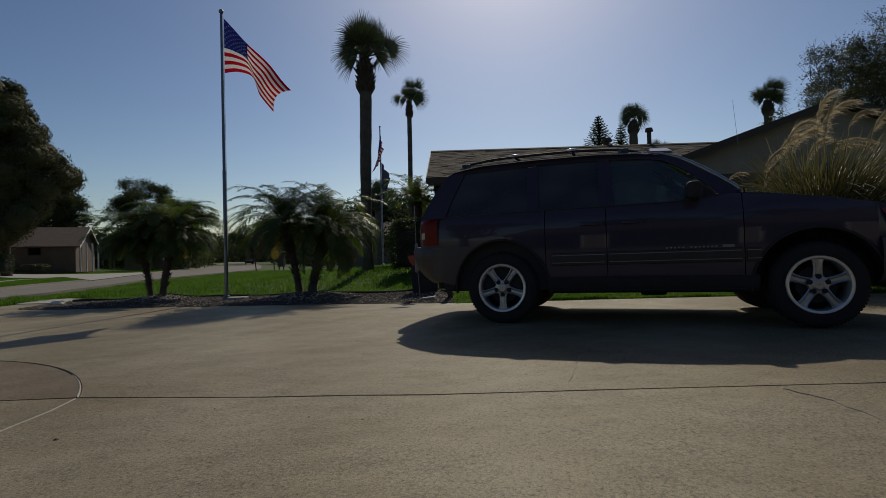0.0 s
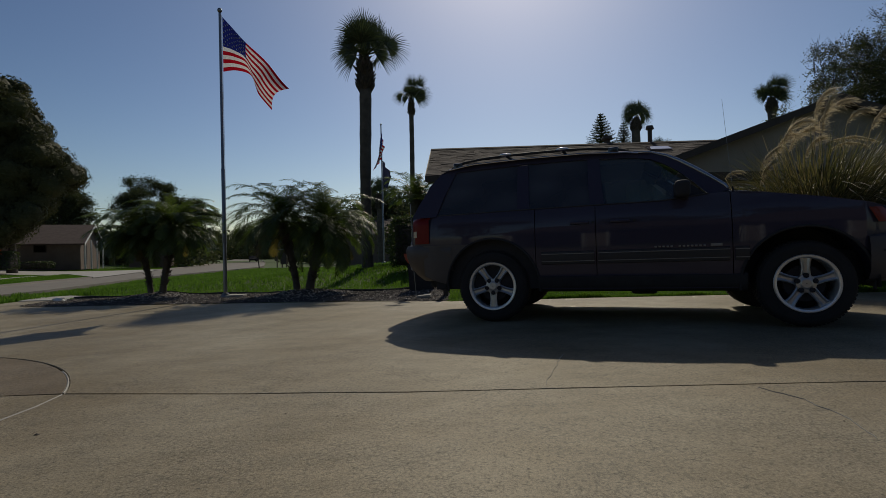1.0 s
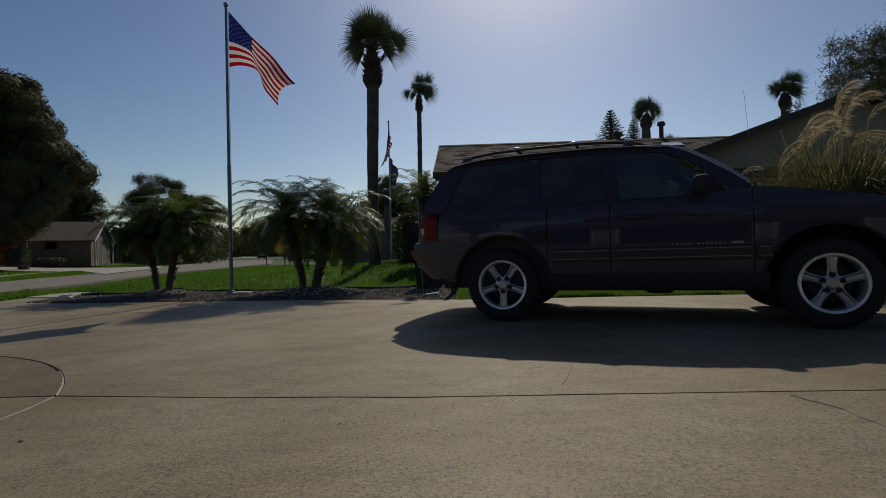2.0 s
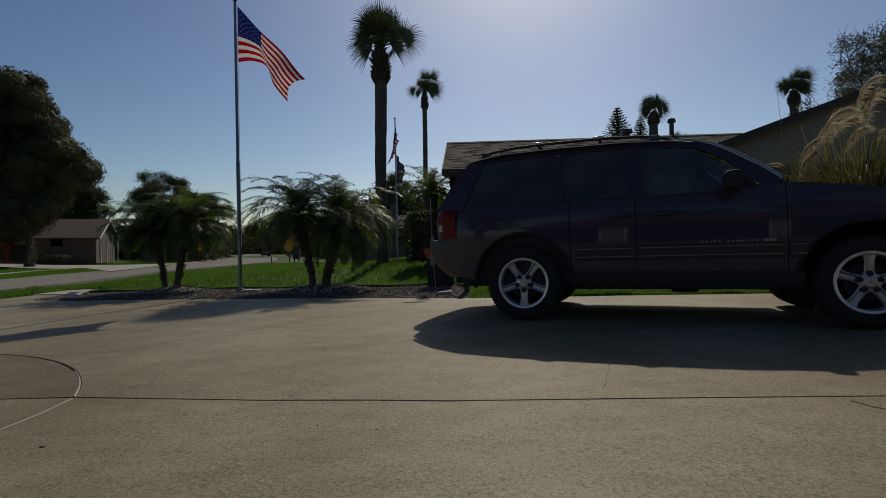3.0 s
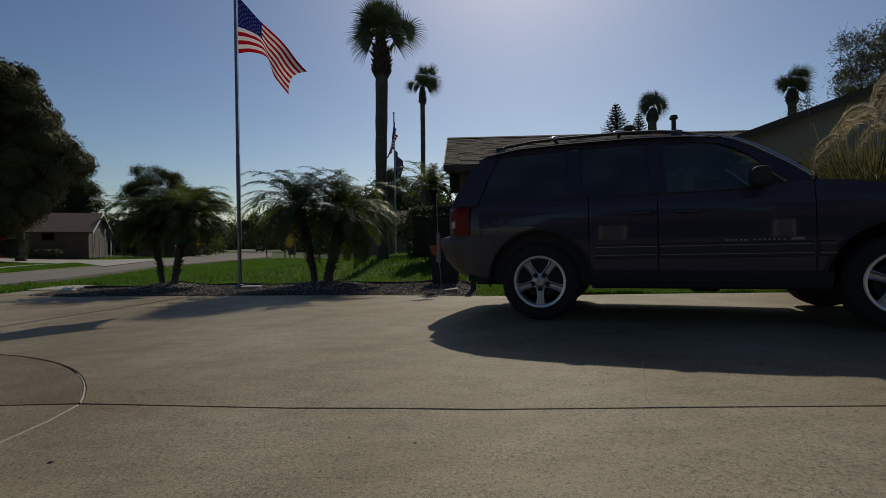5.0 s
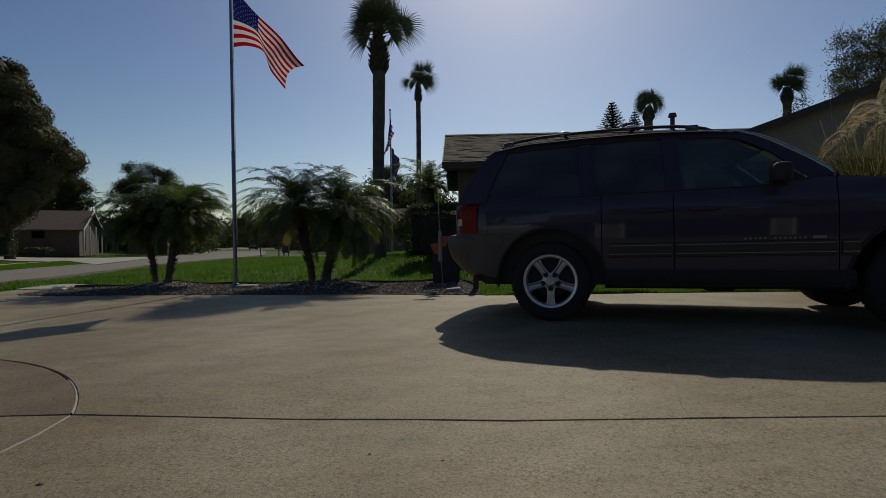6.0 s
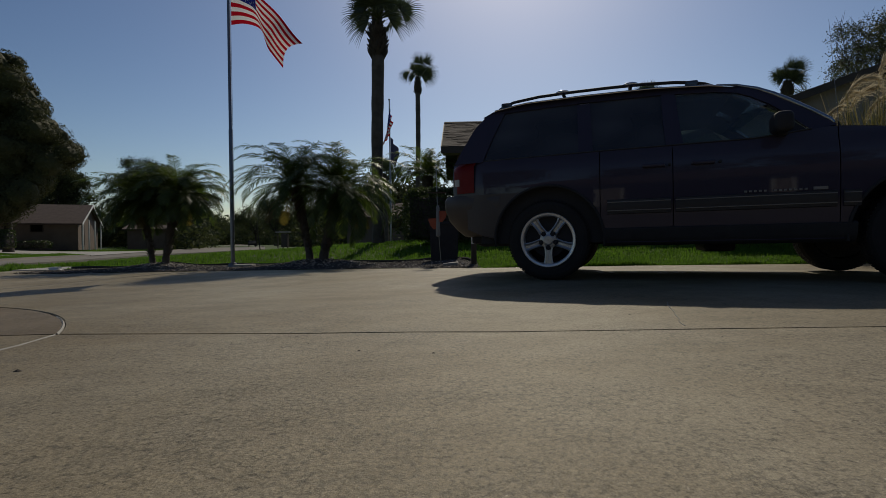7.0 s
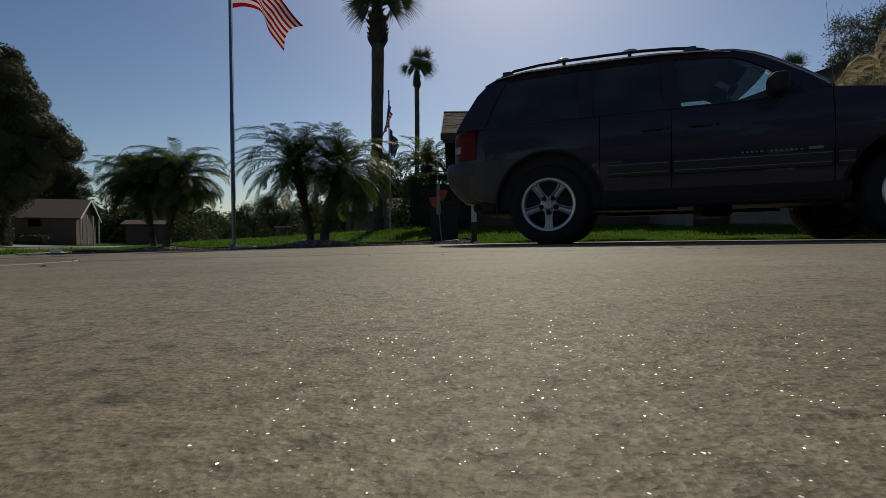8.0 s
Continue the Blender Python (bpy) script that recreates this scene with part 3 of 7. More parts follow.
def build_bed():
    bed = draped("planting_bed", BED_FRONT + BED_BACK, 0.0, MULCH, 0, 0.25)
    for v in bed.data.vertices:
        v.co.z = bed_height(v.co.x, v.co.y) + 0.012 * noise.noise(Vector((v.co.x * 4, v.co.y * 4, 0)))
    tagged(bed, "dark mulch bed with loose stones beside the drive", "flower bed", kind="structure")
    rng = random.Random(5)
    poly = BED_FRONT + BED_BACK
    for name, material, label, category, want in (("bed_stones", STONE, "grey and pale loose stones strewn over dark mulch", "stones", 3600), ("mulch_chips", MULCH, "dark brown bark chips covering the bed", "mulch", 7000)):
        verts, faces = [], []
        count = 0
        while count < want:
            x, y = rng.uniform(-9.0, 0.0), rng.uniform(7.2, 11.4)
            if not inside(x, y, poly):
                continue
            near = min(math.hypot(x - m[0], y - m[1]) / m[2] for m in MOUNDS)
            stone = material is STONE
            if stone and near > 1.0 and rng.random() < 0.72:
                continue
            count += 1
            r = rng.uniform(0.009, 0.026) * (1.3 if stone and near < 1 else 1.0)
            long = 1.0 if stone else rng.uniform(1.5, 2.6)
            z = bed_height(x, y) + r * 0.25
            b = len(verts)
            a0 = rng.random() * 6.28
            turn = rng.random() * 6.28
            for k in range(5):
                a = a0 + k * 1.2566
                q = r * rng.uniform(0.7, 1.15)
                u, v = q * math.cos(a) * long, q * math.sin(a)
                verts.append((x + u * math.cos(turn) - v * math.sin(turn), y + u * math.sin(turn) + v * math.cos(turn), z + rng.uniform(-0.3, 0.2) * r))
            verts.append((x + rng.uniform(-0.2, 0.2) * r, y, z + r * rng.uniform(0.4, 0.8)))
            faces += [(b + k, b + (k + 1) % 5, b + 5) for k in range(5)]
        st = part(name, cards(verts, faces, name), material, kind="stuff")
        tagged(st, label, category)
    # black edging along the lawn side
    bm = bmesh.new()
    pts = []
    line = BED_BACK[1:]
    for (x0, y0), (x1, y1) in zip(line, line[1:]):
        for k in range(8):
            pts.append((x0 + (x1 - x0) * k / 8, y0 + (y1 - y0) * k / 8))
    rows = []
    for i, (x, y) in enumerate(pts):
        x1, y1 = pts[min(i + 1, len(pts) - 1)]
        x0, y0 = pts[max(i - 1, 0)]
        d = Vector((x1 - x0, y1 - y0)).normalized()
        n = Vector((-d.y, d.x))
        z = bed_height(x, y)
        h = 0.028 + 0.010 * math.sin(i * 0.9) + 0.02 * max(0.0, 1 - i / 7)
        rows.append([(x - n.x * 0.012, y - n.y * 0.012, z - 0.03), (x - n.x * 0.014, y - n.y * 0.014, z + h), (x, y, z + h + 0.012), (x + n.x * 0.014, y + n.y * 0.014, z + h), (x + n.x * 0.012, y + n.y * 0.012, z - 0.03)])
    loft(bm, rows)
    e = part("bed_edging", bm, BLACK)
    tagged(e, "black plastic lawn edging behind the mulch bed", "edging", kind="structure")


def lawn_ok(x, y):
    if inside(x, y, BED_FRONT + BED_BACK):
        return False
    if x > -0.05:
        return y > 7.16
    if y < 8.0:
        return False
    if x > -9.0:
        return y > lerp([(-9.0, 11.08), (-7.0, 11.13), (-5.0, 10.78), (-3.1, 10.13), (-1.3, 9.63), (-0.3, 9.13), (-0.05, 8.2)], x)
    kerb = lerp([(8.0, -10.95), (10.3, -11.08), (11.7, -11.4), (13.8, -11.75), (17.6, -12.9), (22.5, -14.6), (28.0, -15.4), (38.0, -16.8), (46.0, -18.3)], y)
    if x < kerb:
        return False
    if y < 11.9:
        return x < -9.97 and y > 8.75
    return y > 11.9 + (x + 10.27) * 0.55


VERGE_A = [(-16.9, 12.0), (-17.1, 16.9), (-18.6, 21.0), (-19.95, 25.8), (-20.9, 27.3), (-28.6, 34.8), (-27.9, 33.0), (-26.7, 29.2), (-24.0, 24.2), (-20.4, 14.0)]
VERGE_B = [(-26.2, 26.1), (-28.3, 30.6), (-29.3, 34.3), (-36.6, 36.6), (-46.0, 36.0), (-40.0, 24.0), (-24.6, 20.0)]
VERGE_C = [(-39.4, 43.2), (-31.8, 46.0), (-29.6, 48.0), (-33.0, 57.0), (-50.0, 52.0)]
VERGE_D = [(-32.2, 56.5), (-42.5, 80.0), (-54.0, 80.0), (-42.0, 56.0)]


def build_lawn():
    rng = random.Random(11)
    verts, faces = [], []
    n = 0
    while n < 82000:
        # denser where the camera passes nearest
        y = 7.2 + 33.0 * rng.random() ** 2.6
        x = rng.uniform(-17.0, 7.5)
        if not lawn_ok(x, y):
            continue
        n += 1
        z = land(x, y) - 0.04
        tall = 1.0 + 0.55 * noise.noise(Vector((x * 2.3, y * 2.3, 0))) + (0.5 if rng.random() < 0.015 else 0)
        if x < -9.5 and y < 13.0:
            tall *= 1.7
        for _ in range(3):
            a = rng.random() * 6.283
            h = rng.uniform(0.055, 0.092) * tall
            w = rng.uniform(0.0032, 0.0068) * (1 + (y - 7) * 0.085)
            lean = rng.uniform(0.0, 0.055)
            dx, dy = math.cos(a), math.sin(a)
            px, py = x + rng.uniform(-0.035, 0.035), y + rng.uniform(-0.035, 0.035)
            b = len(verts)
            verts += [(px - dy * w, py + dx * w, z), (px + dy * w, py - dx * w, z),
                      (px + dx * lean * 0.5 + dy * w * 0.8, py + dy * lean * 0.5 - dx * w * 0.8, z + h * 0.65),
                      (px + dx * lean * 0.5 - dy * w * 0.8, py + dy * lean * 0.5 + dx * w * 0.8, z + h * 0.65),
                      (px + dx * lean * 1.5, py + dy * lean * 1.5, z + h)]
            faces += [(b, b + 1, b + 2, b + 3), (b + 3, b + 2, b + 4)]
    for poly, count in ((VERGE_A, 15000), (VERGE_B, 9000), (VERGE_C, 7000), (VERGE_D, 3000)):
        lo_x, hi_x = min(p[0] for p in poly), max(p[0] for p in poly)
        lo_y, hi_y = min(p[1] for p in poly), max(p[1] for p in poly)
        k = 0
        while k < count:
            x, y = rng.uniform(lo_x, hi_x), rng.uniform(lo_y, hi_y)
            if not inside(x, y, poly):
                continue
            k += 1
            z = land(x, y) - 0.05
            a = rng.random() * 6.283
            h, w = rng.uniform(0.09, 0.15), rng.uniform(0.02, 0.04)
            dx, dy = math.cos(a), math.sin(a)
            b = len(verts)
            verts += [(x - dy * w, y + dx * w, z), (x + dy * w, y - dx * w, z), (x + dx * 0.03, y + dy * 0.03, z + h)]
            faces.append((b, b + 1, b + 2))
    g = part("lawn_grass", cards(verts, faces, "lawn_grass"), GRASS, kind="stuff")
    tagged(g, "bright green coarse mown lawn grass", "grass")


def build_cracks():
    """Fine ragged cracks across the slabs."""
    rng = random.Random(19)
    for line in ([(0.80, 3.3), (0.77, 3.18), (0.65, 2.86), (0.54, 2.52)], [(1.56, 2.42), (1.63, 2.22), (1.63, 1.99), (1.57, 1.73)]):
        pts = []
        off = 0.0
        for (x0, y0), (x1, y1) in zip(line, line[1:]):
            for k in range(9):
                off = 0.8 * off + rng.uniform(-0.007, 0.007)
                pts.append((x0 + (x1 - x0) * k / 9 + off, y0 + (y1 - y0) * k / 9 + rng.uniform(-0.008, 0.008)))
        bm = bmesh.new()
        rows = []
        for x, y in pts:
            z, w = land(x, y), rng.uniform(0.0012, 0.0042)
            rows.append([(x - w, y - w * 0.3, z - 0.002), (x - w * 0.4, y, z + 0.0035), (x + w * 0.5, y, z + 0.003), (x + w, y + w * 0.3, z - 0.002)])
        loft(bm, rows)
        c = part("slab_crack", bm, PALE_CONCRETE)
        tagged(c, "ragged pale mended crack in the concrete", "crack", kind="structure")


def build_edging_block():
    e = draped("apron", [(-9.98, 10.92), (-9.25, 10.95), (-9.05, 11.25), (-9.07, 11.83), (-9.75, 12.15), (-10.25, 11.86)], 0.015, PALE_CONCRETE, 0.06, 0.5, 0.01)
    tagged(e, "pale concrete patch at the corner of the lawn", "kerb", kind="structure")


build_ground()
build_drive()
build_edging_block()
build_cracks()
build_street()
build_bed()
build_lawn()


# ---------------------------------------------------------------- the parked car
HUB_Z, ARCH = 0.352, 0.47
BASE = 2.64
WIDE = [(-0.97, 0.70), (-0.86, 0.815), (-0.62, 0.892), (0.0, 0.905), (2.0, 0.905), (2.7, 0.90), (3.05, 0.87), (3.3, 0.78), (3.45, 0.66)]
ROOF = [(-0.60, 1.535), (-0.5, 1.585), (-0.23, 1.625), (0.31, 1.635), (0.89, 1.63), (1.33, 1.60), (1.5, 1.565)]
BELT = [(-0.9, 1.08), (0.5, 1.095), (1.6, 1.10), (2.05, 1.15), (2.2, 1.14), (2.37, 1.122), (2.76, 1.058), (3.06, 1.0), (3.24, 0.95), (3.4, 0.88)]
BULGE = [(0.2, -0.080), (0.32, -0.042), (0.45, -0.020), (0.62, -0.006), (0.75, -0.001), (0.86, 0.0), (0.97, -0.006), (1.04, -0.018), (1.1, -0.04)]


def side_bottom(x):
    for c in (0.0, BASE):
        if abs(x - c) < ARCH:
            z = max(0.32, HUB_Z + math.sqrt(ARCH * ARCH - (x - c) ** 2))
            return max(z, 0.775) if x < 0 else z
    if x < -0.4:
        return 0.775
    if x > BASE + 0.3:
        return 0.72
    return 0.32


def side_point(x, k, side):
    """k from 0 at the lower rim to 1 at the belt."""
    zb, zt = side_bottom(x), lerp(BELT, x)
    z = zb + (zt - zb) * k
    return (x, side * (lerp(WIDE, x) + lerp(BULGE, z)), z)


def side_panel(x0, x1, side):
    """A stretch of the car's flank, turned in at its rims."""
    xs = [x0]
    x = x0
    while x < x1 - 1e-6:
        near = min(abs(x - 0.0), abs(x - BASE))
        x += 0.02 if abs(near - ARCH) < 0.09 else 0.05
        xs.append(min(x, x1))
    bm = bmesh.new()
    rows = []
    for i, x in enumerate(xs):
        row = [side_point(x, k / 12, side) for k in range(13)]
        first, last = row[0], row[-1]
        row = [(first[0], first[1] - side * 0.16, first[2] + 0.012)] + row + [(last[0], last[1] - side * 0.03, last[2] - 0.006), (last[0], last[1] - side * 0.035, last[2] - 0.05)]
        rows.append(row)
    for end, step in ((0, 0.012), (-1, -0.012)):
        rim = [(p[0] + step * 0.2, p[1] - side * 0.03, p[2]) for p in rows[end]]
        rows.insert(0, rim) if end == 0 else rows.append(rim)
    loft(bm, rows)
    return bm


def house_point(x, z, side, out=0.0):
    """A point on the leaning side of the cabin."""
    t = (z - 1.09) / 0.52
    return (x, side * (0.868 - 0.20 * t - 0.03 * t * t + out), z)


def cabin_plate(poly, side, thick=0.025, out=0.0):
    bm = bmesh.new()
    a = [bm.verts.new(house_point(x, z, side, out)) for x, z in poly]
    b = [bm.verts.new(house_point(x, z, side, out - thick)) for x, z in poly]
    bm.faces.new(a)
    bm.faces.new(b[::-1])
    n = len(a)
    for k in range(n):
        bm.faces.new((a[k], a[(k + 1) % n], b[(k + 1) % n], b[k]))
    return bm


def bumper(path, profile, flip):
    """path: (x, y) round the end of the car; profile: (inset, z)."""
    bm = bmesh.new()
    rows = []
    n = len(path)
    for i, (x, y) in enumerate(path):
        x0, y0 = path[max(i - 1, 0)]
        x1, y1 = path[min(i + 1, n - 1)]
        d = Vector((x1 - x0, y1 - y0)).normalized()
        nx, ny = (d.y, -d.x) if flip else (-d.y, d.x)
        rows.append([(x - nx * o, y - ny * o, z) for o, z in profile])
    loft(bm, rows)
    return bm


def wheel(parent, x, side, turn):
    """tyre, five-spoke alloy rim with a bright lip, dark drum and black discs as shaded lug recesses."""
    face = side * 0.875
    m = Matrix.Translation((x, face, HUB_Z)) @ (Matrix.Identity(4) if side < 0 else Matrix.Rotation(math.pi, 4, "Z"))
    bm = bmesh.new()
    lathe(bm, [(0.02, 0.075), (0.15, 0.075), (0.155, 0.09), (0.155, 0.16), (0.20, 0.19), (0.225, 0.212), (0.225, 0.222), (0.03, 0.222)], 28)
    w = part("wheel", bm, BLACK, parent, "dark brake disc and hub", True)
    w.matrix_basis = m
    bm = bmesh.new()
    prof = [(0.230, 0.018), (0.240, 0.002), (0.27, -0.008), (0.31, -0.006), (0.334, 0.004), (0.348, 0.026), (0.352, 0.06), (0.352, 0.118), (0.352, 0.176), (0.348, 0.21), (0.334, 0.232), (0.30, 0.242), (0.24, 0.238), (0.230, 0.22)]
    lathe(bm, prof, 72)
    # tread blocks
    for k in range(72):
        a = 2 * math.pi * (k + 0.5) / 72
        for y0, y1, slant in ((0.03, 0.085, 0.02), (0.095, 0.14, -0.015), (0.15, 0.205, 0.02)):
            q = Matrix.Rotation(-a - slant, 4, "Y")
            box(bm, 0.349, 0.357, y0, y1, -0.010, 0.010, q)
    part("tyre", bm, RUBBER, w, smooth=False)
    bm = bmesh.new()
    lathe(bm, [(0.222, 0.21), (0.215, 0.12), (0.206, 0.05), (0.209, 0.020), (0.2115, 0.002), (0.215, -0.006), (0.224, -0.010), (0.235, -0.011), (0.2405, -0.004), (0.238, 0.03)], 64)
    part("rim_lip", bm, POLISHED, w, "bright polished rim", True)
    bm = bmesh.new()
    lathe(bm, [(0.004, 0.012), (0.035, 0.012), (0.05, 0.018), (0.073, 0.022), (0.078, 0.05), (0.07, 0.075)], 40)
    for s in range(5):
        q = Matrix.Rotation(radians(turn + 72 * s), 4, "Y")
        rows = []
        for r, half, y in ((0.05, 0.040, 0.030), (0.085, 0.034, 0.024), (0.13, 0.031, 0.020), (0.178, 0.035, 0.018), (0.212, 0.045, 0.016), (0.223, 0.052, 0.02)):
            rows.append([q @ Vector(p) for p in ((r, y + 0.045, -half * 0.9), (r, y + 0.006, -half), (r, y, -half * 0.72), (r, y + 0.010, -half * 0.30), (r, y + 0.010, half * 0.30), (r, y, half * 0.72), (r, y + 0.006, half), (r, y + 0.045, half * 0.9))])
        loft(bm, rows)
    part("spokes", bm, ALLOY, w, "cast alloy five-spoke centre", False)
    # black discs on the hub face paint the shade inside the lug holes
    for s in range(5):
        a = -radians(turn + 72 * s)
        bm = bmesh.new()
        q = Matrix.Translation((0.066 * math.cos(a), 0, 0.066 * math.sin(a)))
        lathe(bm, [(0.0005, 0.012), (0.009, 0.010), (0.012, 0.014), (0.016, 0.015), (0.0205, 0.014), (0.0215, 0.019), (0.0215, 0.05)], 14, q)
        part("lug_nut", bm, BLACK, w)
    return w


def build_car():
    bearing = radians(-18.0)
    origin = Vector((0.452, 4.93, land(0.6, 5.0) + 0.002)) + Vector((-math.sin(bearing), math.cos(bearing), 0)) * 0.87
    m = Matrix.Translation(origin) @ Matrix.Rotation(bearing, 4, "Z") @ Matrix.Rotation(radians(-0.42), 4, "Y")
    car = thing("car", "dark navy four-door off-road estate car parked on the concrete drive", "car", m)
    for side in (-1, 1):
        part("rear_quarter_panel", side_panel(-0.90, 0.44, side), PAINT, car, smooth=True)
        part("rear_door", side_panel(0.447, 1.0, side), PAINT, car, smooth=True)
        part("front_door", side_panel(1.007, 2.11, side), PAINT, car, smooth=True)
        part("front_fender", side_panel(2.117, 3.36, side), PAINT, car, smooth=True)
        # pillars and window frames
        for nm, poly in (
            ("a_pillar", [(1.96, 1.13), (2.12, 1.165), (2.08, 1.205), (1.97, 1.295), (1.85, 1.39), (1.745, 1.465), (1.64, 1.527), (1.50, 1.577), (1.40, 1.58), (1.46, 1.535), (1.60, 1.465), (1.72, 1.38), (1.83, 1.275)]),
            ("b_pillar", [(0.96, 1.08), (1.09, 1.08), (1.065, 1.30), (1.05, 1.56), (0.94, 1.57), (0.945, 1.30)]),
            ("c_pillar", [(0.27, 1.08), (0.39, 1.08), (0.36, 1.56), (0.25, 1.56)]),
            ("d_pillar", [(-0.85, 1.07), (-0.58, 1.075), (-0.51, 1.30), (-0.41, 1.55), (-0.575, 1.55), (-0.68, 1.43), (-0.785, 1.22)]),
            ("door_rail", [(-0.615, 1.53), (-0.4, 1.555), (0.3, 1.575), (0.9, 1.57), (1.33, 1.545), (1.53, 1.51), (1.50, 1.57), (1.33, 1.605), (0.89, 1.635), (0.31, 1.64), (-0.23, 1.63), (-0.5, 1.595)]),
            ("sail_panel", [(1.78, 1.085), (1.95, 1.125), (1.83, 1.235), (1.77, 1.25)]),
        ):
            part(nm, cabin_plate(poly, side, 0.035), BLACK if nm == "sail_panel" else PAINT, car)
        part("front_door_window", cabin_plate([(1.08, 1.075), (1.82, 1.088), (1.80, 1.25), (1.50, 1.51), (1.30, 1.55), (1.05, 1.57)], side, 0.005, -0.014), GLASS, car, "clear front door window")
        part("rear_door_window", cabin_plate([(0.38, 1.075), (0.965, 1.075), (0.95, 1.575), (0.35, 1.575)], side, 0.005, -0.014), TINTED, car, "dark privacy glass")
        part("cargo_window", cabin_plate([(-0.61, 1.075), (0.28, 1.075), (0.26, 1.575), (-0.44, 1.555)], side, 0.005, -0.014), TINTED, car, "dark privacy glass")
        # belt moulding
        bm = bmesh.new()
        tube(bm, [(x, side * (lerp(WIDE, x) - 0.036), lerp(BELT, x) + 0.004) for x in [-0.85 + 0.1 * k for k in range(29)]], 0.006, 6)
        part("belt_moulding", bm, MOULDING, car, "thin dark belt strip", True)
        # side mouldings with two bright ribs each
        for a, b in ((0.50, 0.985), (1.02, 2.09), (2.13, 2.235)):
            bm = bmesh.new()
            rows = []
            n = 8
            for i in range(n + 1):
                x = a + (b - a) * i / n
                rows.append([(x, side * (lerp(WIDE, x) + lerp(BULGE, z) + o), z) for o, z in ((-0.004, 0.555), (0.012, 0.56), (0.016, 0.60), (0.016, 0.64), (0.012, 0.672), (-0.004, 0.68))])
            loft(bm, rows)
            st = part("side_moulding", bm, MOULDING, car, "grey protective strip", True)
            for z in (0.585, 0.655):
                bm = bmesh.new()
                tube(bm, [(a + (b - a) * i / 6, side * (lerp(WIDE, a + (b - a) * i / 6) + lerp(BULGE, z) + 0.015), z) for i in range(7)], 0.0045, 6)
                part("bright_rib", bm, SILVER, st, smooth=True)
        # lower sill and arch lips
        bm = bmesh.new()
        rows = []
        for i in range(13):
            x = 0.46 + (2.22 - 0.46) * i / 12
            y = lerp(WIDE, x)
            rows.append([(x, side * (y - 0.18), 0.30), (x, side * (y - 0.085), 0.293), (x, side * (y - 0.05), 0.312), (x, side * (y - 0.022), 0.36), (x, side * (y - 0.010), 0.435), (x, side * (y - 0.03), 0.45)])
        loft(bm, rows)
        part("sill_cover", bm, BLACK, car, smooth=True)
        for c in (0.0, BASE):
            bm = bmesh.new()
            pts = []
            for k in range(25):
                a = radians(-6 + 192 * k / 24)
                x = c + (ARCH + 0.005) * math.cos(a)
                z = HUB_Z + (ARCH + 0.005) * math.sin(a)
                pts.append((x, side * (lerp(WIDE, x) + lerp(BULGE, z) + 0.002), z))
            tube(bm, pts, 0.012, 8)
            part("arch_lip", bm, BLACK, car, smooth=True)
            bm = bmesh.new()
            loft(bm, [[(c + (ARCH + 0.02) * math.cos(radians(-4 + 188 * k / 24)), side * y, HUB_Z + (ARCH + 0.02) * math.sin(radians(-4 + 188 * k / 24))) for k in range(25)] for y in (0.44, 0.66, 0.872)])
            cap = [bm.verts.new((c + (ARCH + 0.02) * math.cos(radians(-4 + 188 * k / 24)), side * 0.44, HUB_Z + (ARCH + 0.02) * math.sin(radians(-4 + 188 * k / 24)))) for k in range(25)]
            bm.faces.new(cap)
            part("wheel_arch_liner", bm, BLACK, car, smooth=True)
            wheel(car, c, side, 90 if c == 0.0 else -90)
        # tail lamp: red, with a pale reversing section
        bm = bmesh.new()
        rows = []
        for z in (0.80, 0.83, 0.87, 0.93, 0.99, 1.04, 1.075, 1.09):
            k = 0.0 if z < 1.05 else (z - 1.05) * 0.8
            rows.append([(x + k, side * (y + 0.020 - k), z) for x, y in ((-0.66, 0.868), (-0.75, 0.848), (-0.83, 0.815), (-0.885, 0.765), (-0.90, 0.70), (-0.895, 0.64))])
        loft(bm, rows)
        tl = part("tail_lamp", bm, RED_LENS, car, "red wrap-round tail lamp", True)
        bm = bmesh.new()
        loft(bm, [[(x, side * (y + 0.024), z) for x, y in ((-0.815, 0.822), (-0.845, 0.805), (-0.865, 0.79), (-0.887, 0.767), (-0.902, 0.70))] for z in (0.87, 0.885, 0.92, 0.935)])
        part("reversing_lens", bm, CLEAR_LENS, tl, "pale clear lens section", True)
        bm = bmesh.new()
        loft(bm, [[(x - 0.5 * (z - 0.835), side * (y + 0.022), z) for x, y in ((3.13, 0.845), (3.17, 0.828), (3.21, 0.81), (3.25, 0.79))] for z in (0.835, 0.86, 0.92, 0.955)])
        part("side_marker", bm, AMBER_LENS, car, "red-orange side marker lamp", True)
        bm = bmesh.new()
        loft(bm, [[(x, side * y, z) for x, y in ((3.26, 0.80), (3.38, 0.71), (3.45, 0.60), (3.48, 0.42))] for z in (0.80, 0.84, 0.92, 0.955)])
        part("headlight", bm, CLEAR_LENS, car, "clear headlight lens", True)
        # door mirror
        bm = rounded(1.665, 1.79, side * 0.99 - 0.10, side * 0.99 + 0.10, 1.105, 1.255, 0.05, 4)
        mr = part("door_mirror", bm, BLACK, car, smooth=True)
        part("mirror_foot", rounded(1.72, 1.79, min(side * 0.84, side * 0.92), max(side * 0.84, side * 0.92), 1.10, 1.16, 0.015), BLACK, mr)
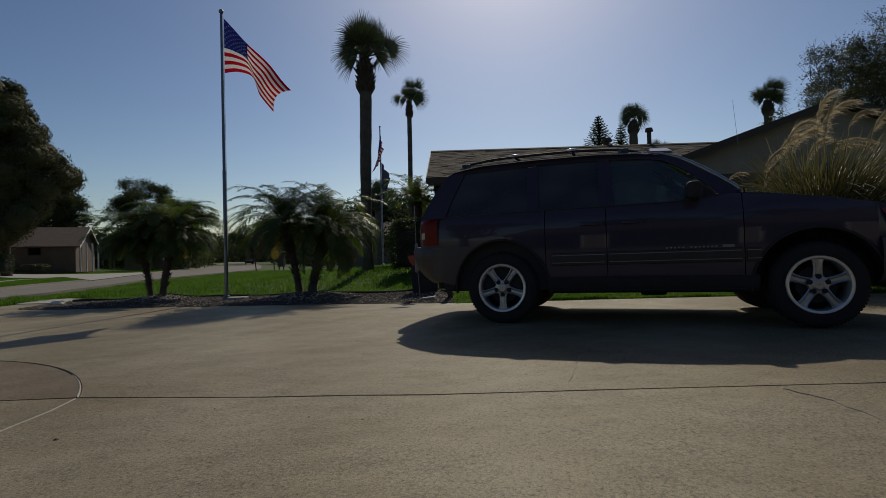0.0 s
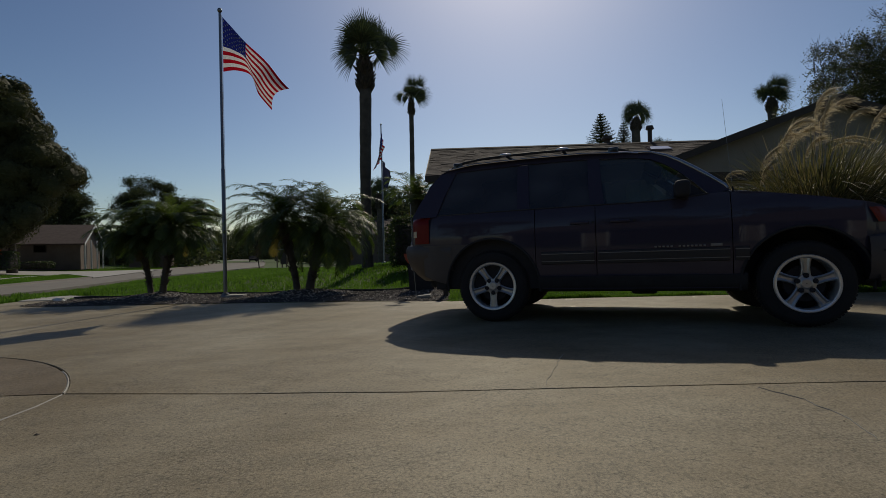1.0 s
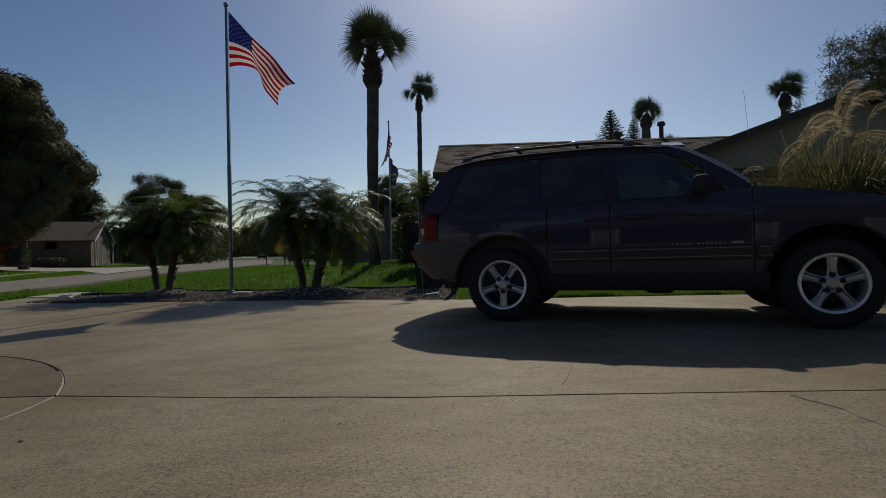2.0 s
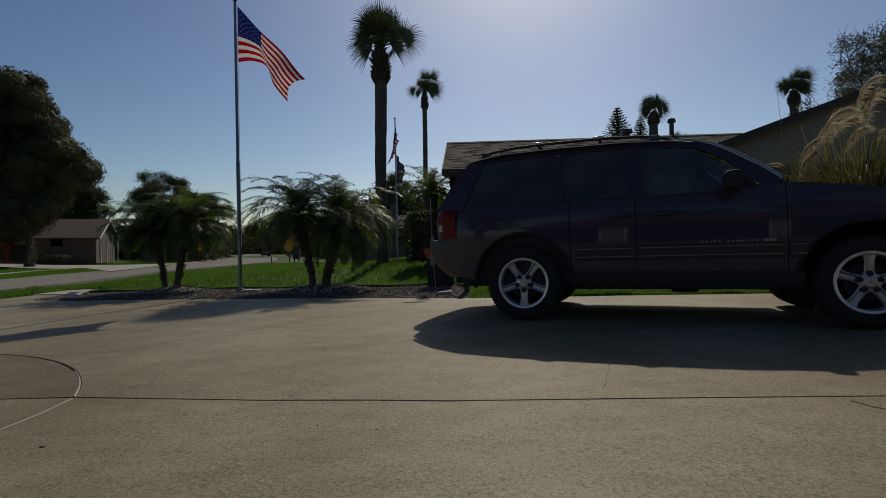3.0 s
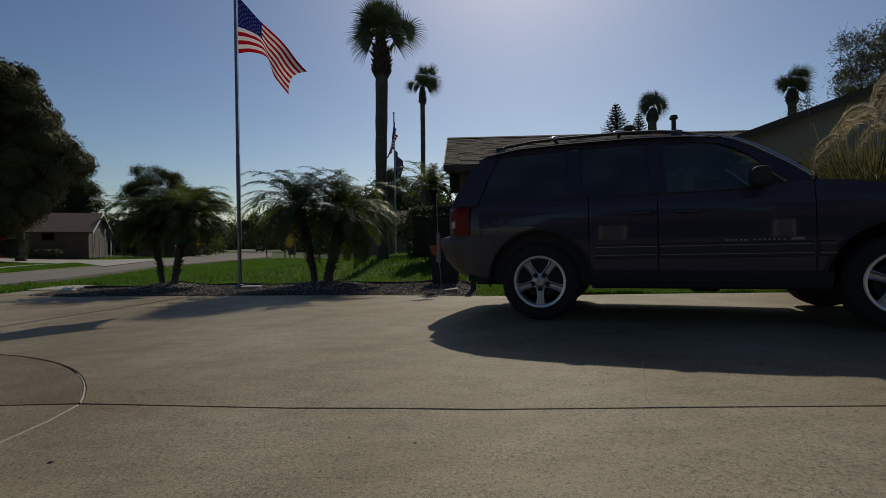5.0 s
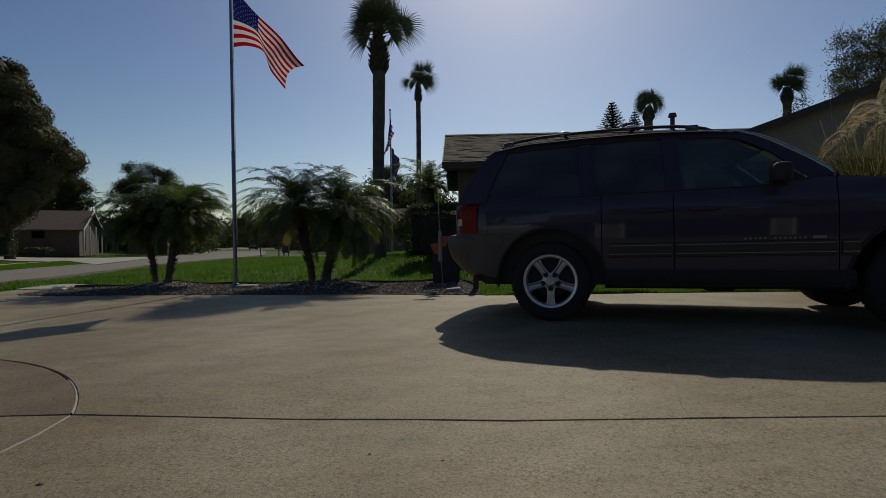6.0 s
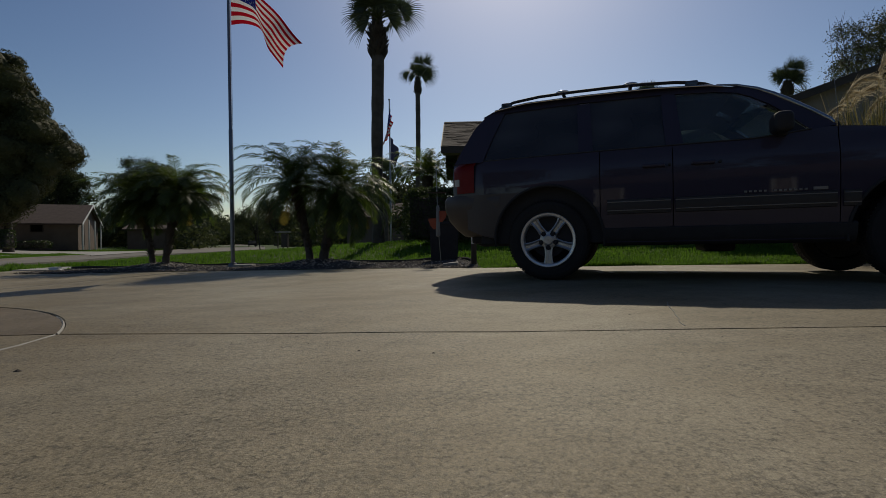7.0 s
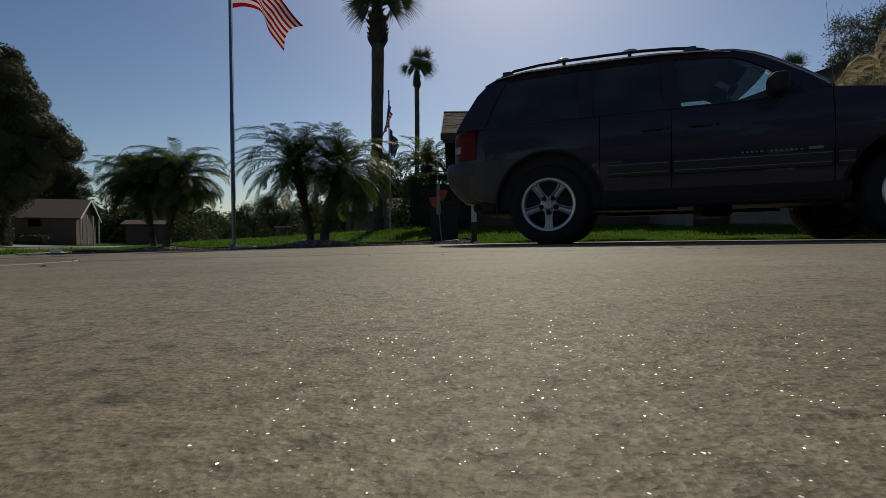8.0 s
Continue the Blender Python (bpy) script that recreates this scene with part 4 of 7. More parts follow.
        # door handles
        for x in (0.86, 1.22):
            part("door_handle", rounded(x - 0.085, x + 0.085, side * 0.905 - 0.022, side * 0.905 + 0.022, 0.925, 0.955, 0.012, 3), PAINT, car, smooth=True)
            bm = bmesh.new()
            lathe(bm, [(0.001, 0.0), (0.012, 0.0), (0.012, 0.02)], 12, Matrix.Translation((x + 0.12, side * 0.907 - 0.01, 0.94)))
            part("door_lock", bm, BLACK, car)
        # roof rail on three feet
        bm = bmesh.new()
        xs = [-0.47, -0.42, -0.33, -0.1, 0.2, 0.5, 0.8, 1.05, 1.18, 1.28, 1.34]
        lift = [0.0, 0.018, 0.034, 0.042, 0.044, 0.044, 0.042, 0.038, 0.030, 0.014, -0.005]
        tube(bm, [(x, side * 0.625, lerp(ROOF, x) + 0.014 + h) for x, h in zip(xs, lift)], [0.012, 0.013, 0.014, 0.014, 0.014, 0.014, 0.014, 0.014, 0.014, 0.013, 0.010], 8)
        rail = part("roof_rail", bm, BLACK, car, "black roof rail", True)
        for x in (-0.40, 1.18):
            part("rail_foot", rounded(x - 0.05, x + 0.05, side * 0.625 - 0.018, side * 0.625 + 0.018, lerp(ROOF, x) - 0.005, lerp(ROOF, x) + 0.060, 0.017, 4), GLOSS_BLACK, rail, smooth=True)
        bm = bmesh.new()
        tube(bm, [(x, side * 0.681, lerp(ROOF, x) - 0.004) for x in [-0.5 + 0.1 * k for k in range(20)]], 0.0075, 8)
        part("drip_strip", bm, CHROME, car, "thin bright roof strip", True)
        # added bright tube: imitates the sky's reflection on the windscreen edge
        edge = [(2.10, 1.175), (2.08, 1.205), (1.97, 1.295), (1.85, 1.39), (1.745, 1.465), (1.64, 1.527), (1.50, 1.580), (1.36, 1.602)]
        bm = bmesh.new()
        tube(bm, [(p[0] + 0.004, p[1] - side * 0.008, p[2] + 0.008) for p in (house_point(x, z, side) for x, z in edge)], [0.010, 0.016, 0.019, 0.019, 0.018, 0.015, 0.010, 0.006], 10)
        part("screen_trim", bm, SCREEN_GLEAM, car, "bright tube standing in for sky reflected along the windscreen edge", True)
        part("inner_liner", rounded(-0.62, 2.05, side * 0.805 - 0.012, side * 0.805 + 0.012, 0.32, 1.06, 0.008, 1), BLACK, car)
    # two cross bars
    for x in (0.12, 0.70):
        bm = bmesh.new()
        tube(bm, [(x, -0.625 + 0.125 * k, lerp(ROOF, x) + 0.062 + 0.018 * math.sin(math.pi * k / 10)) for k in range(11)], 0.016, 8)
        part("cross_bar", bm, BLACK, car, smooth=True)
        for side in (-1, 1):
            bm = bmesh.new()
            bmesh.ops.create_uvsphere(bm, u_segments=20, v_segments=12, radius=1.0, matrix=Matrix.Translation((x, side * 0.628, lerp(ROOF, x) + 0.066)) @ Matrix.Diagonal((0.062, 0.036, 0.020, 1.0)))
            part("bar_clamp", bm, CHROME, car, "low rounded chrome clamp", True)
    # roof skin
    bm = bmesh.new()
    rows = []
    for k in range(23):
        x = -0.60 + 2.11 * k / 22
        z = lerp(ROOF, x)
        rows.append([(x + 0.045 * (1 - (y / 0.66) ** 2) * (1 if k > 18 else (-0.5 if k < 3 else 0)), y, z + 0.055 * (1 - (abs(y) / 0.665) ** 2.6)) for y in (-0.672, -0.66, -0.62, -0.52, -0.35, -0.15, 0.15, 0.35, 0.52, 0.62, 0.66, 0.672)])
    loft(bm, rows)
    bmesh.ops.solidify(bm, geom=bm.faces[:], thickness=0.03)
    part("roof", bm, PAINT, car, smooth=True)
    # windscreen and rear screen
    ys = [-1, -0.8, -0.5, -0.2, 0.2, 0.5, 0.8, 1]
    bm = bmesh.new()
    loft(bm, [[(xb + bow * (1 - y * y), y * w, z + dz * (1 - y * y)) for y in ys] for xb, bow, w, z, dz in ((2.11, 0.16, 0.80, 1.165, 0.02), (1.96, 0.15, 0.765, 1.292, 0.035), (1.84, 0.12, 0.735, 1.388, 0.05), (1.64, 0.09, 0.69, 1.52, 0.075), (1.49, 0.04, 0.665, 1.575, 0.08))])
    ws = part("windscreen", bm, GLASS, car, "clear raked windscreen", True)
    bm = bmesh.new()
    loft(bm, [[(xb + bow * (1 - y * y), y * w, z + dz * (1 - y * y) - 0.012) for y in ys] for xb, bow, w, z, dz in ((1.735, 0.105, 0.70, 1.452, 0.06), (1.64, 0.09, 0.68, 1.515, 0.075), (1.49, 0.04, 0.655, 1.57, 0.08))])
    part("shade_band", bm, TINTED, ws, "dark tinted band along the top", True)
    bm = bmesh.new()
    loft(bm, [[(xb - bow * (1 - y * y), y * w, z) for y in ys] for xb, bow, w, z in ((-0.855, 0.03, 0.78, 1.09), (-0.775, 0.03, 0.735, 1.25), (-0.69, 0.03, 0.70, 1.41), (-0.575, 0.02, 0.665, 1.55))])
    part("rear_screen", bm, TINTED, car, "dark rear glass", True)
    bm = bmesh.new()
    loft(bm, [[(xb - 0.05 * (1 - y * y), y * w, z) for y in ys] for xb, w, z in ((-0.86, 0.72, 0.76), (-0.895, 0.72, 0.80), (-0.90, 0.73, 0.95), (-0.89, 0.76, 1.09))])
    part("tailgate", bm, PAINT, car, smooth=True)
    # bonnet, cowl, grille
    bm = bmesh.new()
    rows = []
    for k in range(17):
        x = 2.07 + 1.36 * k / 16
        w, z = lerp(WIDE, x) + lerp(BULGE, lerp(BELT, x)) - 0.002, lerp(BELT, x) + 0.006
        rows.append([(x + (0.07 * (1 - (y) ** 2) if k > 12 else 0), y * w, z + (0.045 if x < 3.2 else 0.035) * (1 - abs(y) ** 3) + (0.012 if 0.35 < abs(y) < 0.75 else 0)) for y in (-1, -0.97, -0.9, -0.75, -0.55, -0.35, -0.12, 0.12, 0.35, 0.55, 0.75, 0.9, 0.97, 1)])
    loft(bm, rows)
    bmesh.ops.solidify(bm, geom=bm.faces[:], thickness=0.02)
    part("bonnet", bm, PAINT, car, smooth=True)
    bm = bmesh.new()
    loft(bm, [[(x + 0.15 * (1 - (y / 0.82) ** 2), y, z) for y in (-0.82, -0.6, -0.3, 0, 0.3, 0.6, 0.82)] for x, z in ((2.0, 1.13), (2.04, 1.165), (2.10, 1.168), (2.12, 1.13))])
    part("cowl", bm, BLACK, car, smooth=True)
    for y in (-0.35, 0.3):
        bm = bmesh.new()
        tube(bm, [(2.16, y, 1.18), (2.10, y + 0.25, 1.215), (2.05, y + 0.48, 1.22)], [0.012, 0.009, 0.006], 6)
        part("wiper", bm, BLACK, car)
    bm = bmesh.new()
    tube(bm, [(2.16, -0.76, 1.11), (2.158, -0.76, 1.16), (2.15, -0.765, 1.20)], [0.016, 0.011, 0.004], 8)
    an = part("antenna_base", bm, BLACK, car, smooth=True)
    bm = bmesh.new()
    tube(bm, [(2.151, -0.765, 1.19), (2.122, -0.765, 1.6), (2.096, -0.765, 1.97)], [0.0017, 0.0014, 0.0011], 6)
    part("whip", bm, POLE, an, "thin whip antenna")
    bm = rounded(3.36, 3.50, -0.62, 0.62, 0.72, 0.92, 0.04, 3)
    gr = part("grille", bm, BLACK, car)
    for k in range(7):
        part("grille_bar", rounded(3.495, 3.515, -0.33 + 0.1 * k, -0.27 + 0.1 * k, 0.77, 0.90, 0.008), CHROME, gr)
    half = [(3.06, -0.90), (3.14, -0.895), (3.24, -0.86), (3.36, -0.79), (3.47, -0.66), (3.54, -0.45), (3.57, -0.15)]
    path = half + [(x, -y) for x, y in half[::-1]]
    bm = bumper(path, [(0.12, 0.36), (0.05, 0.385), (0.01, 0.45), (0.0, 0.55), (0.0, 0.66), (0.015, 0.72), (0.06, 0.745), (0.16, 0.75)], True)
    fb = part("front_bumper", bm, CLADDING, car, "grey-taupe moulded bumper", True)
    part("bumper_slot", bumper(path[1:4], [(-0.003, 0.60), (-0.006, 0.605), (-0.006, 0.615), (-0.003, 0.62)], True), BLACK, fb)
    half = [(-0.42, -0.905), (-0.55, -0.895), (-0.70, -0.875), (-0.84, -0.845), (-0.97, -0.775), (-1.045, -0.62), (-1.075, -0.3), (-1.08, 0.0)]
    path = half + [(x, -y) for x, y in half[-2::-1]]
    bm = bumper(path, [(0.26, 0.395), (0.20, 0.405), (0.12, 0.47), (0.045, 0.56), (0.008, 0.66), (0.0, 0.745), (0.02, 0.785), (0.09, 0.795)], False)
    part("rear_bumper", bm, CLADDING, car, "grey-taupe moulded bumper", True)
    for side in (-1, 1):       # lower corner of the flank ahead of the bumper
        bm = bmesh.new()
        rows = []
        for k in range(11):
            row = []
            for q in range(9):
                z = 0.378 + 0.40 * k / 10
                x1 = -math.sqrt(ARCH * ARCH - (z - HUB_Z) ** 2)
                x = -0.74 + (x1 + 0.74) * q / 8
                z += 0.085 * (1 - q / 8) ** 1.5 * (1 - k / 10)
                row.append((x, side * (lerp(WIDE, x) + lerp(BULGE, z) + 0.003), z))
            rows.append(row)
        rows.insert(0, [(x, y - side * 0.1, z - 0.01) for x, y, z in rows[0]])
        loft(bm, rows)
        part("bumper_return", bm, CLADDING, car, smooth=True)
    # underside
    part("chassis", rounded(-0.78, 3.15, -0.60, 0.60, 0.33, 0.62, 0.03), BLACK, car)
    part("transfer_case", rounded(1.30, 1.55, -0.35, 0.25, 0.225, 0.34, 0.04), BLACK, car)
    part("fuel_tank", rounded(-0.75, -0.42, -0.5, 0.5, 0.30, 0.42, 0.05), BLACK, car)
    for x in (0.0, BASE):
        bm = bmesh.new()
        tube(bm, [(x, -0.7, HUB_Z), (x, -0.2, HUB_Z), (x, -0.05, HUB_Z), (x, 0.15, HUB_Z), (x, 0.25, HUB_Z), (x, 0.7, HUB_Z)], [0.04, 0.04, 0.12, 0.12, 0.04, 0.04], 12)
        part("axle", bm, BLACK, car, smooth=True)
    bm = bmesh.new()
    tube(bm, [(-0.80, -0.45, 0.36), (-0.5, -0.45, 0.37), (0.3, -0.4, 0.34), (1.1, -0.3, 0.33)], [0.03, 0.07, 0.03, 0.03], 10)
    part("exhaust", bm, BLACK, car, smooth=True)
    # cabin
    part("cabin_floor", rounded(-0.80, 2.0, -0.80, 0.80, 0.55, 0.64, 0.02), BLACK, car)
    part("dashboard", rounded(1.72, 2.12, -0.76, 0.76, 0.80, 1.12, 0.06, 3), SEAT, car, smooth=True)
    for y in (-0.38, 0.38):
        sq = part("front_seat", rounded(0.95, 1.42, y - 0.25, y + 0.25, 0.62, 0.80, 0.06, 3), SEAT, car, smooth=True)
        bm = rounded(-0.08, 0.08, y - 0.24, y + 0.24, 0.0, 0.62, 0.06, 3)
        bmesh.ops.transform(bm, matrix=Matrix.Translation((0.98, 0, 0.74)) @ Matrix.Rotation(radians(-16), 4, "Y"), verts=bm.verts)
        part("seat_back", bm, SEAT, sq, smooth=True)
        bm = rounded(-0.05, 0.05, y - 0.13, y + 0.13, 0.0, 0.18, 0.04, 3)
        bmesh.ops.transform(bm, matrix=Matrix.Translation((0.80, 0, 1.33)) @ Matrix.Rotation(radians(-8), 4, "Y"), verts=bm.verts)
        part("headrest", bm, SEAT, sq, smooth=True)
    part("rear_bench", rounded(0.05, 0.5, -0.68, 0.68, 0.62, 0.80, 0.05, 3), SEAT, car, smooth=True)
    part("rear_bench_back", rounded(-0.08, 0.1, -0.68, 0.68, 0.75, 1.28, 0.06, 3), SEAT, car, smooth=True)
    bm = bmesh.new()
    ring = [Matrix.Rotation(radians(-25), 4, "Y") @ Vector((0, 0.19 * math.cos(a), 0.19 * math.sin(a))) for a in [2 * math.pi * k / 24 for k in range(25)]]
    tube(bm, [p + Vector((1.60, 0.38, 1.05)) for p in ring], 0.014, 8, False)
    part("steering_wheel", bm, BLACK, car, smooth=True)
    for y in (-0.36, 0.36):
        bm = rounded(-0.11, 0.11, y - 0.25, y + 0.25, -0.012, 0.012, 0.01, 2)
        bmesh.ops.transform(bm, matrix=Matrix.Translation((1.52, 0, 1.485)) @ Matrix.Rotation(radians(32), 4, "Y"), verts=bm.verts)
        part("sun_visor", bm, SEAT, car, "folded sun visor")
    part("headliner", rounded(-0.5, 1.47, -0.62, 0.62, 1.50, 1.56, 0.02, 2), SEAT, car)
    part("rear_view_mirror", rounded(1.60, 1.64, -0.12, 0.12, 1.40, 1.465, 0.018, 3), BLACK, car, smooth=True)
    # model plate on the front door: plain bars
    for k in range(13):
        if k == 5:
            continue
        x = 1.50 + 0.0325 * k
        b = part("badge_bar", rounded(x, x + 0.019, -0.912, -0.905, 0.686, 0.701, 0.002, 1), SILVER, car)
    part("badge_plate", rounded(1.945, 2.035, -0.913, -0.905, 0.684, 0.708, 0.002, 1), SILVER, car, "small bright plate")
    return car


build_car()


# ---------------------------------------------------------------- plants
def strip(V, F, pts, widths, side):
    """A blade: a ribbon through pts with half-widths, lying along side."""
    b = len(V)
    for p, w in zip(pts, widths):
        V.append(p - side * w)
        V.append(p + side * w)
    for k in range(len(pts) - 1):
        F.append((b + 2 * k, b + 2 * k + 1, b + 2 * k + 3, b + 2 * k + 2))


def fan_leaf(V, F, root, az, el, stalk, blade, roll, rng, droop=0.2, fingers=34):
    """One cabbage-palm leaf: a stalk and a wide fan of stiff folded fingers with hanging tips."""
    d = Vector((math.cos(az) * math.cos(el), math.sin(az) * math.cos(el), math.sin(el)))
    mid = root + d * stalk * 0.55
    end = root + d * stalk + Vector((0, 0, -droop * stalk * 0.4))
    across = d.cross(Vector((0, 0, 1)))
    across = across.normalized() if across.length > 0.05 else Vector((1, 0, 0))
    strip(V, F, [root, mid, end], [0.022, 0.016, 0.012], across)
    d2 = (end - mid).normalized()
    up = across.cross(d2).normalized()
    across, up = across * math.cos(roll) + up * math.sin(roll), up * math.cos(roll) - across * math.sin(roll)
    spread = radians(rng.uniform(80, 100))
    for k in range(fingers):
        a = -spread + 2 * spread * k / (fingers - 1)
        f = d2 * math.cos(a) + across * math.sin(a) + up * (0.20 * math.cos(a * 0.7))
        f.normalize()
        n = blade * (0.74 + 0.26 * math.cos(a * 0.8)) * rng.uniform(0.92, 1.05)
        s = f.cross(up).normalized()
        tip = Vector((0, 0, -droop * n * rng.uniform(0.6, 1.4)))
        w = blade * 0.024
        strip(V, F, [end, end + f * n * 0.40, end + f * n * 0.72 + tip * 0.25, end + f * n + tip], [w * 0.4, w, w * 0.55, 0.002], (s + up * rng.uniform(-0.5, 0.5)).normalized())


# azimuth, elevation, stalk and twist of the leaves in a cabbage palm's crown
FANS = [(4, 36, 0.84, 86), (34, 66, 0.80, 58), (100, 80, 0.96, 20), (160, 62, 0.98, 74), (182, 44, 0.56, 88), (356, 34, 0.36, 70), (268, 62, 0.46, 14), (88, 52, 0.58, 5), (240, 78, 0.50, 40),
        (186, 36, 0.26, 80), (130, 34, 0.50, 45), (300, 72, 0.62, 50), (60, 30, 0.50, 35), (82, 24, 0.78, 8), (106, 46, 0.86, -8), (262, 34, 0.62, 6), (284, 12, 0.50, -10), (250, 56, 0.74, 10), (72, 62, 0.88, 6)]


def cabbage_palm(x, y, z_foot, z_neck, r_low, r_high, crown, leaves, label, seed, lean=(0.0, 0.0), boots=1.0, skew=0.0, low=-20, turned=0):
    rng = random.Random(seed)
    t = thing("palm_tree", label, "palm tree", Matrix.Translation((x, y, z_foot)), group="cabbage palms")
    h = z_neck - z_foot
    bm = bmesh.new()
    n = max(8, int(h / 0.35))
    pts, rad = [], []
    for k in range(n + 1):
        u = k / n
        wob = 0.03 * math.sin(u * 7 + seed)
        pts.append((lean[0] * u + wob * 0.5, lean[1] * u, h * u))
        rad.append((r_low + (r_high - r_low) * min(1, u * 1.4)) * (1 + 0.035 * math.sin(k * 2.4)) * (1.25 - 0.25 * min(1, u * 8)))
    tube(bm, pts, rad, 14)
    part("trunk", bm, BARK, t, "ringed grey-brown trunk", True)
    # old leaf bases round the neck
    V, F = [], []
    top = Vector((lean[0], lean[1], h))
    k_size = crown / 1.6
    for k in range(int(150 * boots)):
        a = k * 2.39996 + rng.uniform(-0.2, 0.2)
        u = (k + 0.5) / int(150 * boots)
        zz = ((-0.60 if low > 0 else -0.86) + (0.78 if low > 0 else 1.12) * u) * k_size
        rr = r_high * (0.92 + 0.28 * math.sin(math.pi * min(1, 0.25 + u * 0.75)) - 0.3 * u - 0.35 * max(0.0, u - 0.7) / 0.3)
        p = top + Vector((math.cos(a) * rr, math.sin(a) * rr, zz))
        out = Vector((math.cos(a), math.sin(a), rng.uniform(0.9, 1.9))).normalized()
        ln = rng.uniform(0.08, 0.20) * k_size * (1.5 if rng.random() < 0.12 else 1.0)
        s = Vector((-math.sin(a), math.cos(a), 0))
        strip(V, F, [p - out * 0.12, p + out * ln * 0.6, p + out * ln], [0.07 * k_size, 0.045 * k_size, 0.018], s)
        strip(V, F, [p - out * 0.12, p + out * ln * 0.6, p + out * ln], [0.04 * k_size, 0.03 * k_size, 0.015], out.cross(s))
    part("old_leaf_skirt", cards(V, F, "old_leaf_skirt"), BARK, t, "ragged sheath of old leaf bases")
    V, F = [], []
    for az, el, stalk, roll in FANS[:leaves]:
        if el < low:
            continue
        roll = radians(roll) * (1 if az < 90 or az > 270 else -1)
        az, el = radians(az + rng.uniform(-14, 14) + 180 * turned), radians(el + rng.uniform(-8, 8))
        stalk *= 0.86 if low > 0 else 1.0
        size = crown / 1.5 * (1 + skew * math.cos(az)) * rng.uniform(0.92, 1.06)
        root = top + Vector((math.cos(az) * 0.06, math.sin(az) * 0.06, 0.10 * math.sin(el)))
        fan_leaf(V, F, root, az, el, stalk * size, 0.80 * size, roll, rng, 0.10 + 0.10 * math.cos(el), 30)
    part("crown", cards(V, F, "crown"), PALM_LEAF, t, "round crown of stiff fan leaves")
    return t


def frond(V, F, root, az, el, length, rng, sag, leaflet, per_side=30, wide=0.008):
    """An arching feather leaf with two rows of narrow leaflets."""
    d = Vector((math.cos(az), math.sin(az), 0))
    pts = []
    e = el
    p = root.copy()
    n = 12
    for k in range(n + 1):
        pts.append(p.copy())
        p = p + (d * math.cos(e) + Vector((0, 0, 1)) * math.sin(e)) * (length / n)
        e -= sag / n * (0.5 + 1.1 * k / n)
    side = d.cross(Vector((0, 0, 1)))
    strip(V, F, pts, [0.010 * (1 - k / (n + 1)) + 0.002 for k in range(n + 1)], side)
    for j in range(per_side):
        u = 0.12 + 0.88 * (j + rng.uniform(-0.2, 0.2)) / per_side
        u = min(0.985, max(0.1, u))
        i = min(n - 1, int(u * n))
        q = pts[i].lerp(pts[i + 1], u * n - i)
        t = (pts[i + 1] - pts[i]).normalized()
        up = side.cross(t).normalized()
        ln = leaflet * (math.sin(math.pi * min(1, 0.15 + u * 0.86)) ** 0.6) * rng.uniform(0.85, 1.12)
        for s in (-1, 1):
            f = (t * 0.8 + side * s * 0.72 + up * rng.uniform(0.0, 0.25)).normalized()
            drop = Vector((0, 0, -ln * rng.uniform(0.10, 0.50)))
            w = Vector((rng.uniform(-1, 1), rng.uniform(-1, 1), rng.uniform(-1, 1)))
            ws = f.cross(up + w * 0.4)
            ws = ws.normalized() if ws.length > 0.01 else up
            strip(V, F, [q, q + f * ln * 0.55 + drop * 0.3, q + f * ln + drop], [wide * 0.6, wide, 0.0015], ws)


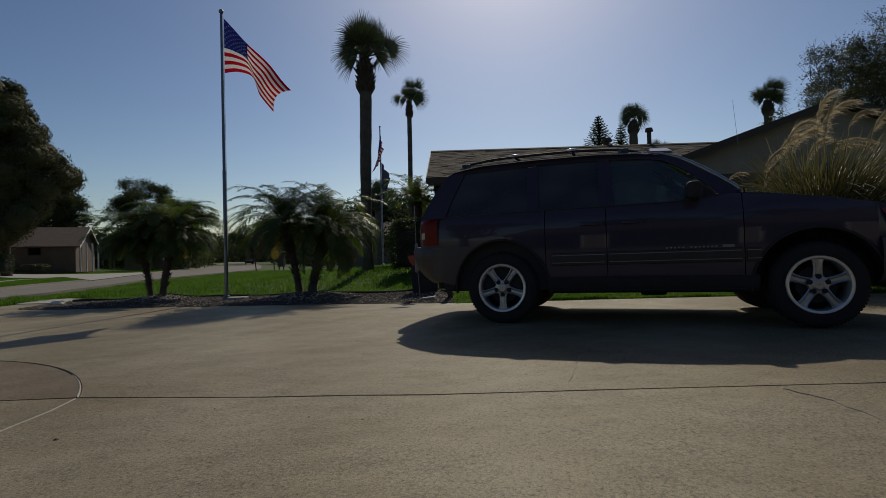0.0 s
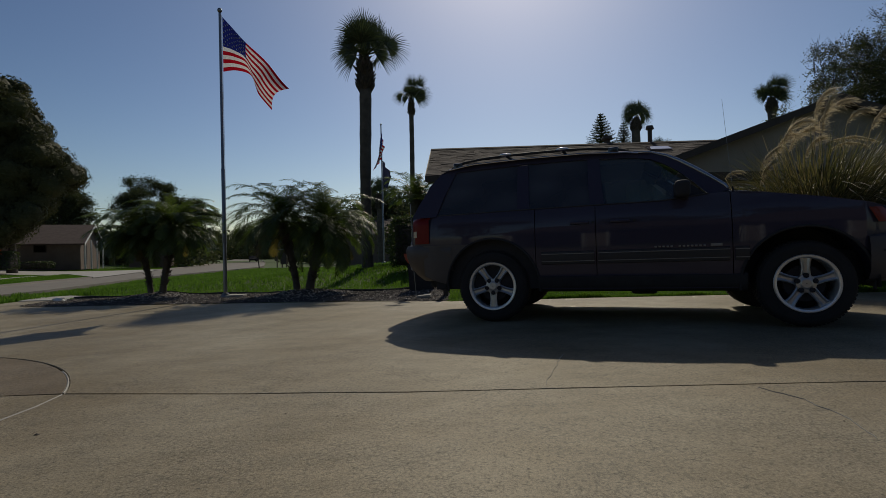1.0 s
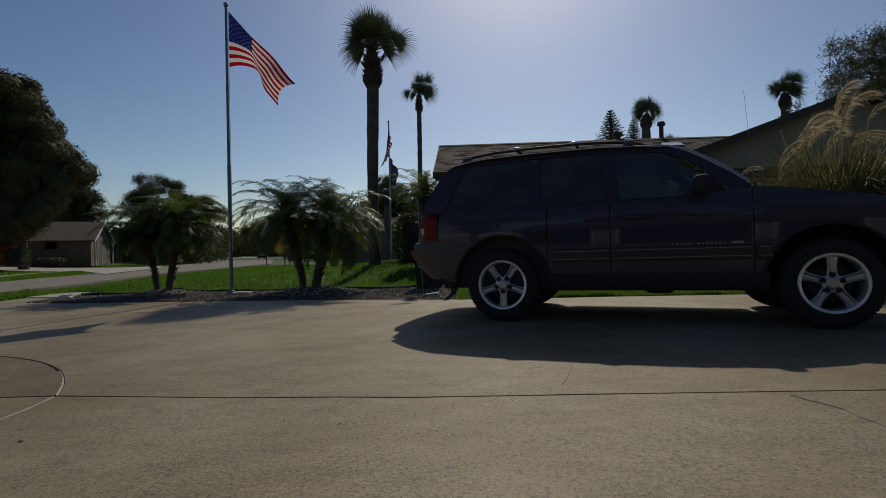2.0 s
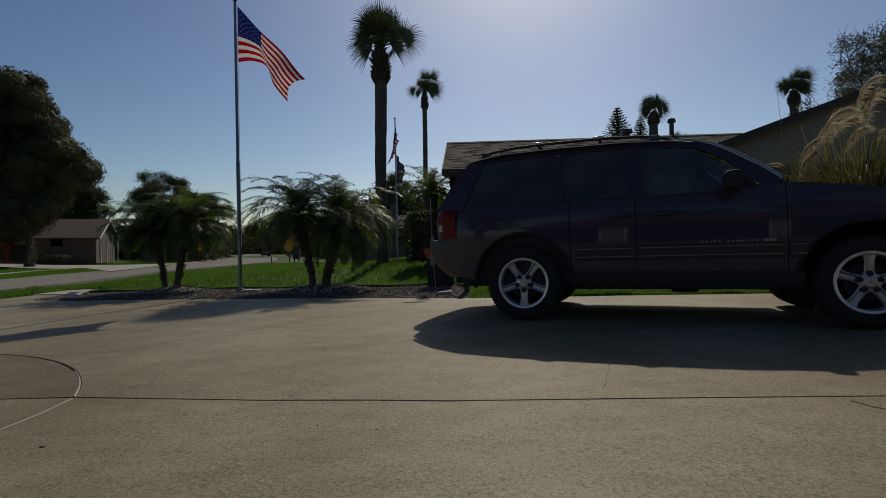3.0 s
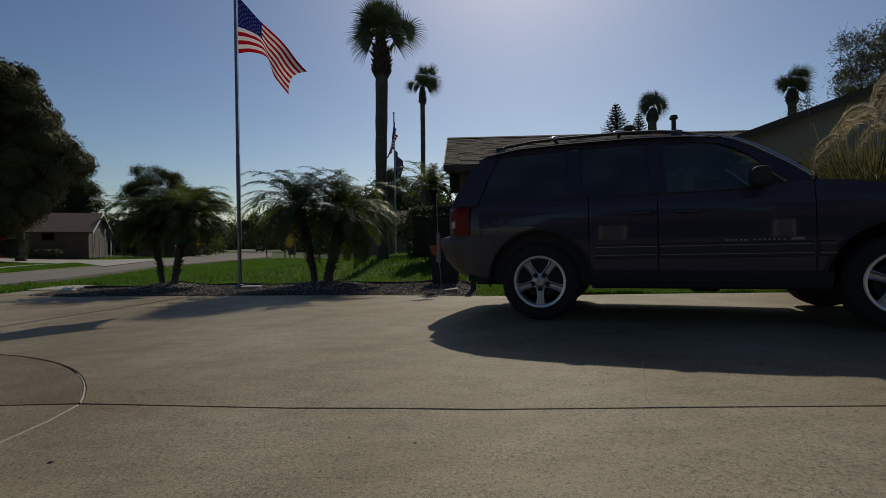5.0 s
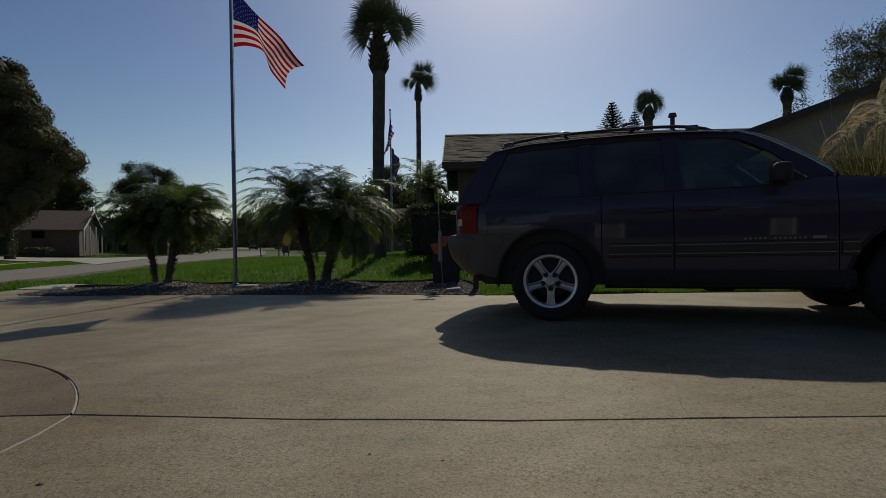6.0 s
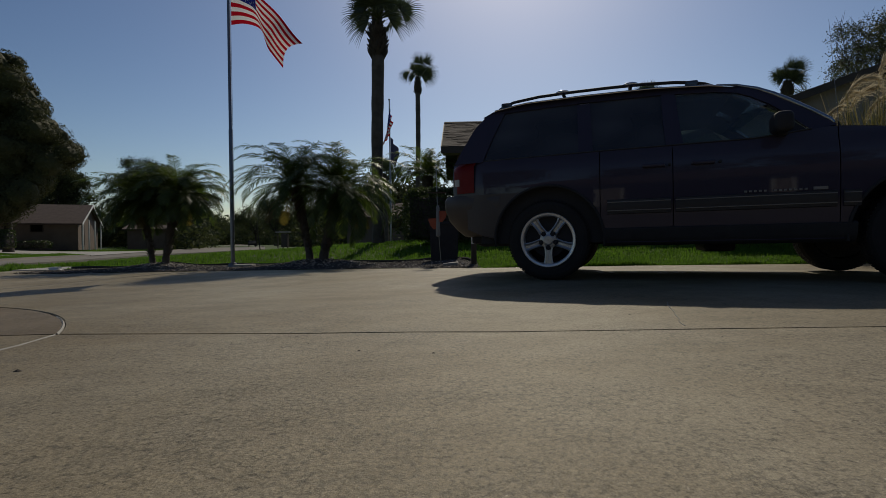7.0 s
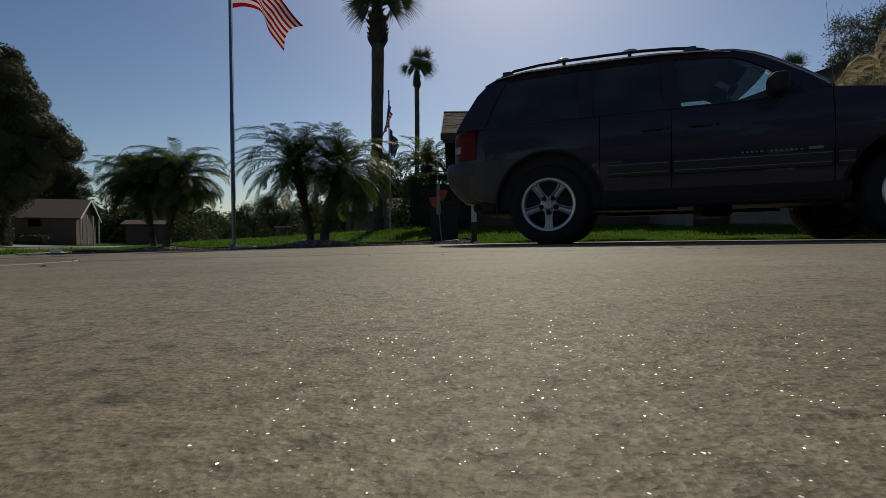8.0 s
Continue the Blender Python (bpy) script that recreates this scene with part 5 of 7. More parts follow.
def date_palm(foot, neck, length, fronds, label, seed, group="dwarf date palms", leaflet=0.20, r=0.068, per_side=34, wide=0.0075, dry=2, fall=74, lean=(0.0, 0.0)):
    rng = random.Random(seed)
    foot, neck = Vector(foot), Vector(neck)
    t = thing("date_palm", label, "palm tree", Matrix.Translation(foot), group=group)
    axis = neck - foot
    bm = bmesh.new()
    n = 14
    pts, rad = [], []
    for k in range(n + 1):
        u = k / n
        bow = Vector((axis.x * 0.25 * math.sin(math.pi * u), 0, 0))
        pts.append(axis * u - bow * 0.3)
        rad.append(r * (1.05 + 0.70 * smooth_step(0.35, 0.95, u)) * (1 + 0.09 * math.sin(k * 2.3)))
    pts[0] = pts[0] - Vector((0, 0, 0.12))
    tube(bm, pts, rad, 10)
    part("trunk", bm, BARK, t, "knobbly leaning trunk", True)
    V, F = [], []
    for k in range(190):
        u = rng.uniform(0.12, 1.0)
        a = rng.random() * 6.283
        p = axis * u + Vector((math.cos(a), math.sin(a), 0)) * r * (0.95 + 0.70 * smooth_step(0.35, 0.95, u))
        o = Vector((math.cos(a), math.sin(a), rng.uniform(0.5, 1.2))).normalized()
        ln = rng.uniform(0.5, 1.2) * (0.6 + 0.6 * u)
        strip(V, F, [p - o * 0.02, p + o * 0.05 * ln, p + o * 0.085 * ln], [0.018, 0.013, 0.005], Vector((-math.sin(a), math.cos(a), 0)))
        strip(V, F, [p - o * 0.02, p + o * 0.05 * ln, p + o * 0.085 * ln], [0.010, 0.008, 0.004], Vector((0, 0, 1)))
    part("stub_sheath", cards(V, F, "stub_sheath"), BARK, t, "short brown leaf stubs", kind="stuff")
    V, F = [], []
    for k in range(fronds):
        u = (k + 0.5) / fronds
        az = k * 2.39996 + rng.uniform(-0.25, 0.25)
        el = radians(76 - fall * u + rng.uniform(-9, 9))
        el += lean[1] * math.cos(az - lean[0])
        ln = length * rng.uniform(0.82, 1.1) * (0.8 + 0.2 * math.sin(math.pi * min(1, u + 0.2)))
        frond(V, F, axis + Vector((math.cos(az) * 0.03, math.sin(az) * 0.03, 0.05)), az, el, ln, rng, radians(rng.uniform(88, 148) * (1.0 - 0.32 * u)), leaflet, per_side, wide)
    part("crown", cards(V, F, "crown"), DATE_LEAF, t, "arching feathery fronds")
    if dry:
        V, F = [], []
        for k in range(dry):
            frond(V, F, axis.copy(), rng.uniform(0, 6.28), radians(-25), length * 0.7, rng, radians(50), leaflet * 0.9, per_side, wide)
        part("dry_fronds", cards(V, F, "dry_fronds"), DRY_LEAF, t, "yellowed hanging fronds")
    return t


def leaf_cloud(centres, per, spread, size, rng, squash=0.8, V=None, F=None):
    """Many small folded leaves scattered about the clump centres."""
    V = [] if V is None else V
    F = [] if F is None else F
    for c in centres:
        for _ in range(per):
            q = Vector((rng.gauss(0, 1), rng.gauss(0, 1), rng.gauss(0, squash))) * spread * 0.55
            p = c + q
            a, b = rng.random() * 6.283, rng.uniform(-0.9, 0.9)
            d = Vector((math.cos(a) * math.cos(b), math.sin(a) * math.cos(b), math.sin(b)))
            s = d.cross(Vector((rng.uniform(-1, 1), rng.uniform(-1, 1), rng.uniform(-1, 1))))
            s = s.normalized() if s.length > 0.01 else Vector((0, 0, 1))
            ln = size * rng.uniform(0.6, 1.25)
            k = len(V)
            V += [p - d * ln * 0.5, p + s * ln * 0.24, p + d * ln * 0.5, p - s * ln * 0.24]
            F.append((k, k + 1, k + 2, k + 3))
    return V, F


def limbs(bm, base, direction, length, radius, depth, rng, tips, spread=0.6, up=0.15):
    """Forking branches; the ends are gathered in tips."""
    pts, rad = [base], [radius]
    d = direction.normalized()
    p = base.copy()
    for k in range(4):
        d = (d + Vector((rng.uniform(-1, 1), rng.uniform(-1, 1), rng.uniform(-0.4, 0.7))) * 0.14).normalized()
        p = p + d * length / 4
        pts.append(p.copy())
        rad.append(radius * (1 - 0.42 * (k + 1) / 4))
    tube(bm, pts, rad, 6 if depth > 1 else 4, False)
    if depth == 0:
        tips.append(p)
        return
    tips.append(pts[3])
    for k in range(rng.choice((2, 3, 3))):
        a = rng.random() * 6.283
        side = d.cross(Vector((math.cos(a), math.sin(a), 0.3)))
        nd = (d + side.normalized() * spread * rng.uniform(0.6, 1.2) + Vector((0, 0, up))).normalized()
        limbs(bm, p, nd, length * rng.uniform(0.62, 0.82), radius * 0.56, depth - 1, rng, tips, spread, up)


def billows(lobes, lump, per, size, rng, V, F, cores):
    """Cauliflower crowns: lumps over each lobe, each lump a shell of leaves that face outwards."""
    for centre, rad, count in lobes:
        for _ in range(count):
            d = Vector((rng.gauss(0, 1), rng.gauss(0, 1), rng.gauss(0, 1))).normalized()
            c = Vector(centre) + Vector((d.x * rad[0], d.y * rad[1], d.z * rad[2])) * rng.uniform(0.78, 1.0)
            b = lump * rng.uniform(0.6, 1.25)
            cores.append((c, b))
            for _ in range(per):
                o = Vector((rng.gauss(0, 1), rng.gauss(0, 1), rng.gauss(0, 1))).normalized()
                p = c + o * b * (1 + 0.16 * noise.noise(o * 2.2 + c)) * rng.uniform(0.80, 1.0)
                q = (o + Vector((rng.uniform(-1, 1), rng.uniform(-1, 1), rng.uniform(-1, 1))) * 0.6).normalized()
                a = q.cross(Vector((rng.uniform(-1, 1), rng.uniform(-1, 1), rng.uniform(-1, 1))))
                a = a.normalized() if a.length > 0.01 else Vector((1, 0, 0))
                e = q.cross(a)
                ln = size * rng.uniform(0.6, 1.3)
                k = len(V)
                V += [p - a * ln * 0.5, p + e * ln * 0.27, p + a * ln * 0.5, p - e * ln * 0.27]
                F.append((k, k + 1, k + 2, k + 3))


def leafy_tree(name, at, trunk_h, radius, length, depth, per, spread, size, leaf, label, seed, spread_angle=0.6, up=0.15, group="", extra=None, twig=0.0, lobes=None):
    rng = random.Random(seed)
    t = thing(name, label, "tree", Matrix.Translation(at), group=group)
    bm = bmesh.new()
    tips = []
    tube(bm, [(0, 0, -0.3), (0.02, 0, trunk_h * 0.25), (0, 0.03, trunk_h * 0.7), (0.03, 0, trunk_h)], [radius * 1.5, radius * 1.05, radius * 0.95, radius * 0.9], 12)
    for k in range(4):
        a = k * 1.57 + rng.uniform(-0.4, 0.4)
        limbs(bm, Vector((0.03, 0, trunk_h * rng.uniform(0.8, 1.0))), Vector((math.cos(a) * 0.8, math.sin(a) * 0.8, rng.uniform(0.5, 1.1))), length * rng.uniform(0.85, 1.15), radius * 0.6, depth, rng, tips, spread_angle, up)
    limbs(bm, Vector((0.03, 0, trunk_h)), Vector((0.1, 0, 1)), length * 1.1, radius * 0.7, depth, rng, tips, spread_angle, up)
    for p in tips if twig else ():
        for _ in range(3):
            d = Vector((rng.uniform(-1, 1), rng.uniform(-1, 1), rng.uniform(-0.1, 1.2))).normalized()
            q = p + d * twig * 0.5 + Vector((0, 0, 0.05))
            tube(bm, [p, q, q + (d + Vector((0, 0, 0.3))) * twig * rng.uniform(0.3, 0.7)], [0.010, 0.007, 0.004], 3, False)
    V, F = leaf_cloud(tips, per, spread, size, rng)
    if extra:
        for centre, rad, count in extra:
            cs = []
            for _ in range(count):
                d = Vector((rng.gauss(0, 1), rng.gauss(0, 1), rng.gauss(0, 1))).normalized()
                cs.append(Vector(centre) + Vector((d.x * rad[0], d.y * rad[1], d.z * rad[2])) * rng.uniform(0.75, 1.0))
            for c in cs:
                near = min(tips, key=lambda p: (p - c).length_squared)
                tube(bm, [near, near.lerp(c, 0.5) + Vector((0, 0, 0.08)), c, c + (c - near).normalized() * 0.3 + Vector((0, 0, 0.12))], [0.016, 0.012, 0.008, 0.004], 3, False)
            leaf_cloud(cs, per, spread, size, rng, 0.8, V, F)
    part("trunk", bm, WOOD_BARK, t, "forking bark-covered trunk and limbs", True)
    if lobes:
        cores = []
        billows(lobes, 1.15, 720, size, rng, V, F, cores)
        bm = bmesh.new()
        for centre, rad, _ in lobes:
            r = bmesh.ops.create_icosphere(bm, subdivisions=3, radius=1.0)["verts"]
            for v in r:
                q = v.co.copy() * (0.80 + 0.22 * noise.noise(v.co * 2.3 + Vector(centre)))
                v.co = Vector(centre) + Vector((q.x * rad[0], q.y * rad[1], q.z * rad[2]))
        for c, b in cores:
            for v in bmesh.ops.create_icosphere(bm, subdivisions=2, radius=0.70 * b)["verts"]:
                v.co = c + v.co * (1 + 0.16 * noise.noise(v.co.normalized() * 2.2 + c))
        part("inner_foliage", bm, leaf, t, "deep shaded inner foliage")
    part("crown", cards(V, F, "crown"), leaf, t, "dense dark leafy crown")
    return t


def hedge_block(name, x0, x1, y0, y1, z0, z1, label, leaf, per_m2, size, seed, category="hedge", round_off=0.25):
    """A clipped hedge: leaves over a dark rounded box that stands in for inner shade."""
    rng = random.Random(seed)
    t = thing(name, label, category, Matrix.Translation(((x0 + x1) / 2, (y0 + y1) / 2, z0)))
    hx, hy, h = (x1 - x0) / 2, (y1 - y0) / 2, z1 - z0
    # dark brown filler box: the hedge's inner shade as a solid colour
    bm = rounded(-hx * 0.84, hx * 0.84, -hy * 0.84, hy * 0.84, 0.12 * h, h * 0.86, min(hx, hy, h / 2) * round_off, 3)
    bmesh.ops.subdivide_edges(bm, edges=bm.edges[:], cuts=3, use_grid_fill=True)
    for v in bm.verts:
        v.co += v.co.normalized() * 0.05 * noise.noise(v.co * 5)
    part("inner_bush", bm, BROWN_TRIM, t, "dark solid core standing in for the shade between leaves")
    V, F = [], []
    area = 2 * (2 * hx * 2 * hy) + 4 * (hx + hy) * h
    for _ in range(int(area * per_m2)):
        f = rng.random()
        q = Vector((rng.uniform(-1, 1), rng.uniform(-1, 1), rng.uniform(-1, 1)))
        k = rng.choice((0, 1, 1, 2, 2))
        q[k] = math.copysign(1, q[k]) if k < 2 else 1
        # round the corners
        n4 = (abs(q.x) ** 6 + abs(q.y) ** 6 + abs(q.z) ** 6) ** (1 / 6)
        q /= n4
        p = Vector((q.x * hx, q.y * hy, h * 0.53 + q.z * h * 0.47))
        leaf_cloud([p + Vector((rng.gauss(0, 0.03), rng.gauss(0, 0.03), rng.gauss(0, 0.03)))], 1, 0.03, size, rng, 1.0, V, F)
    part("foliage", cards(V, F, "foliage"), leaf, t, "small clipped leaves")
    return t


def pampas(at, radius, height, blades, plumes, label, seed, dead=0):
    rng = random.Random(seed)
    t = thing("pampas_grass", label, "ornamental grass", Matrix.Translation(at))
    V, F = [], []
    for k in range(blades):
        a = rng.random() * 6.283
        r0 = radius * 0.35 * math.sqrt(rng.random())
        root = Vector((math.cos(a) * r0, math.sin(a) * r0, 0))
        az = a + rng.uniform(-0.6, 0.6)
        ln = height * rng.uniform(0.7, 1.2)
        e = radians(rng.uniform(70, 90))
        sag = radians(rng.uniform(20, 150))
        p = root
        pts = []
        for j in range(8):
            pts.append(p.copy())
            p = p + Vector((math.cos(az) * math.cos(e) + 0.05 * j * 0.5, math.sin(az) * math.cos(e), math.sin(e))) * ln / 7
            e -= sag / 7 * (0.3 + 0.2 * j)
        w = rng.uniform(0.004, 0.008)
        strip(V, F, pts, [w, w, w, w, w * 0.9, w * 0.7, w * 0.5, 0.001], Vector((-math.sin(az), math.cos(az), rng.uniform(-0.6, 0.6))).normalized())
    part("blades", cards(V, F, "blades"), PAMPAS_LEAF, t, "long arching green and straw blades")
    bm = bmesh.new()
    V, F = [], []
    for ax, az, bx, bz, cx, cz, y, thick in plumes:
        a, b, c = Vector((ax, y, az)), Vector((bx, y, bz)), Vector((cx, y - 0.05, cz))
        b = (a + c) * 0.5 + (b - (a + c) * 0.5) * 0.62
        foot = Vector((ax * 0.35, y * 0.5, 0))
        tube(bm, [foot, foot.lerp(a, 0.55) + Vector((-0.03, 0, 0.06)), a], [0.008, 0.007, 0.005], 5, False)
        n = int(20 + 44 * ((b - a).length + (c - b).length))
        for j in range(n):
            u = j / (n - 1)
            p = a * (1 - u) ** 2 + b * 2 * u * (1 - u) + c * u * u
            d = ((b - a) * (1 - u) + (c - b) * u).normalized()
            full = 1.25 * thick * (0.30 + 0.70 * math.sin(math.pi * min(1, 0.10 + 0.72 * u)))
            lock = Vector((rng.uniform(0.35, 1.0), rng.uniform(-0.3, 0.3), rng.uniform(-0.75, -0.1)))
            for _ in range(16):
                hair = full * rng.uniform(0.25, 1.15)
                o = Vector((rng.gauss(0, 1), rng.gauss(0, 1), rng.gauss(0, 1)))
                end = p + d * hair * rng.uniform(0.25, 0.75) + lock * hair * rng.uniform(0.0, 0.85) + o * hair * 0.13
                s = (end - p).cross(o)
                s = s.normalized() if s.length > 1e-5 else Vector((1, 0, 0))
                strip(V, F, [p, p.lerp(end, 0.5) + d * hair * 0.12, end], [0.0016, 0.0021, 0.0006], s)
    for k in range(dead):          # bare dead stems leaning outwards
        x0, y0 = rng.uniform(-0.25, 0.25), rng.uniform(-0.2, 0.2)
        tip = Vector((x0 - rng.uniform(0.25, 0.85), y0 + rng.uniform(-0.2, 0.2), rng.uniform(1.6, 2.5)))
        tube(bm, [(x0, y0, 0), Vector((x0, y0, 0)).lerp(tip, 0.5) + Vector((0.05, 0, 0.05)), tip], [0.009, 0.007, 0.004], 5, False)
    part("stems", bm, PLUME, t, "straw flower stems")
    part("plumes", cards(V, F, "plumes"), PLUME, t, "feathery tan plumes")
    return t


def conifer(at, height, r, label, seed):
    rng = random.Random(seed)
    t = thing("conifer", label, "tree", Matrix.Translation(at), group="pointed conifers")
    bm = bmesh.new()
    tube(bm, [(0, 0, 0), (0, 0, height * 0.5), (0, 0, height)], [0.14, 0.09, 0.015], 8)
    part("trunk", bm, WOOD_BARK, t)
    V, F = [], []
    tiers = 34
    for k in range(tiers):
        u = k / tiers
        z = height * (0.35 + 0.65 * u)
        for j in range(9):
            a = j * 0.698 + k * 0.5
            ln = r * (1 - u) ** 0.8 * rng.uniform(0.8, 1.1) + 0.05
            d = Vector((math.cos(a), math.sin(a), 0.28))
            side = Vector((-math.sin(a), math.cos(a), 0))
            p0, p1 = Vector((0, 0, z)), Vector((0, 0, z)) + d * ln
            for q in range(10):
                w = q / 10
                c = p0.lerp(p1, w)
                for s in (-1, 1):
                    e = c + side * s * ln * 0.2 * (1 - w * 0.5) + d * ln * 0.12 + Vector((0, 0, rng.uniform(-0.02, 0.05)))
                    strip(V, F, [c, e], [0.045, 0.012], d.normalized())
            strip(V, F, [p0, p1], [0.025, 0.01], Vector((0, 0, 1)))
    part("crown", cards(V, F, "crown"), OAK_LEAF, t, "stiff tiers of dark needles")
    return t


# ---------------------------------------------------------------- house behind the drive
def shingle_plane(parent, corner, along, up, n_courses, length):
    """Courses of shingles laid from eave to ridge; each tab is a little slab."""
    rng = random.Random(3)
    along, up = Vector(along).normalized(), Vector(up)
    step = up / n_courses
    nrm = along.cross(up).normalized()
    if nrm.z < 0:
        nrm = -nrm
    V, F = [], []
    for c in range(n_courses):
        s = -rng.random() * 0.3
        base = Vector(corner) + step * c
        while s < length:
            w = rng.choice((0.16, 0.22, 0.31, 0.31))
            a, b = max(0.0, s + 0.004), min(length, s + w - 0.004)
            s += w
            if b - a < 0.02:
                continue
            th = 0.008 + rng.choice((0.0, 0.003, 0.010)) + rng.uniform(0, 0.004)
            lo = base - step * 0.12 + nrm * th
            hi = base + step * 1.05 + nrm * 0.004
            k = len(V)
            V += [lo + along * a, lo + along * b, hi + along * b, hi + along * a, lo + along * a - nrm * (th + 0.002), lo + along * b - nrm * (th + 0.002)]
            F += [(k, k + 1, k + 2, k + 3), (k + 4, k + 5, k + 1, k), (k + 4, k, k + 3), (k + 1, k + 5, k + 2)]
    sh = part("shingles", cards(V, F, "shingles"), SHINGLE, parent, "brown-grey asphalt shingles", kind="stuff")
    return sh


def window_unit(parent, x0, x1, z0, z1, y):
    """A framed window in a wall that runs along x."""
    bm = bmesh.new()
    t = 0.06
    for a, b, c, d in ((x0, x1, z0, z0 + t), (x0, x1, z1 - t, z1), (x0, x0 + t, z0 + t, z1 - t), (x1 - t, x1, z0 + t, z1 - t), ((x0 + x1) / 2 - 0.02, (x0 + x1) / 2 + 0.02, z0 + t, z1 - t)):
        box(bm, a, b, y - 0.04, y + 0.05, c, d)
    w = part("window", bm, WHITE_TRIM, parent, "white framed window")
    bm = bmesh.new()
    box(bm, x0 + t, x1 - t, y + 0.005, y + 0.012, z0 + t, z1 - t)
    part("pane", bm, PANE, w)
    bm = bmesh.new()
    box(bm, x0 - 0.06, x1 + 0.06, y - 0.09, y + 0.02, z0 - 0.06, z0)
    part("sill", bm, WHITE_TRIM, w)
    return w


def wall_x(bm, x0, x1, y0, y1, z0, z1, holes=()):
    """A wall along x with rectangular openings (x0, x1, z0, z1)."""
    cuts = sorted(holes)
    at = x0
    for a, b, c, d in cuts:
        if a > at:
            box(bm, at, a, y0, y1, z0, z1)
        box(bm, a, b, y0, y1, z0, c)
        box(bm, a, b, y0, y1, d, z1)
        at = b
    if at < x1:
        box(bm, at, x1, y0, y1, z0, z1)


def build_house():
    h = thing("house", "single-storey grey stucco house with brown shingle roof and gable wing", "house")
    zf = 0.15
    ex, eave_y, eave_z, ridge_y, ridge_z, xr = -0.74, 13.3, 2.80, 16.6, 4.20, 16.5
    # main walls
    bm = bmesh.new()
    wall_x(bm, -0.35, 5.2, 13.75, 13.95, zf, 2.72, [(1.6, 3.2, 1.2, 2.45)])
    box(bm, -0.35, -0.15, 13.95, 19.3, zf, 2.72)
    box(bm, 15.9, 16.1, 13.95, 19.3, zf, 2.72)
    box(bm, -0.35, 16.1, 19.3, 19.5, zf, 2.72)
    part("wall", bm, BRICK_WALL, h, "brown block walls")
    bm = bmesh.new()          # gable triangles
    for x in (-0.35, 15.95):
        r = [bm.verts.new(p) for p in ((x, 13.75, 2.72), (x, 19.5, 2.72), (x, 16.6, 4.02), (x + 0.15, 13.75, 2.72), (x + 0.15, 19.5, 2.72), (x + 0.15, 16.6, 4.02))]
        for f in ((0, 1, 2), (3, 5, 4), (0, 2, 5, 3), (2, 1, 4, 5), (1, 0, 3, 4)):
            bm.faces.new([r[i] for i in f])
    part("gable", bm, STUCCO, h, "grey stucco gable ends")
    window_unit(h, 1.6, 3.2, 1.2, 2.45, 13.8)
    # roof deck
    bm = bmesh.new()
    for s in (-1, 1):
        y_e = ridge_y + s * (ridge_y - eave_y)
        loft(bm, [[(ex, ridge_y, ridge_z), (xr, ridge_y, ridge_z)], [(ex, y_e, eave_z), (xr, y_e, eave_z)], [(ex, y_e, eave_z - 0.05), (xr, y_e, eave_z - 0.05)], [(ex, ridge_y, ridge_z - 0.06), (xr, ridge_y, ridge_z - 0.06)]])
        for x in (ex, xr):
            bm.faces.new([bm.verts.new(p) for p in ((x, ridge_y, ridge_z), (x, y_e, eave_z), (x, y_e, eave_z - 0.05), (x, ridge_y, ridge_z - 0.06))])
    roof = part("roof", bm, DARK_ROOF, h, "low brown pitched roof")
    shingle_plane(roof, (ex, eave_y, eave_z), (1, 0, 0), (0, ridge_y - eave_y, ridge_z - eave_z), 25, 10.5)
    bm = bmesh.new()
    box(bm, ex, 5.2, eave_y - 0.03, eave_y, eave_z - 0.17, eave_z - 0.005)
    part("fascia", bm, BROWN_TRIM, h, "dark brown fascia board")
    bm = bmesh.new()
    box(bm, ex + 0.02, 5.2, eave_y, 13.78, eave_z - 0.15, eave_z - 0.13)
    part("soffit", bm, STUCCO, h)
    bm = bmesh.new()
    rows = [[(ex - 0.025, y, z + 0.01), (ex, y, z + 0.01), (ex, y, z - 0.16), (ex - 0.025, y, z - 0.16)] for y, z in ((eave_y, eave_z), (ridge_y, ridge_z), (2 * ridge_y - eave_y, eave_z))]
    loft(bm, rows, True)
    part("barge_board", bm, BROWN_TRIM, h, "dark brown barge board")
    bm = bmesh.new()
    rows = [[(x, ridge_y - 0.16, ridge_z - 0.035), (x, ridge_y - 0.02, ridge_z + 0.032), (x, ridge_y + 0.02, ridge_z + 0.032), (x, ridge_y + 0.16, ridge_z - 0.035)] for x in (ex - 0.01, 4, 9, 12)]
    loft(bm, rows)
    part("ridge_cap", bm, SHINGLE, roof)
    # front wing: a wide gable facing the drive
    wy, x_lo, z_lo, x_top, z_top = 11.5, 4.35, 2.51, 8.9, 4.10
    sl = (z_top - z_lo) / (x_top - x_lo)
    x_hi = 2 * x_top - x_lo
    bm = bmesh.new()
    r = [(x_lo + 0.4, 2.44), (x_hi - 0.4, 2.44), (x_hi - 0.4, z_lo + 0.4 * sl - 0.1), (x_top, z_top - 0.12), (x_lo + 0.4, z_lo + 0.4 * sl - 0.1)]
    a = [bm.verts.new((x, wy + 0.3, z)) for x, z in r]
    b = [bm.verts.new((x, wy + 0.5, z)) for x, z in r]
    bm.faces.new(a)
    bm.faces.new(b[::-1])
    for k in range(5):
        bm.faces.new((a[k], a[(k + 1) % 5], b[(k + 1) % 5], b[k]))
    part("gable", bm, STUCCO, h, "plain grey stucco front gable")
    bm = bmesh.new()
    wall_x(bm, x_lo + 0.4, x_hi - 0.4, wy + 1.2, wy + 1.4, zf, 2.44, [(5.4, 6.3, zf, 2.2), (7.2, 9.2, 1.0, 2.2)])
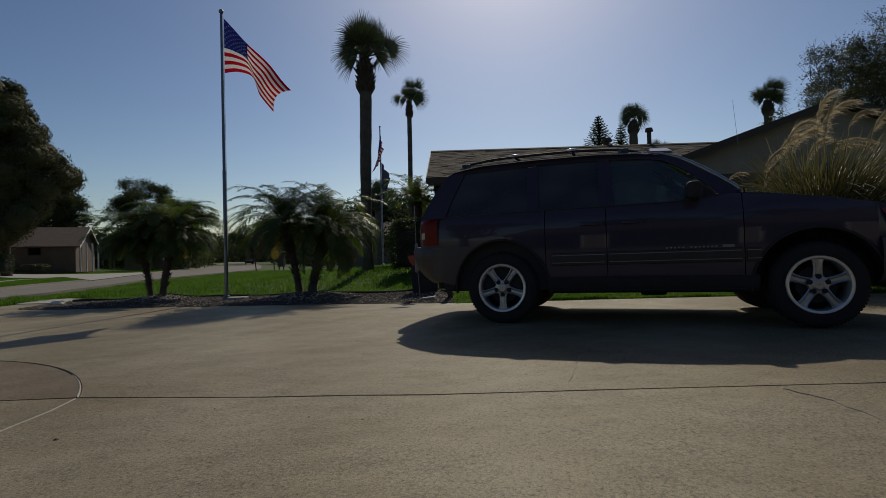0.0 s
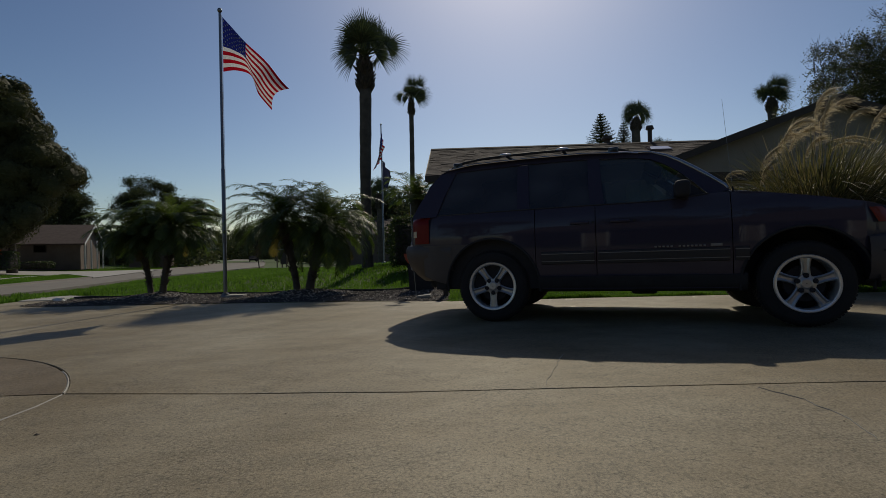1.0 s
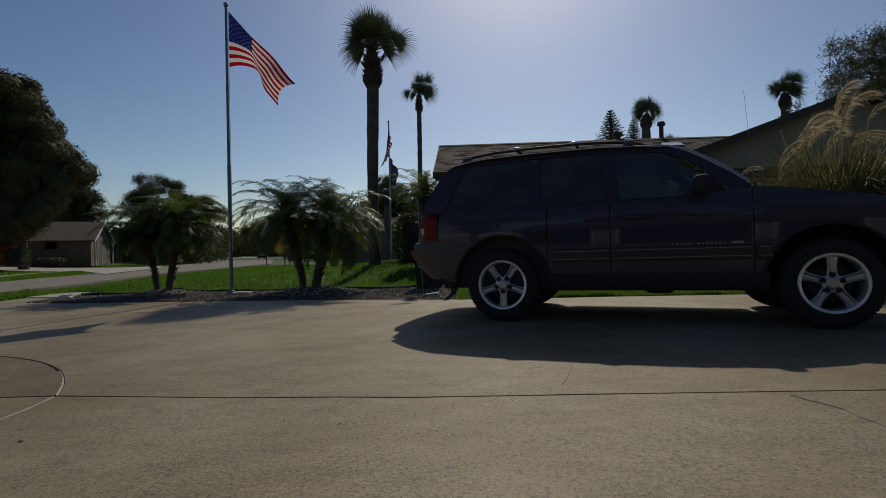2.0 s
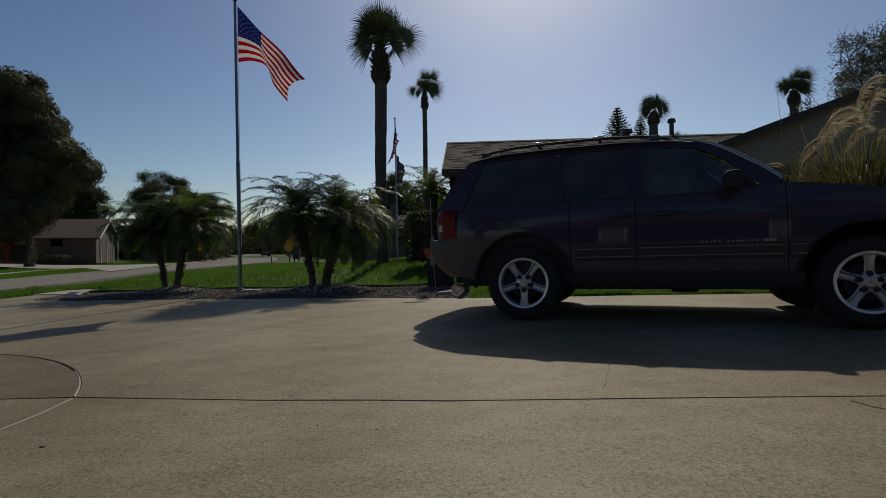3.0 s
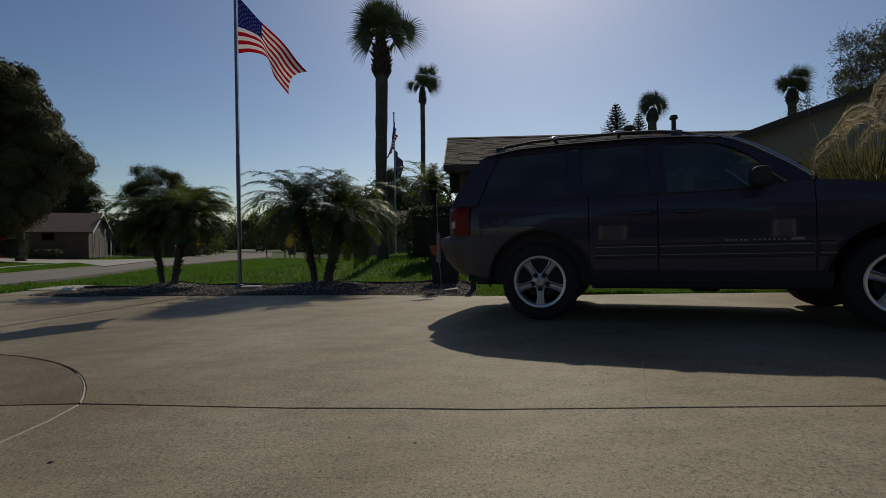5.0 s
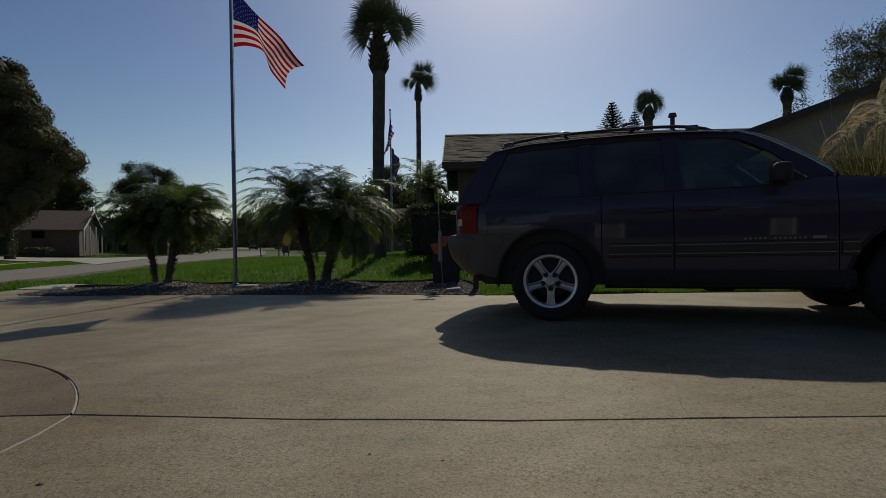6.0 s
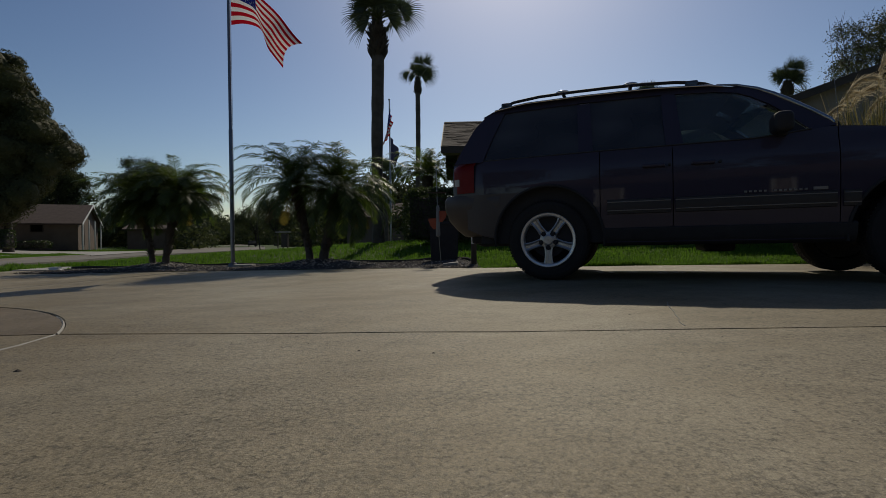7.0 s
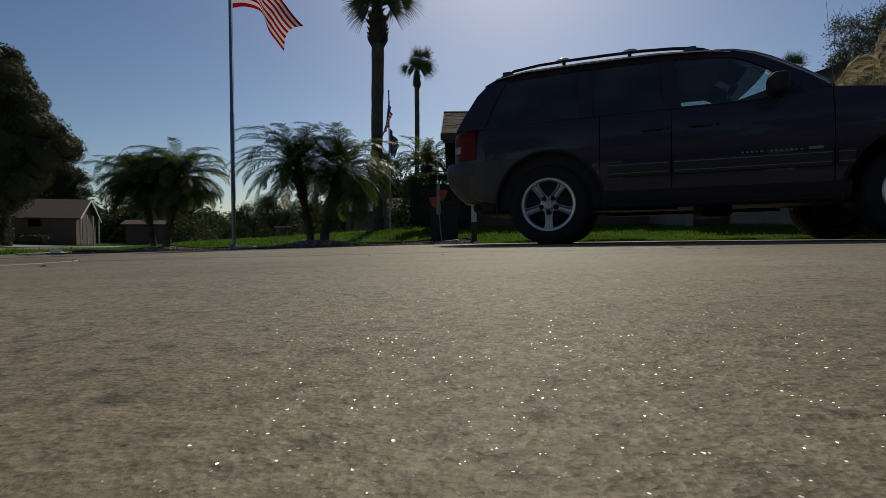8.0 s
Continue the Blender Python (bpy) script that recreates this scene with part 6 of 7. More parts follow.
    box(bm, x_lo + 0.4, x_lo + 0.6, wy + 1.4, 13.75, zf, 2.44)
    box(bm, x_hi - 0.6, x_hi - 0.4, wy + 1.4, 19.0, zf, 2.44)
    part("wall", bm, STUCCO, h, "shaded porch wall")
    bm = bmesh.new()
    box(bm, 5.4, 6.3, wy + 1.28, wy + 1.33, zf, 2.2)
    part("door", bm, BROWN_TRIM, h, "dark front door")
    window_unit(h, 7.2, 9.2, 1.0, 2.2, wy + 1.26)
    bm = bmesh.new()
    box(bm, x_lo + 0.3, x_hi - 0.3, wy + 0.26, wy + 0.52, 2.24, 2.44)
    part("beam", bm, BROWN_TRIM, h, "dark porch beam")
    for x in (x_lo + 0.45, 9.0, x_hi - 0.6):
        bm = bmesh.new()
        box(bm, x, x + 0.16, wy + 0.3, wy + 0.46, zf, 2.24)
        part("porch_post", bm, STUCCO, h)
    bm = bmesh.new()
    for xe in (x_lo, x_hi):
        loft(bm, [[(x_top, wy, z_top), (x_top, 17.5, z_top)], [(xe, wy, z_lo), (xe, 17.5, z_lo)], [(xe, wy, z_lo - 0.05), (xe, 17.5, z_lo - 0.05)], [(x_top, wy, z_top - 0.06), (x_top, 17.5, z_top - 0.06)]])
    wr = part("roof", bm, DARK_ROOF, h, "brown wing roof")
    bm = bmesh.new()
    loft(bm, [[(x, wy - 0.03, z + 0.02), (x, wy, z + 0.02), (x, wy, z - 0.15), (x, wy - 0.03, z - 0.15)] for x, z in ((x_lo - 0.05, z_lo - 0.02), (x_top, z_top), (x_hi + 0.05, z_lo - 0.02))], True)
    part("barge_board", bm, BROWN_TRIM, h, "dark brown barge board")
    # roof vents and skylight
    for x, y, zt, r in ((6.6, 16.75, 4.80, 0.07), (5.25, 17.0, 4.55, 0.10)):
        bm = bmesh.new()
        tube(bm, [(x, y, 3.9), (x, y, zt - 0.12)], r, 12)
        tube(bm, [(x, y, zt - 0.12), (x, y, zt - 0.09), (x, y, zt)], [r * 1.8, r * 1.9, r * 1.5], 12)
        part("roof_vent", bm, BROWN_TRIM, h, "capped metal flue")
    bm = bmesh.new()
    nrm = Vector((0, -0.39, 0.92))
    c = Vector((6.42, 15.6, 3.797))
    m = Matrix.Translation(c) @ Matrix.Rotation(math.atan2(1.4, 3.3), 4, "X")
    box(bm, -0.34, 0.34, -0.20, 0.20, 0.0, 0.04, m)
    part("skylight", bm, CLEAR_LENS, h, "pale domed skylight")
    return h


def far_house(at, turn, long, deep, wall_h, rise, wall_mat, label, trim=WHITE_TRIM, windows=((0.2, 0.35),), porch=False):
    h = thing("house", label, "house", Matrix.Translation(at) @ Matrix.Rotation(radians(turn), 4, "Z"), group="houses across the street")
    bm = bmesh.new()
    box(bm, 0, long, 0, deep, -0.5, wall_h)
    for x in (0.0, long - 0.15):
        r = [bm.verts.new(p) for p in ((x, 0, wall_h), (x, deep, wall_h), (x, deep / 2, wall_h + rise - 0.1), (x + 0.15, 0, wall_h), (x + 0.15, deep, wall_h), (x + 0.15, deep / 2, wall_h + rise - 0.1))]
        for f in ((0, 1, 2), (3, 5, 4), (0, 2, 5, 3), (2, 1, 4, 5)):
            bm.faces.new([r[i] for i in f])
    part("wall", bm, wall_mat, h)
    bm = bmesh.new()
    o = 0.45
    k = rise / (deep / 2)
    for s in (0, 1):
        ye = -o if s == 0 else deep + o
        loft(bm, [[(-o, deep / 2, wall_h + rise), (long + o, deep / 2, wall_h + rise)], [(-o, ye, wall_h - o * k), (long + o, ye, wall_h - o * k)], [(-o, ye, wall_h - o * k - 0.14), (long + o, ye, wall_h - o * k - 0.14)]])
    part("roof", bm, DARK_ROOF, h, "brown shingle roof")
    bm = bmesh.new()
    loft(bm, [[(x, y, z) for x, z in ((long + o, zz + 0.02), (long + o + 0.04, zz + 0.02), (long + o + 0.04, zz - 0.2), (long + o, zz - 0.2))] for y, zz in ((-o, wall_h - o * k), (deep / 2, wall_h + rise), (deep + o, wall_h - o * k))], True)
    part("barge_board", bm, trim, h, "white barge board")
    if porch:
        for yy in (0.1, 2.4, 4.8, deep - 0.2):
            pb = bmesh.new()
            box(pb, long + 0.28, long + 0.40, yy, yy + 0.12, -0.5, wall_h + (0.2 if 1 < yy < 6 else 0.0))
            part("porch_post", pb, trim, h, "pale porch post")
        pb = bmesh.new()
        box(pb, long, long + 0.03, 1.2, 2.2, 0.0, 2.0)
        part("door", pb, BROWN_TRIM, h, "dark side door")
    for a, b in windows:
        w = bmesh.new()
        box(w, a * long, b * long, -0.05, 0.02, 1.2, 2.0)
        win = part("window", w, BROWN_TRIM, h)
        w = bmesh.new()
        box(w, a * long + 0.08, b * long - 0.08, -0.065, -0.05, 1.28, 1.92)
        part("pane", w, PANE, win)
        w = bmesh.new()
        box(w, a * long - 0.1, b * long + 0.1, -0.5, 0.0, 2.0, 2.06, Matrix.Translation((0, 0, 0)))
        part("awning", w, wall_mat, win)
    return h


# ---------------------------------------------------------------- flags
def star(V, F, c, u, v, r):
    b = len(V)
    V.append(c)
    for k in range(10):
        a = math.pi / 2 + k * math.pi / 5
        q = r if k % 2 == 0 else r * 0.42
        V.append(c + u * q * math.cos(a) + v * q * math.sin(a))
    for k in range(10):
        F.append((b, b + 1 + k, b + 1 + (k + 1) % 10))


def striped_flag(parent, shape, hoist, label):
    """Cloth of thirteen stripes with a starred canton, hung by shape(u, v)."""
    nu, nv = 52, 39
    V, F, M = [], [], []
    for j in range(nv + 1):
        for i in range(nu + 1):
            V.append(shape(i / nu, j / nv))
    for j in range(nv):
        for i in range(nu):
            a = j * (nu + 1) + i
            F.append((a, a + 1, a + nu + 2, a + nu + 1))
            stripe = j // 3
            M.append(2 if i < nu * 0.4 and stripe < 7 else stripe % 2)
    me = cards(V, F, "flag")
    for mt in (RED_CLOTH, WHITE_CLOTH, BLUE_CLOTH):
        me.materials.append(mt)
    me.polygons.foreach_set("material_index", M)
    me.shade_smooth()
    fl = part("flag", me, RED_CLOTH, parent, label)
    V, F = [], []
    for row in range(9):
        for col in range(6 if row % 2 == 0 else 5):
            u = (0.4 / 12) * (1 + 2 * col + (row % 2))
            v = (7 / 13 / 10) * (1 + row)
            c, du, dv = shape(u, v), shape(u + 0.01, v) - shape(u, v), shape(u, v + 0.01) - shape(u, v)
            n = du.cross(dv).normalized()
            for s in (-1, 1):
                star(V, F, c + n * 0.004 * s, du.normalized(), -dv.normalized(), hoist * 0.022)
    part("stars", cards(V, F, "stars"), WHITE_CLOTH, fl, "white stars", kind="stuff")
    return fl


def flagpole(at, height, r, label):
    p = thing("flagpole", label, "flagpole", Matrix.Translation(at), group="flagpoles")
    bm = bmesh.new()
    tube(bm, [(0, 0, -0.1), (0, 0, height * 0.45), (0, 0, height * 0.452), (0, 0, height)], [r, r * 0.92, r * 0.8, r * 0.66], 14)
    part("pole", bm, POLE, p, "dull aluminium pole", True)
    bm = bmesh.new()
    bmesh.ops.create_uvsphere(bm, u_segments=14, v_segments=10, radius=r * 1.25, matrix=Matrix.Translation((0, 0, height + r * 1.5)))
    tube(bm, [(0, 0, height), (0, 0, height + r * 0.6)], [r * 0.75, r * 0.5], 10)
    part("finial", bm, POLE, p, "round finial", True)
    bm = bmesh.new()
    lathe(bm, [(r * 0.9, 0.09), (r * 1.7, 0.08), (r * 2.4, 0.03), (r * 2.6, 0.0)], 16, Matrix.Rotation(radians(90), 4, "X"))
    part("collar", bm, POLE, p, smooth=True)
    bm = bmesh.new()
    tube(bm, [(r * 1.3, -0.01, 0.9), (r * 1.25, -0.01, height * 0.5), (r * 1.1, -0.01, height - 0.05)], 0.004, 5)
    part("halyard", bm, WHITE_TRIM, p, "thin pale halyard")
    part("cleat", rounded(-0.012, 0.012, -r * 1.6, -r * 0.9, 1.1, 1.24, 0.005), POLE, p)
    return p


build_house()
far_house((-44.6, 43.2, 0.52), 25, 8.6, 7.5, 2.25, 1.85, BRICK_WALL, "low tan block house with a brown roof across the street", windows=((0.57, 0.69),), porch=True)

far_house((-38.6, 56.5, 0.5), 22, 4.0, 4.5, 1.9, 0.5, BRICK_WALL, "low tan garage beside the far house", windows=())
far_house((-9.5, 41.0, 0.3), 2, 10.0, 8.0, 2.35, 1.3, BRICK_WALL, "low grey house beyond the lawn", windows=((0.35, 0.45), (0.6, 0.72)))
far_house((-36.0, 128.0, 0.2), 6, 14.0, 8.0, 2.3, 1.5, STUCCO, "low distant house at the end of the street", windows=((0.2, 0.3), (0.6, 0.7)))
POLE_AT = (-4.63, 9.82, land(-4.63, 9.82))
pole_1 = flagpole(POLE_AT, 5.78, 0.038, "tall aluminium flagpole standing in the mulch bed")


FLY_TOP = [(0.0, 0.05, 0.0, 0.0), (0.25, 0.38, -0.06, -0.38), (0.5, 0.76, -0.20, -0.78), (0.75, 1.14, -0.24, -1.18), (1.0, 1.47, -0.18, -1.60)]
FLY_LOW = [(0.0, 0.05, 0.0, -1.12), (0.18, 0.30, 0.02, -1.10), (0.36, 0.55, 0.10, -1.16), (0.5, 0.62, 0.22, -1.36), (0.75, 0.76, 0.10, -1.64), (1.0, 0.96, 0.20, -1.86)]


def eased(rows, u):
    """A point on a smooth line through rows of (u, x, y, z)."""
    for k in range(len(rows) - 1):
        if u <= rows[k + 1][0] or k == len(rows) - 2:
            a, b = rows[k], rows[k + 1]
            p0, p3 = rows[max(k - 1, 0)], rows[min(k + 2, len(rows) - 1)]
            t = (u - a[0]) / (b[0] - a[0])
            out = []
            for c in (1, 2, 3):
                m0, m1 = (b[c] - p0[c]) / 2, (p3[c] - a[c]) / 2
                out.append((2 * t ** 3 - 3 * t * t + 1) * a[c] + (t ** 3 - 2 * t * t + t) * m0 + (-2 * t ** 3 + 3 * t * t) * b[c] + (t ** 3 - t * t) * m1)
            return Vector(out)


def flag_shape(u, v):
    p = eased(FLY_TOP, u).lerp(eased(FLY_LOW, u), v)
    p.y += 0.06 * math.sin(u * 11 + v * 3.0) * u - 0.30 * u * math.sin(math.pi * v)
    p.x += 0.025 * math.sin(u * 13 - v * 2) * u
    return p + Vector((0, 0, 5.70))


striped_flag(pole_1, flag_shape, 1.12, "sunlit red, white and blue striped flag with stars")
pole_2 = flagpole((-3.23, 21.7, land(-3.23, 21.7)), 6.1, 0.036, "flagpole with two limp flags behind the lawn")


def flag_2_shape(u, v):
    return Vector((-0.02 + 0.24 * u * (1 - v) - 0.26 * v * u + 0.05 * math.sin(u * 17 + v), -0.52 * u + 0.10 * math.sin(u * 12 + v * 2) * u, 5.80 - 1.15 * v * (1 - 0.25 * u) - 0.90 * u))


striped_flag(pole_2, flag_2_shape, 1.1, "limp striped flag")
V, F = [], []
for j in range(13):
    for i in range(17):
        u, v = i / 16, j / 12
        V.append(Vector((0.03 + 0.46 * u - 0.20 * v * u + 0.05 * math.sin(u * 12), -0.25 * u + 0.12 * math.sin(u * 10 + v * 2) * u, 4.55 - 1.05 * v * (1 - 0.45 * u) - 0.75 * u)))
for j in range(12):
    for i in range(16):
        a = j * 17 + i
        F.append((a, a + 1, a + 18, a + 17))
part("second_flag", cards(V, F, "second_flag"), DARK_CLOTH, pole_2, "dark blue hanging flag")

# ---------------------------------------------------------------- palms and trees
cabbage_palm(-2.60, 14.4, land(-2.60, 14.4), 6.36, 0.142, 0.172, 1.50, 19, "tall cabbage palm with a thick trunk on the lawn", 27, (0.06, 0), 1.0, 0.04)
cabbage_palm(-2.90, 32.0, land(-2.9, 32.0) - 0.05, 10.60, 0.15, 0.15, 1.5, 13, "slender tall cabbage palm beyond the lawn", 22, (0.1, 0), 0.8, 0.18, 0, 1)
cabbage_palm(10.9, 30.0, land(10.9, 30.0) - 0.05, 8.35, 0.22, 0.24, 1.4, 13, "cabbage palm behind the house roof", 23, (0, 0), 1.0, 0.1, 22)
cabbage_palm(20.0, 31.7, land(20.0, 31.7) - 0.05, 9.75, 0.23, 0.24, 1.65, 13, "cabbage palm behind the house roof", 24, (0, 0), 1.2, 0.1, 22, 1)
cabbage_palm(13.3, 32.0, land(13.3, 32.0) - 0.05, 6.5, 0.2, 0.2, 1.3, 13, "low cabbage palm behind the house roof", 25, (0, 0), 1.0)
cabbage_palm(-4.7, 30.0, land(-4.7, 30.0) - 0.05, 4.2, 0.18, 0.18, 1.3, 13, "short cabbage palm beyond the lawn", 26, (0, 0), 1.0)

date_palm((-6.76, 10.75, bed_height(-6.76, 10.75)), (-7.0, 10.75, 1.24), 1.20, 84, "dwarf date palm with a dense rounded crown in the bed", 31, leaflet=0.22, per_side=38, wide=0.0080, r=0.056, fall=98)
date_palm((-6.50, 10.75, bed_height(-6.5, 10.75)), (-6.15, 10.65, 1.36), 1.28, 88, "dwarf date palm with a dense rounded crown in the bed", 32, leaflet=0.22, per_side=38, wide=0.0080, r=0.066, fall=98)
date_palm((-3.02, 9.42, bed_height(-3.02, 9.42)), (-3.28, 9.42, 1.36), 1.42, 56, "dwarf date palm with arching feathery fronds in the bed", 33, leaflet=0.22, per_side=38, wide=0.0078, r=0.060, fall=84)
date_palm((-2.79, 9.42, bed_height(-2.79, 9.42)), (-2.45, 9.40, 1.26), 1.40, 80, "dwarf date palm with low hanging fronds in the bed", 34, leaflet=0.22, per_side=38, wide=0.0078, r=0.076, fall=108, lean=(0.0, -0.22))
date_palm((-1.45, 18.0, land(-1.45, 18)), (-1.40, 18.0, 2.68), 1.65, 46, "feathery date palm beside the house", 35, group="date palms", leaflet=0.30, r=0.12, per_side=34, wide=0.012, fall=66)

leafy_tree("oak_tree", (-36.0, 38.6, 0.1), 3.3, 0.27, 1.8, 1, 20, 0.4, 0.19, OAK_LEAF, "huge dense dark round-crowned oak by the street", 41, 0.55, 0.3,
           lobes=[((-4.4, -1.0, 14.4), (3.0, 3.0, 2.8), 30), ((-1.7, 0.5, 14.0), (1.9, 2.2, 2.4), 24), ((0.2, 0.8, 11.8), (1.7, 2.1, 1.8), 22), ((1.9, 1.0, 9.7), (1.5, 1.9, 1.5), 18), ((2.8, 1.2, 7.8), (1.2, 1.8, 1.3), 16), ((0.3, 0.0, 7.6), (2.4, 2.6, 2.0), 24),
                  ((-4.0, -1.2, 9.0), (4.2, 4.0, 4.2), 44), ((1.0, 0.0, 5.6), (1.6, 1.7, 1.0), 16), ((-2.6, -1.8, 5.0), (2.8, 2.4, 1.7), 26), ((-0.9, -2.0, 3.8), (1.9, 1.4, 0.8), 18), ((-2.6, -2.8, 2.9), (2.0, 1.4, 0.7), 18), ((0.5, -2.2, 3.3), (1.5, 1.2, 0.7), 14), ((1.6, -1.8, 4.2), (1.3, 1.2, 0.8), 12), ((-4.6, -3.4, 3.2), (2.6, 2.0, 1.1), 20)])
leafy_tree("tree", (23.6, 24.0, 0.4), 3.0, 0.24, 2.75, 4, 90, 0.34, 0.098, TREE_LEAF, "airy tree with thin twigs behind the house", 42, 0.6, 0.28, twig=0.5,
           extra=[((-4.4, 0, 8.0), (1.9, 1.8, 1.5), 130), ((-2.6, 0, 9.3), (2.0, 1.8, 1.5), 110), ((-2.2, 0, 7.4), (2.2, 1.8, 1.2), 120), ((-1.0, 0, 8.6), (2.4, 2.0, 1.8), 170), ((1.6, 0, 8.4), (2.4, 2.2, 2.0), 130), ((0.0, 0, 6.4), (4.0, 2.5, 1.2), 120), ((2.6, 0, 10.2), (2.0, 2.0, 1.6), 80)])
for k, (x, y, h, s) in enumerate(((-48.0, 75.0, 4.5, 3.0), (-56, 64.0, 4.0, 2.8), (-52, 62, 3.0, 2.3), (-49, 86, 3.5, 2.6))):
    leafy_tree("tree", (x, y, 0.4), h, 0.3, s, 3, 190, 0.8, 0.26, FAR_LEAF, "dark leafy tree behind the far houses", 50 + k, 0.6, 0.2, "far garden trees")
for k, (x, y, h, s) in enumerate(((-34, 110, 2.2, 2.4), (-28, 135, 2.2, 2.6), (-10, 70, 2.4, 2.4), (-15, 85, 2.4, 2.6), (-12, 58, 1.6, 1.9), (-4.5, 52, 1.8, 1.7), (-7.5, 48, 1.8, 1.6), (-60, 100, 3.0, 3.0), (-75, 90, 3.0, 3.0), (-66, 120, 3.0, 3.0), (-52, 125, 3.0, 3.0), (-42, 112, 3, 2.8))):
    leafy_tree("tree", (x, y, 0.3), h, 0.28, s, 2, 170, 1.4, 0.36, FAR_LEAF, "dark distant street tree", 60 + k, 0.7, 0.15, "distant street trees")

for k, (x, y, h) in enumerate(((-37.5, 60, 0.5), (-39.5, 64, 0.4), (-42.5, 68, 0.8), (-45, 74, 0.8), (-42, 70, 1.0), (-20, 84, 0.6), (-3.5, 60, 0.7), (-13, 66, 0.7), (-7, 74, 0.8), (-2.6, 33, 0.3))):
    leafy_tree("bush", (x, y, land(x, y)), h, 0.12, 0.9 + h * 0.5, 2, 60, 0.8, 0.3, FAR_LEAF, "dark rounded garden bush", 140 + k, 0.8, 0.1, "far garden bushes")


def tree_belt():
    """Far woods and garden shrubs that close the view along the horizon."""
    rng = random.Random(77)
    V, F = [], []
    for k in range(2600):
        a = rng.uniform(-62, 34)
        d = rng.uniform(105, 190)
        if -26.6 < a < -19.4:
            d += 120
        x, y = d * math.sin(radians(a)), d * math.cos(radians(a))
        h = 4.2 + 4.0 * (0.5 + noise.noise(Vector((a * 0.25, 0, 0)))) + rng.uniform(0, 1.6)
        leaf_cloud([Vector((x, y, rng.uniform(0.2, h)))], 34, 2.2, 1.15, rng, 0.7, V, F)
    for k in range(1500):          # the end of the street
        a, d = rng.uniform(-33.0, -17.0), rng.uniform(225, 300)
        leaf_cloud([Vector((d * math.sin(radians(a)), d * math.cos(radians(a)), rng.uniform(0.2, 12.0 + 2.5 * noise.noise(Vector((a, 3, 0))))))], 22, 2.4, 1.2, rng, 0.7, V, F)
    for k in range(1500):         # low shrubs between the far gardens
        a, d = rng.uniform(-62, 12), rng.uniform(96, 128)
        if -26.8 < a < -20.4:
            continue
        leaf_cloud([Vector((d * math.sin(radians(a)), d * math.cos(radians(a)), rng.uniform(0.2, 2.6)))], 16, 1.5, 0.7, rng, 0.7, V, F)
    for k in range(1900):
        a = rng.uniform(-60, 4)
        if -28 < a < -17.5:
            continue
        d = rng.uniform(66, 108) if a > -30 else rng.uniform(86, 112)
        x, y = d * math.sin(radians(a)), d * math.cos(radians(a))
        h = 1.6 + 2.2 * (0.5 + noise.noise(Vector((a * 0.4, 5, 0)))) + rng.uniform(0, 1.0)
        leaf_cloud([Vector((x, y, 0.4 + rng.uniform(0.1, h)))], 30, 1.5, 0.75, rng, 0.7, V, F)
    ob = part("far_woods", cards(V, F, "far_woods"), FAR_LEAF, kind="stuff")
    tagged(ob, "dark distant belt of trees along the horizon", "trees")


tree_belt()
conifer((9.4, 32.0, 0.4), 9.1, 2.2, "pointed dark conifer behind the roof", 71)
conifer((11.5, 34.0, 0.4), 9.0, 1.8, "pointed dark conifer behind the roof", 72)

hedge_block("hedge", -1.66, 0.1, 12.4, 13.2, 0.25, 1.62, "clipped dark hedge beside the house", HEDGE_LEAF, 1100, 0.065, 81)
hedge_block("hedge", -34.9, -33.6, 35.9, 36.8, 0.15, 1.62, "clipped grey-green hedge by the far drive", HEDGE_LEAF, 160, 0.16, 82)
hedge_block("flower_bush", -37.4, -34.9, 35.8, 36.8, 0.15, 1.85, "bush thick with orange flowers", FLOWER, 160, 0.16, 83, "bush")
hedge_block("flower_bed_shrubs", -40.8, -37.0, 43.4, 44.2, 0.15, 0.85, "low grey-green shrubs along the house wall", HEDGE_LEAF, 160, 0.14, 84, "shrub", 0.45)

# plumes: foot, bend and tip of each spine (x, z), its y, and the length of its hair
PL = [(-0.05, 2.43, -0.16, 3.10, 0.18, 3.06, 0.0, 0.20), (-0.02, 2.35, 0.00, 2.80, 0.10, 2.90, -0.1, 0.18), (0.10, 2.60, 0.22, 2.98, 0.52, 2.93, 0.1, 0.20), (0.36, 2.50, 0.44, 2.86, 0.66, 2.70, -0.1, 0.17),
      (-0.54, 2.25, -0.50, 2.68, -0.22, 2.60, 0.0, 0.24), (-0.36, 2.15, -0.28, 2.60, -0.05, 2.50, 0.15, 0.24), (-0.62, 2.05, -0.56, 2.42, -0.38, 2.40, 0.1, 0.20), (-0.96, 1.60, -0.96, 1.98, -0.80, 1.95, -0.1, 0.18), (-0.90, 1.85, -0.84, 2.16, -0.66, 2.18, 0.0, 0.20),
      (0.08, 2.20, 0.36, 2.52, 0.78, 2.26, 0.0, 0.14), (0.30, 2.15, 0.50, 2.48, 0.84, 2.20, 0.2, 0.14), (0.88, 2.45, 0.94, 2.85, 1.20, 2.80, 0.1, 0.20), (0.95, 1.95, 1.05, 2.40, 1.35, 2.32, 0.0, 0.20), (-0.10, 2.00, -0.02, 2.42, 0.14, 2.36, 0.2, 0.20), (-1.28, 1.78, -1.22, 1.92, -1.08, 1.88, 0.3, 0.12)]
pampas((5.75, 7.85, land(5.7, 7.85)), 1.2, 2.1, 4600, PL, "large pampas grass clump with tan plumes behind the car", 91, 18)
_r = random.Random(9)
PL2 = []
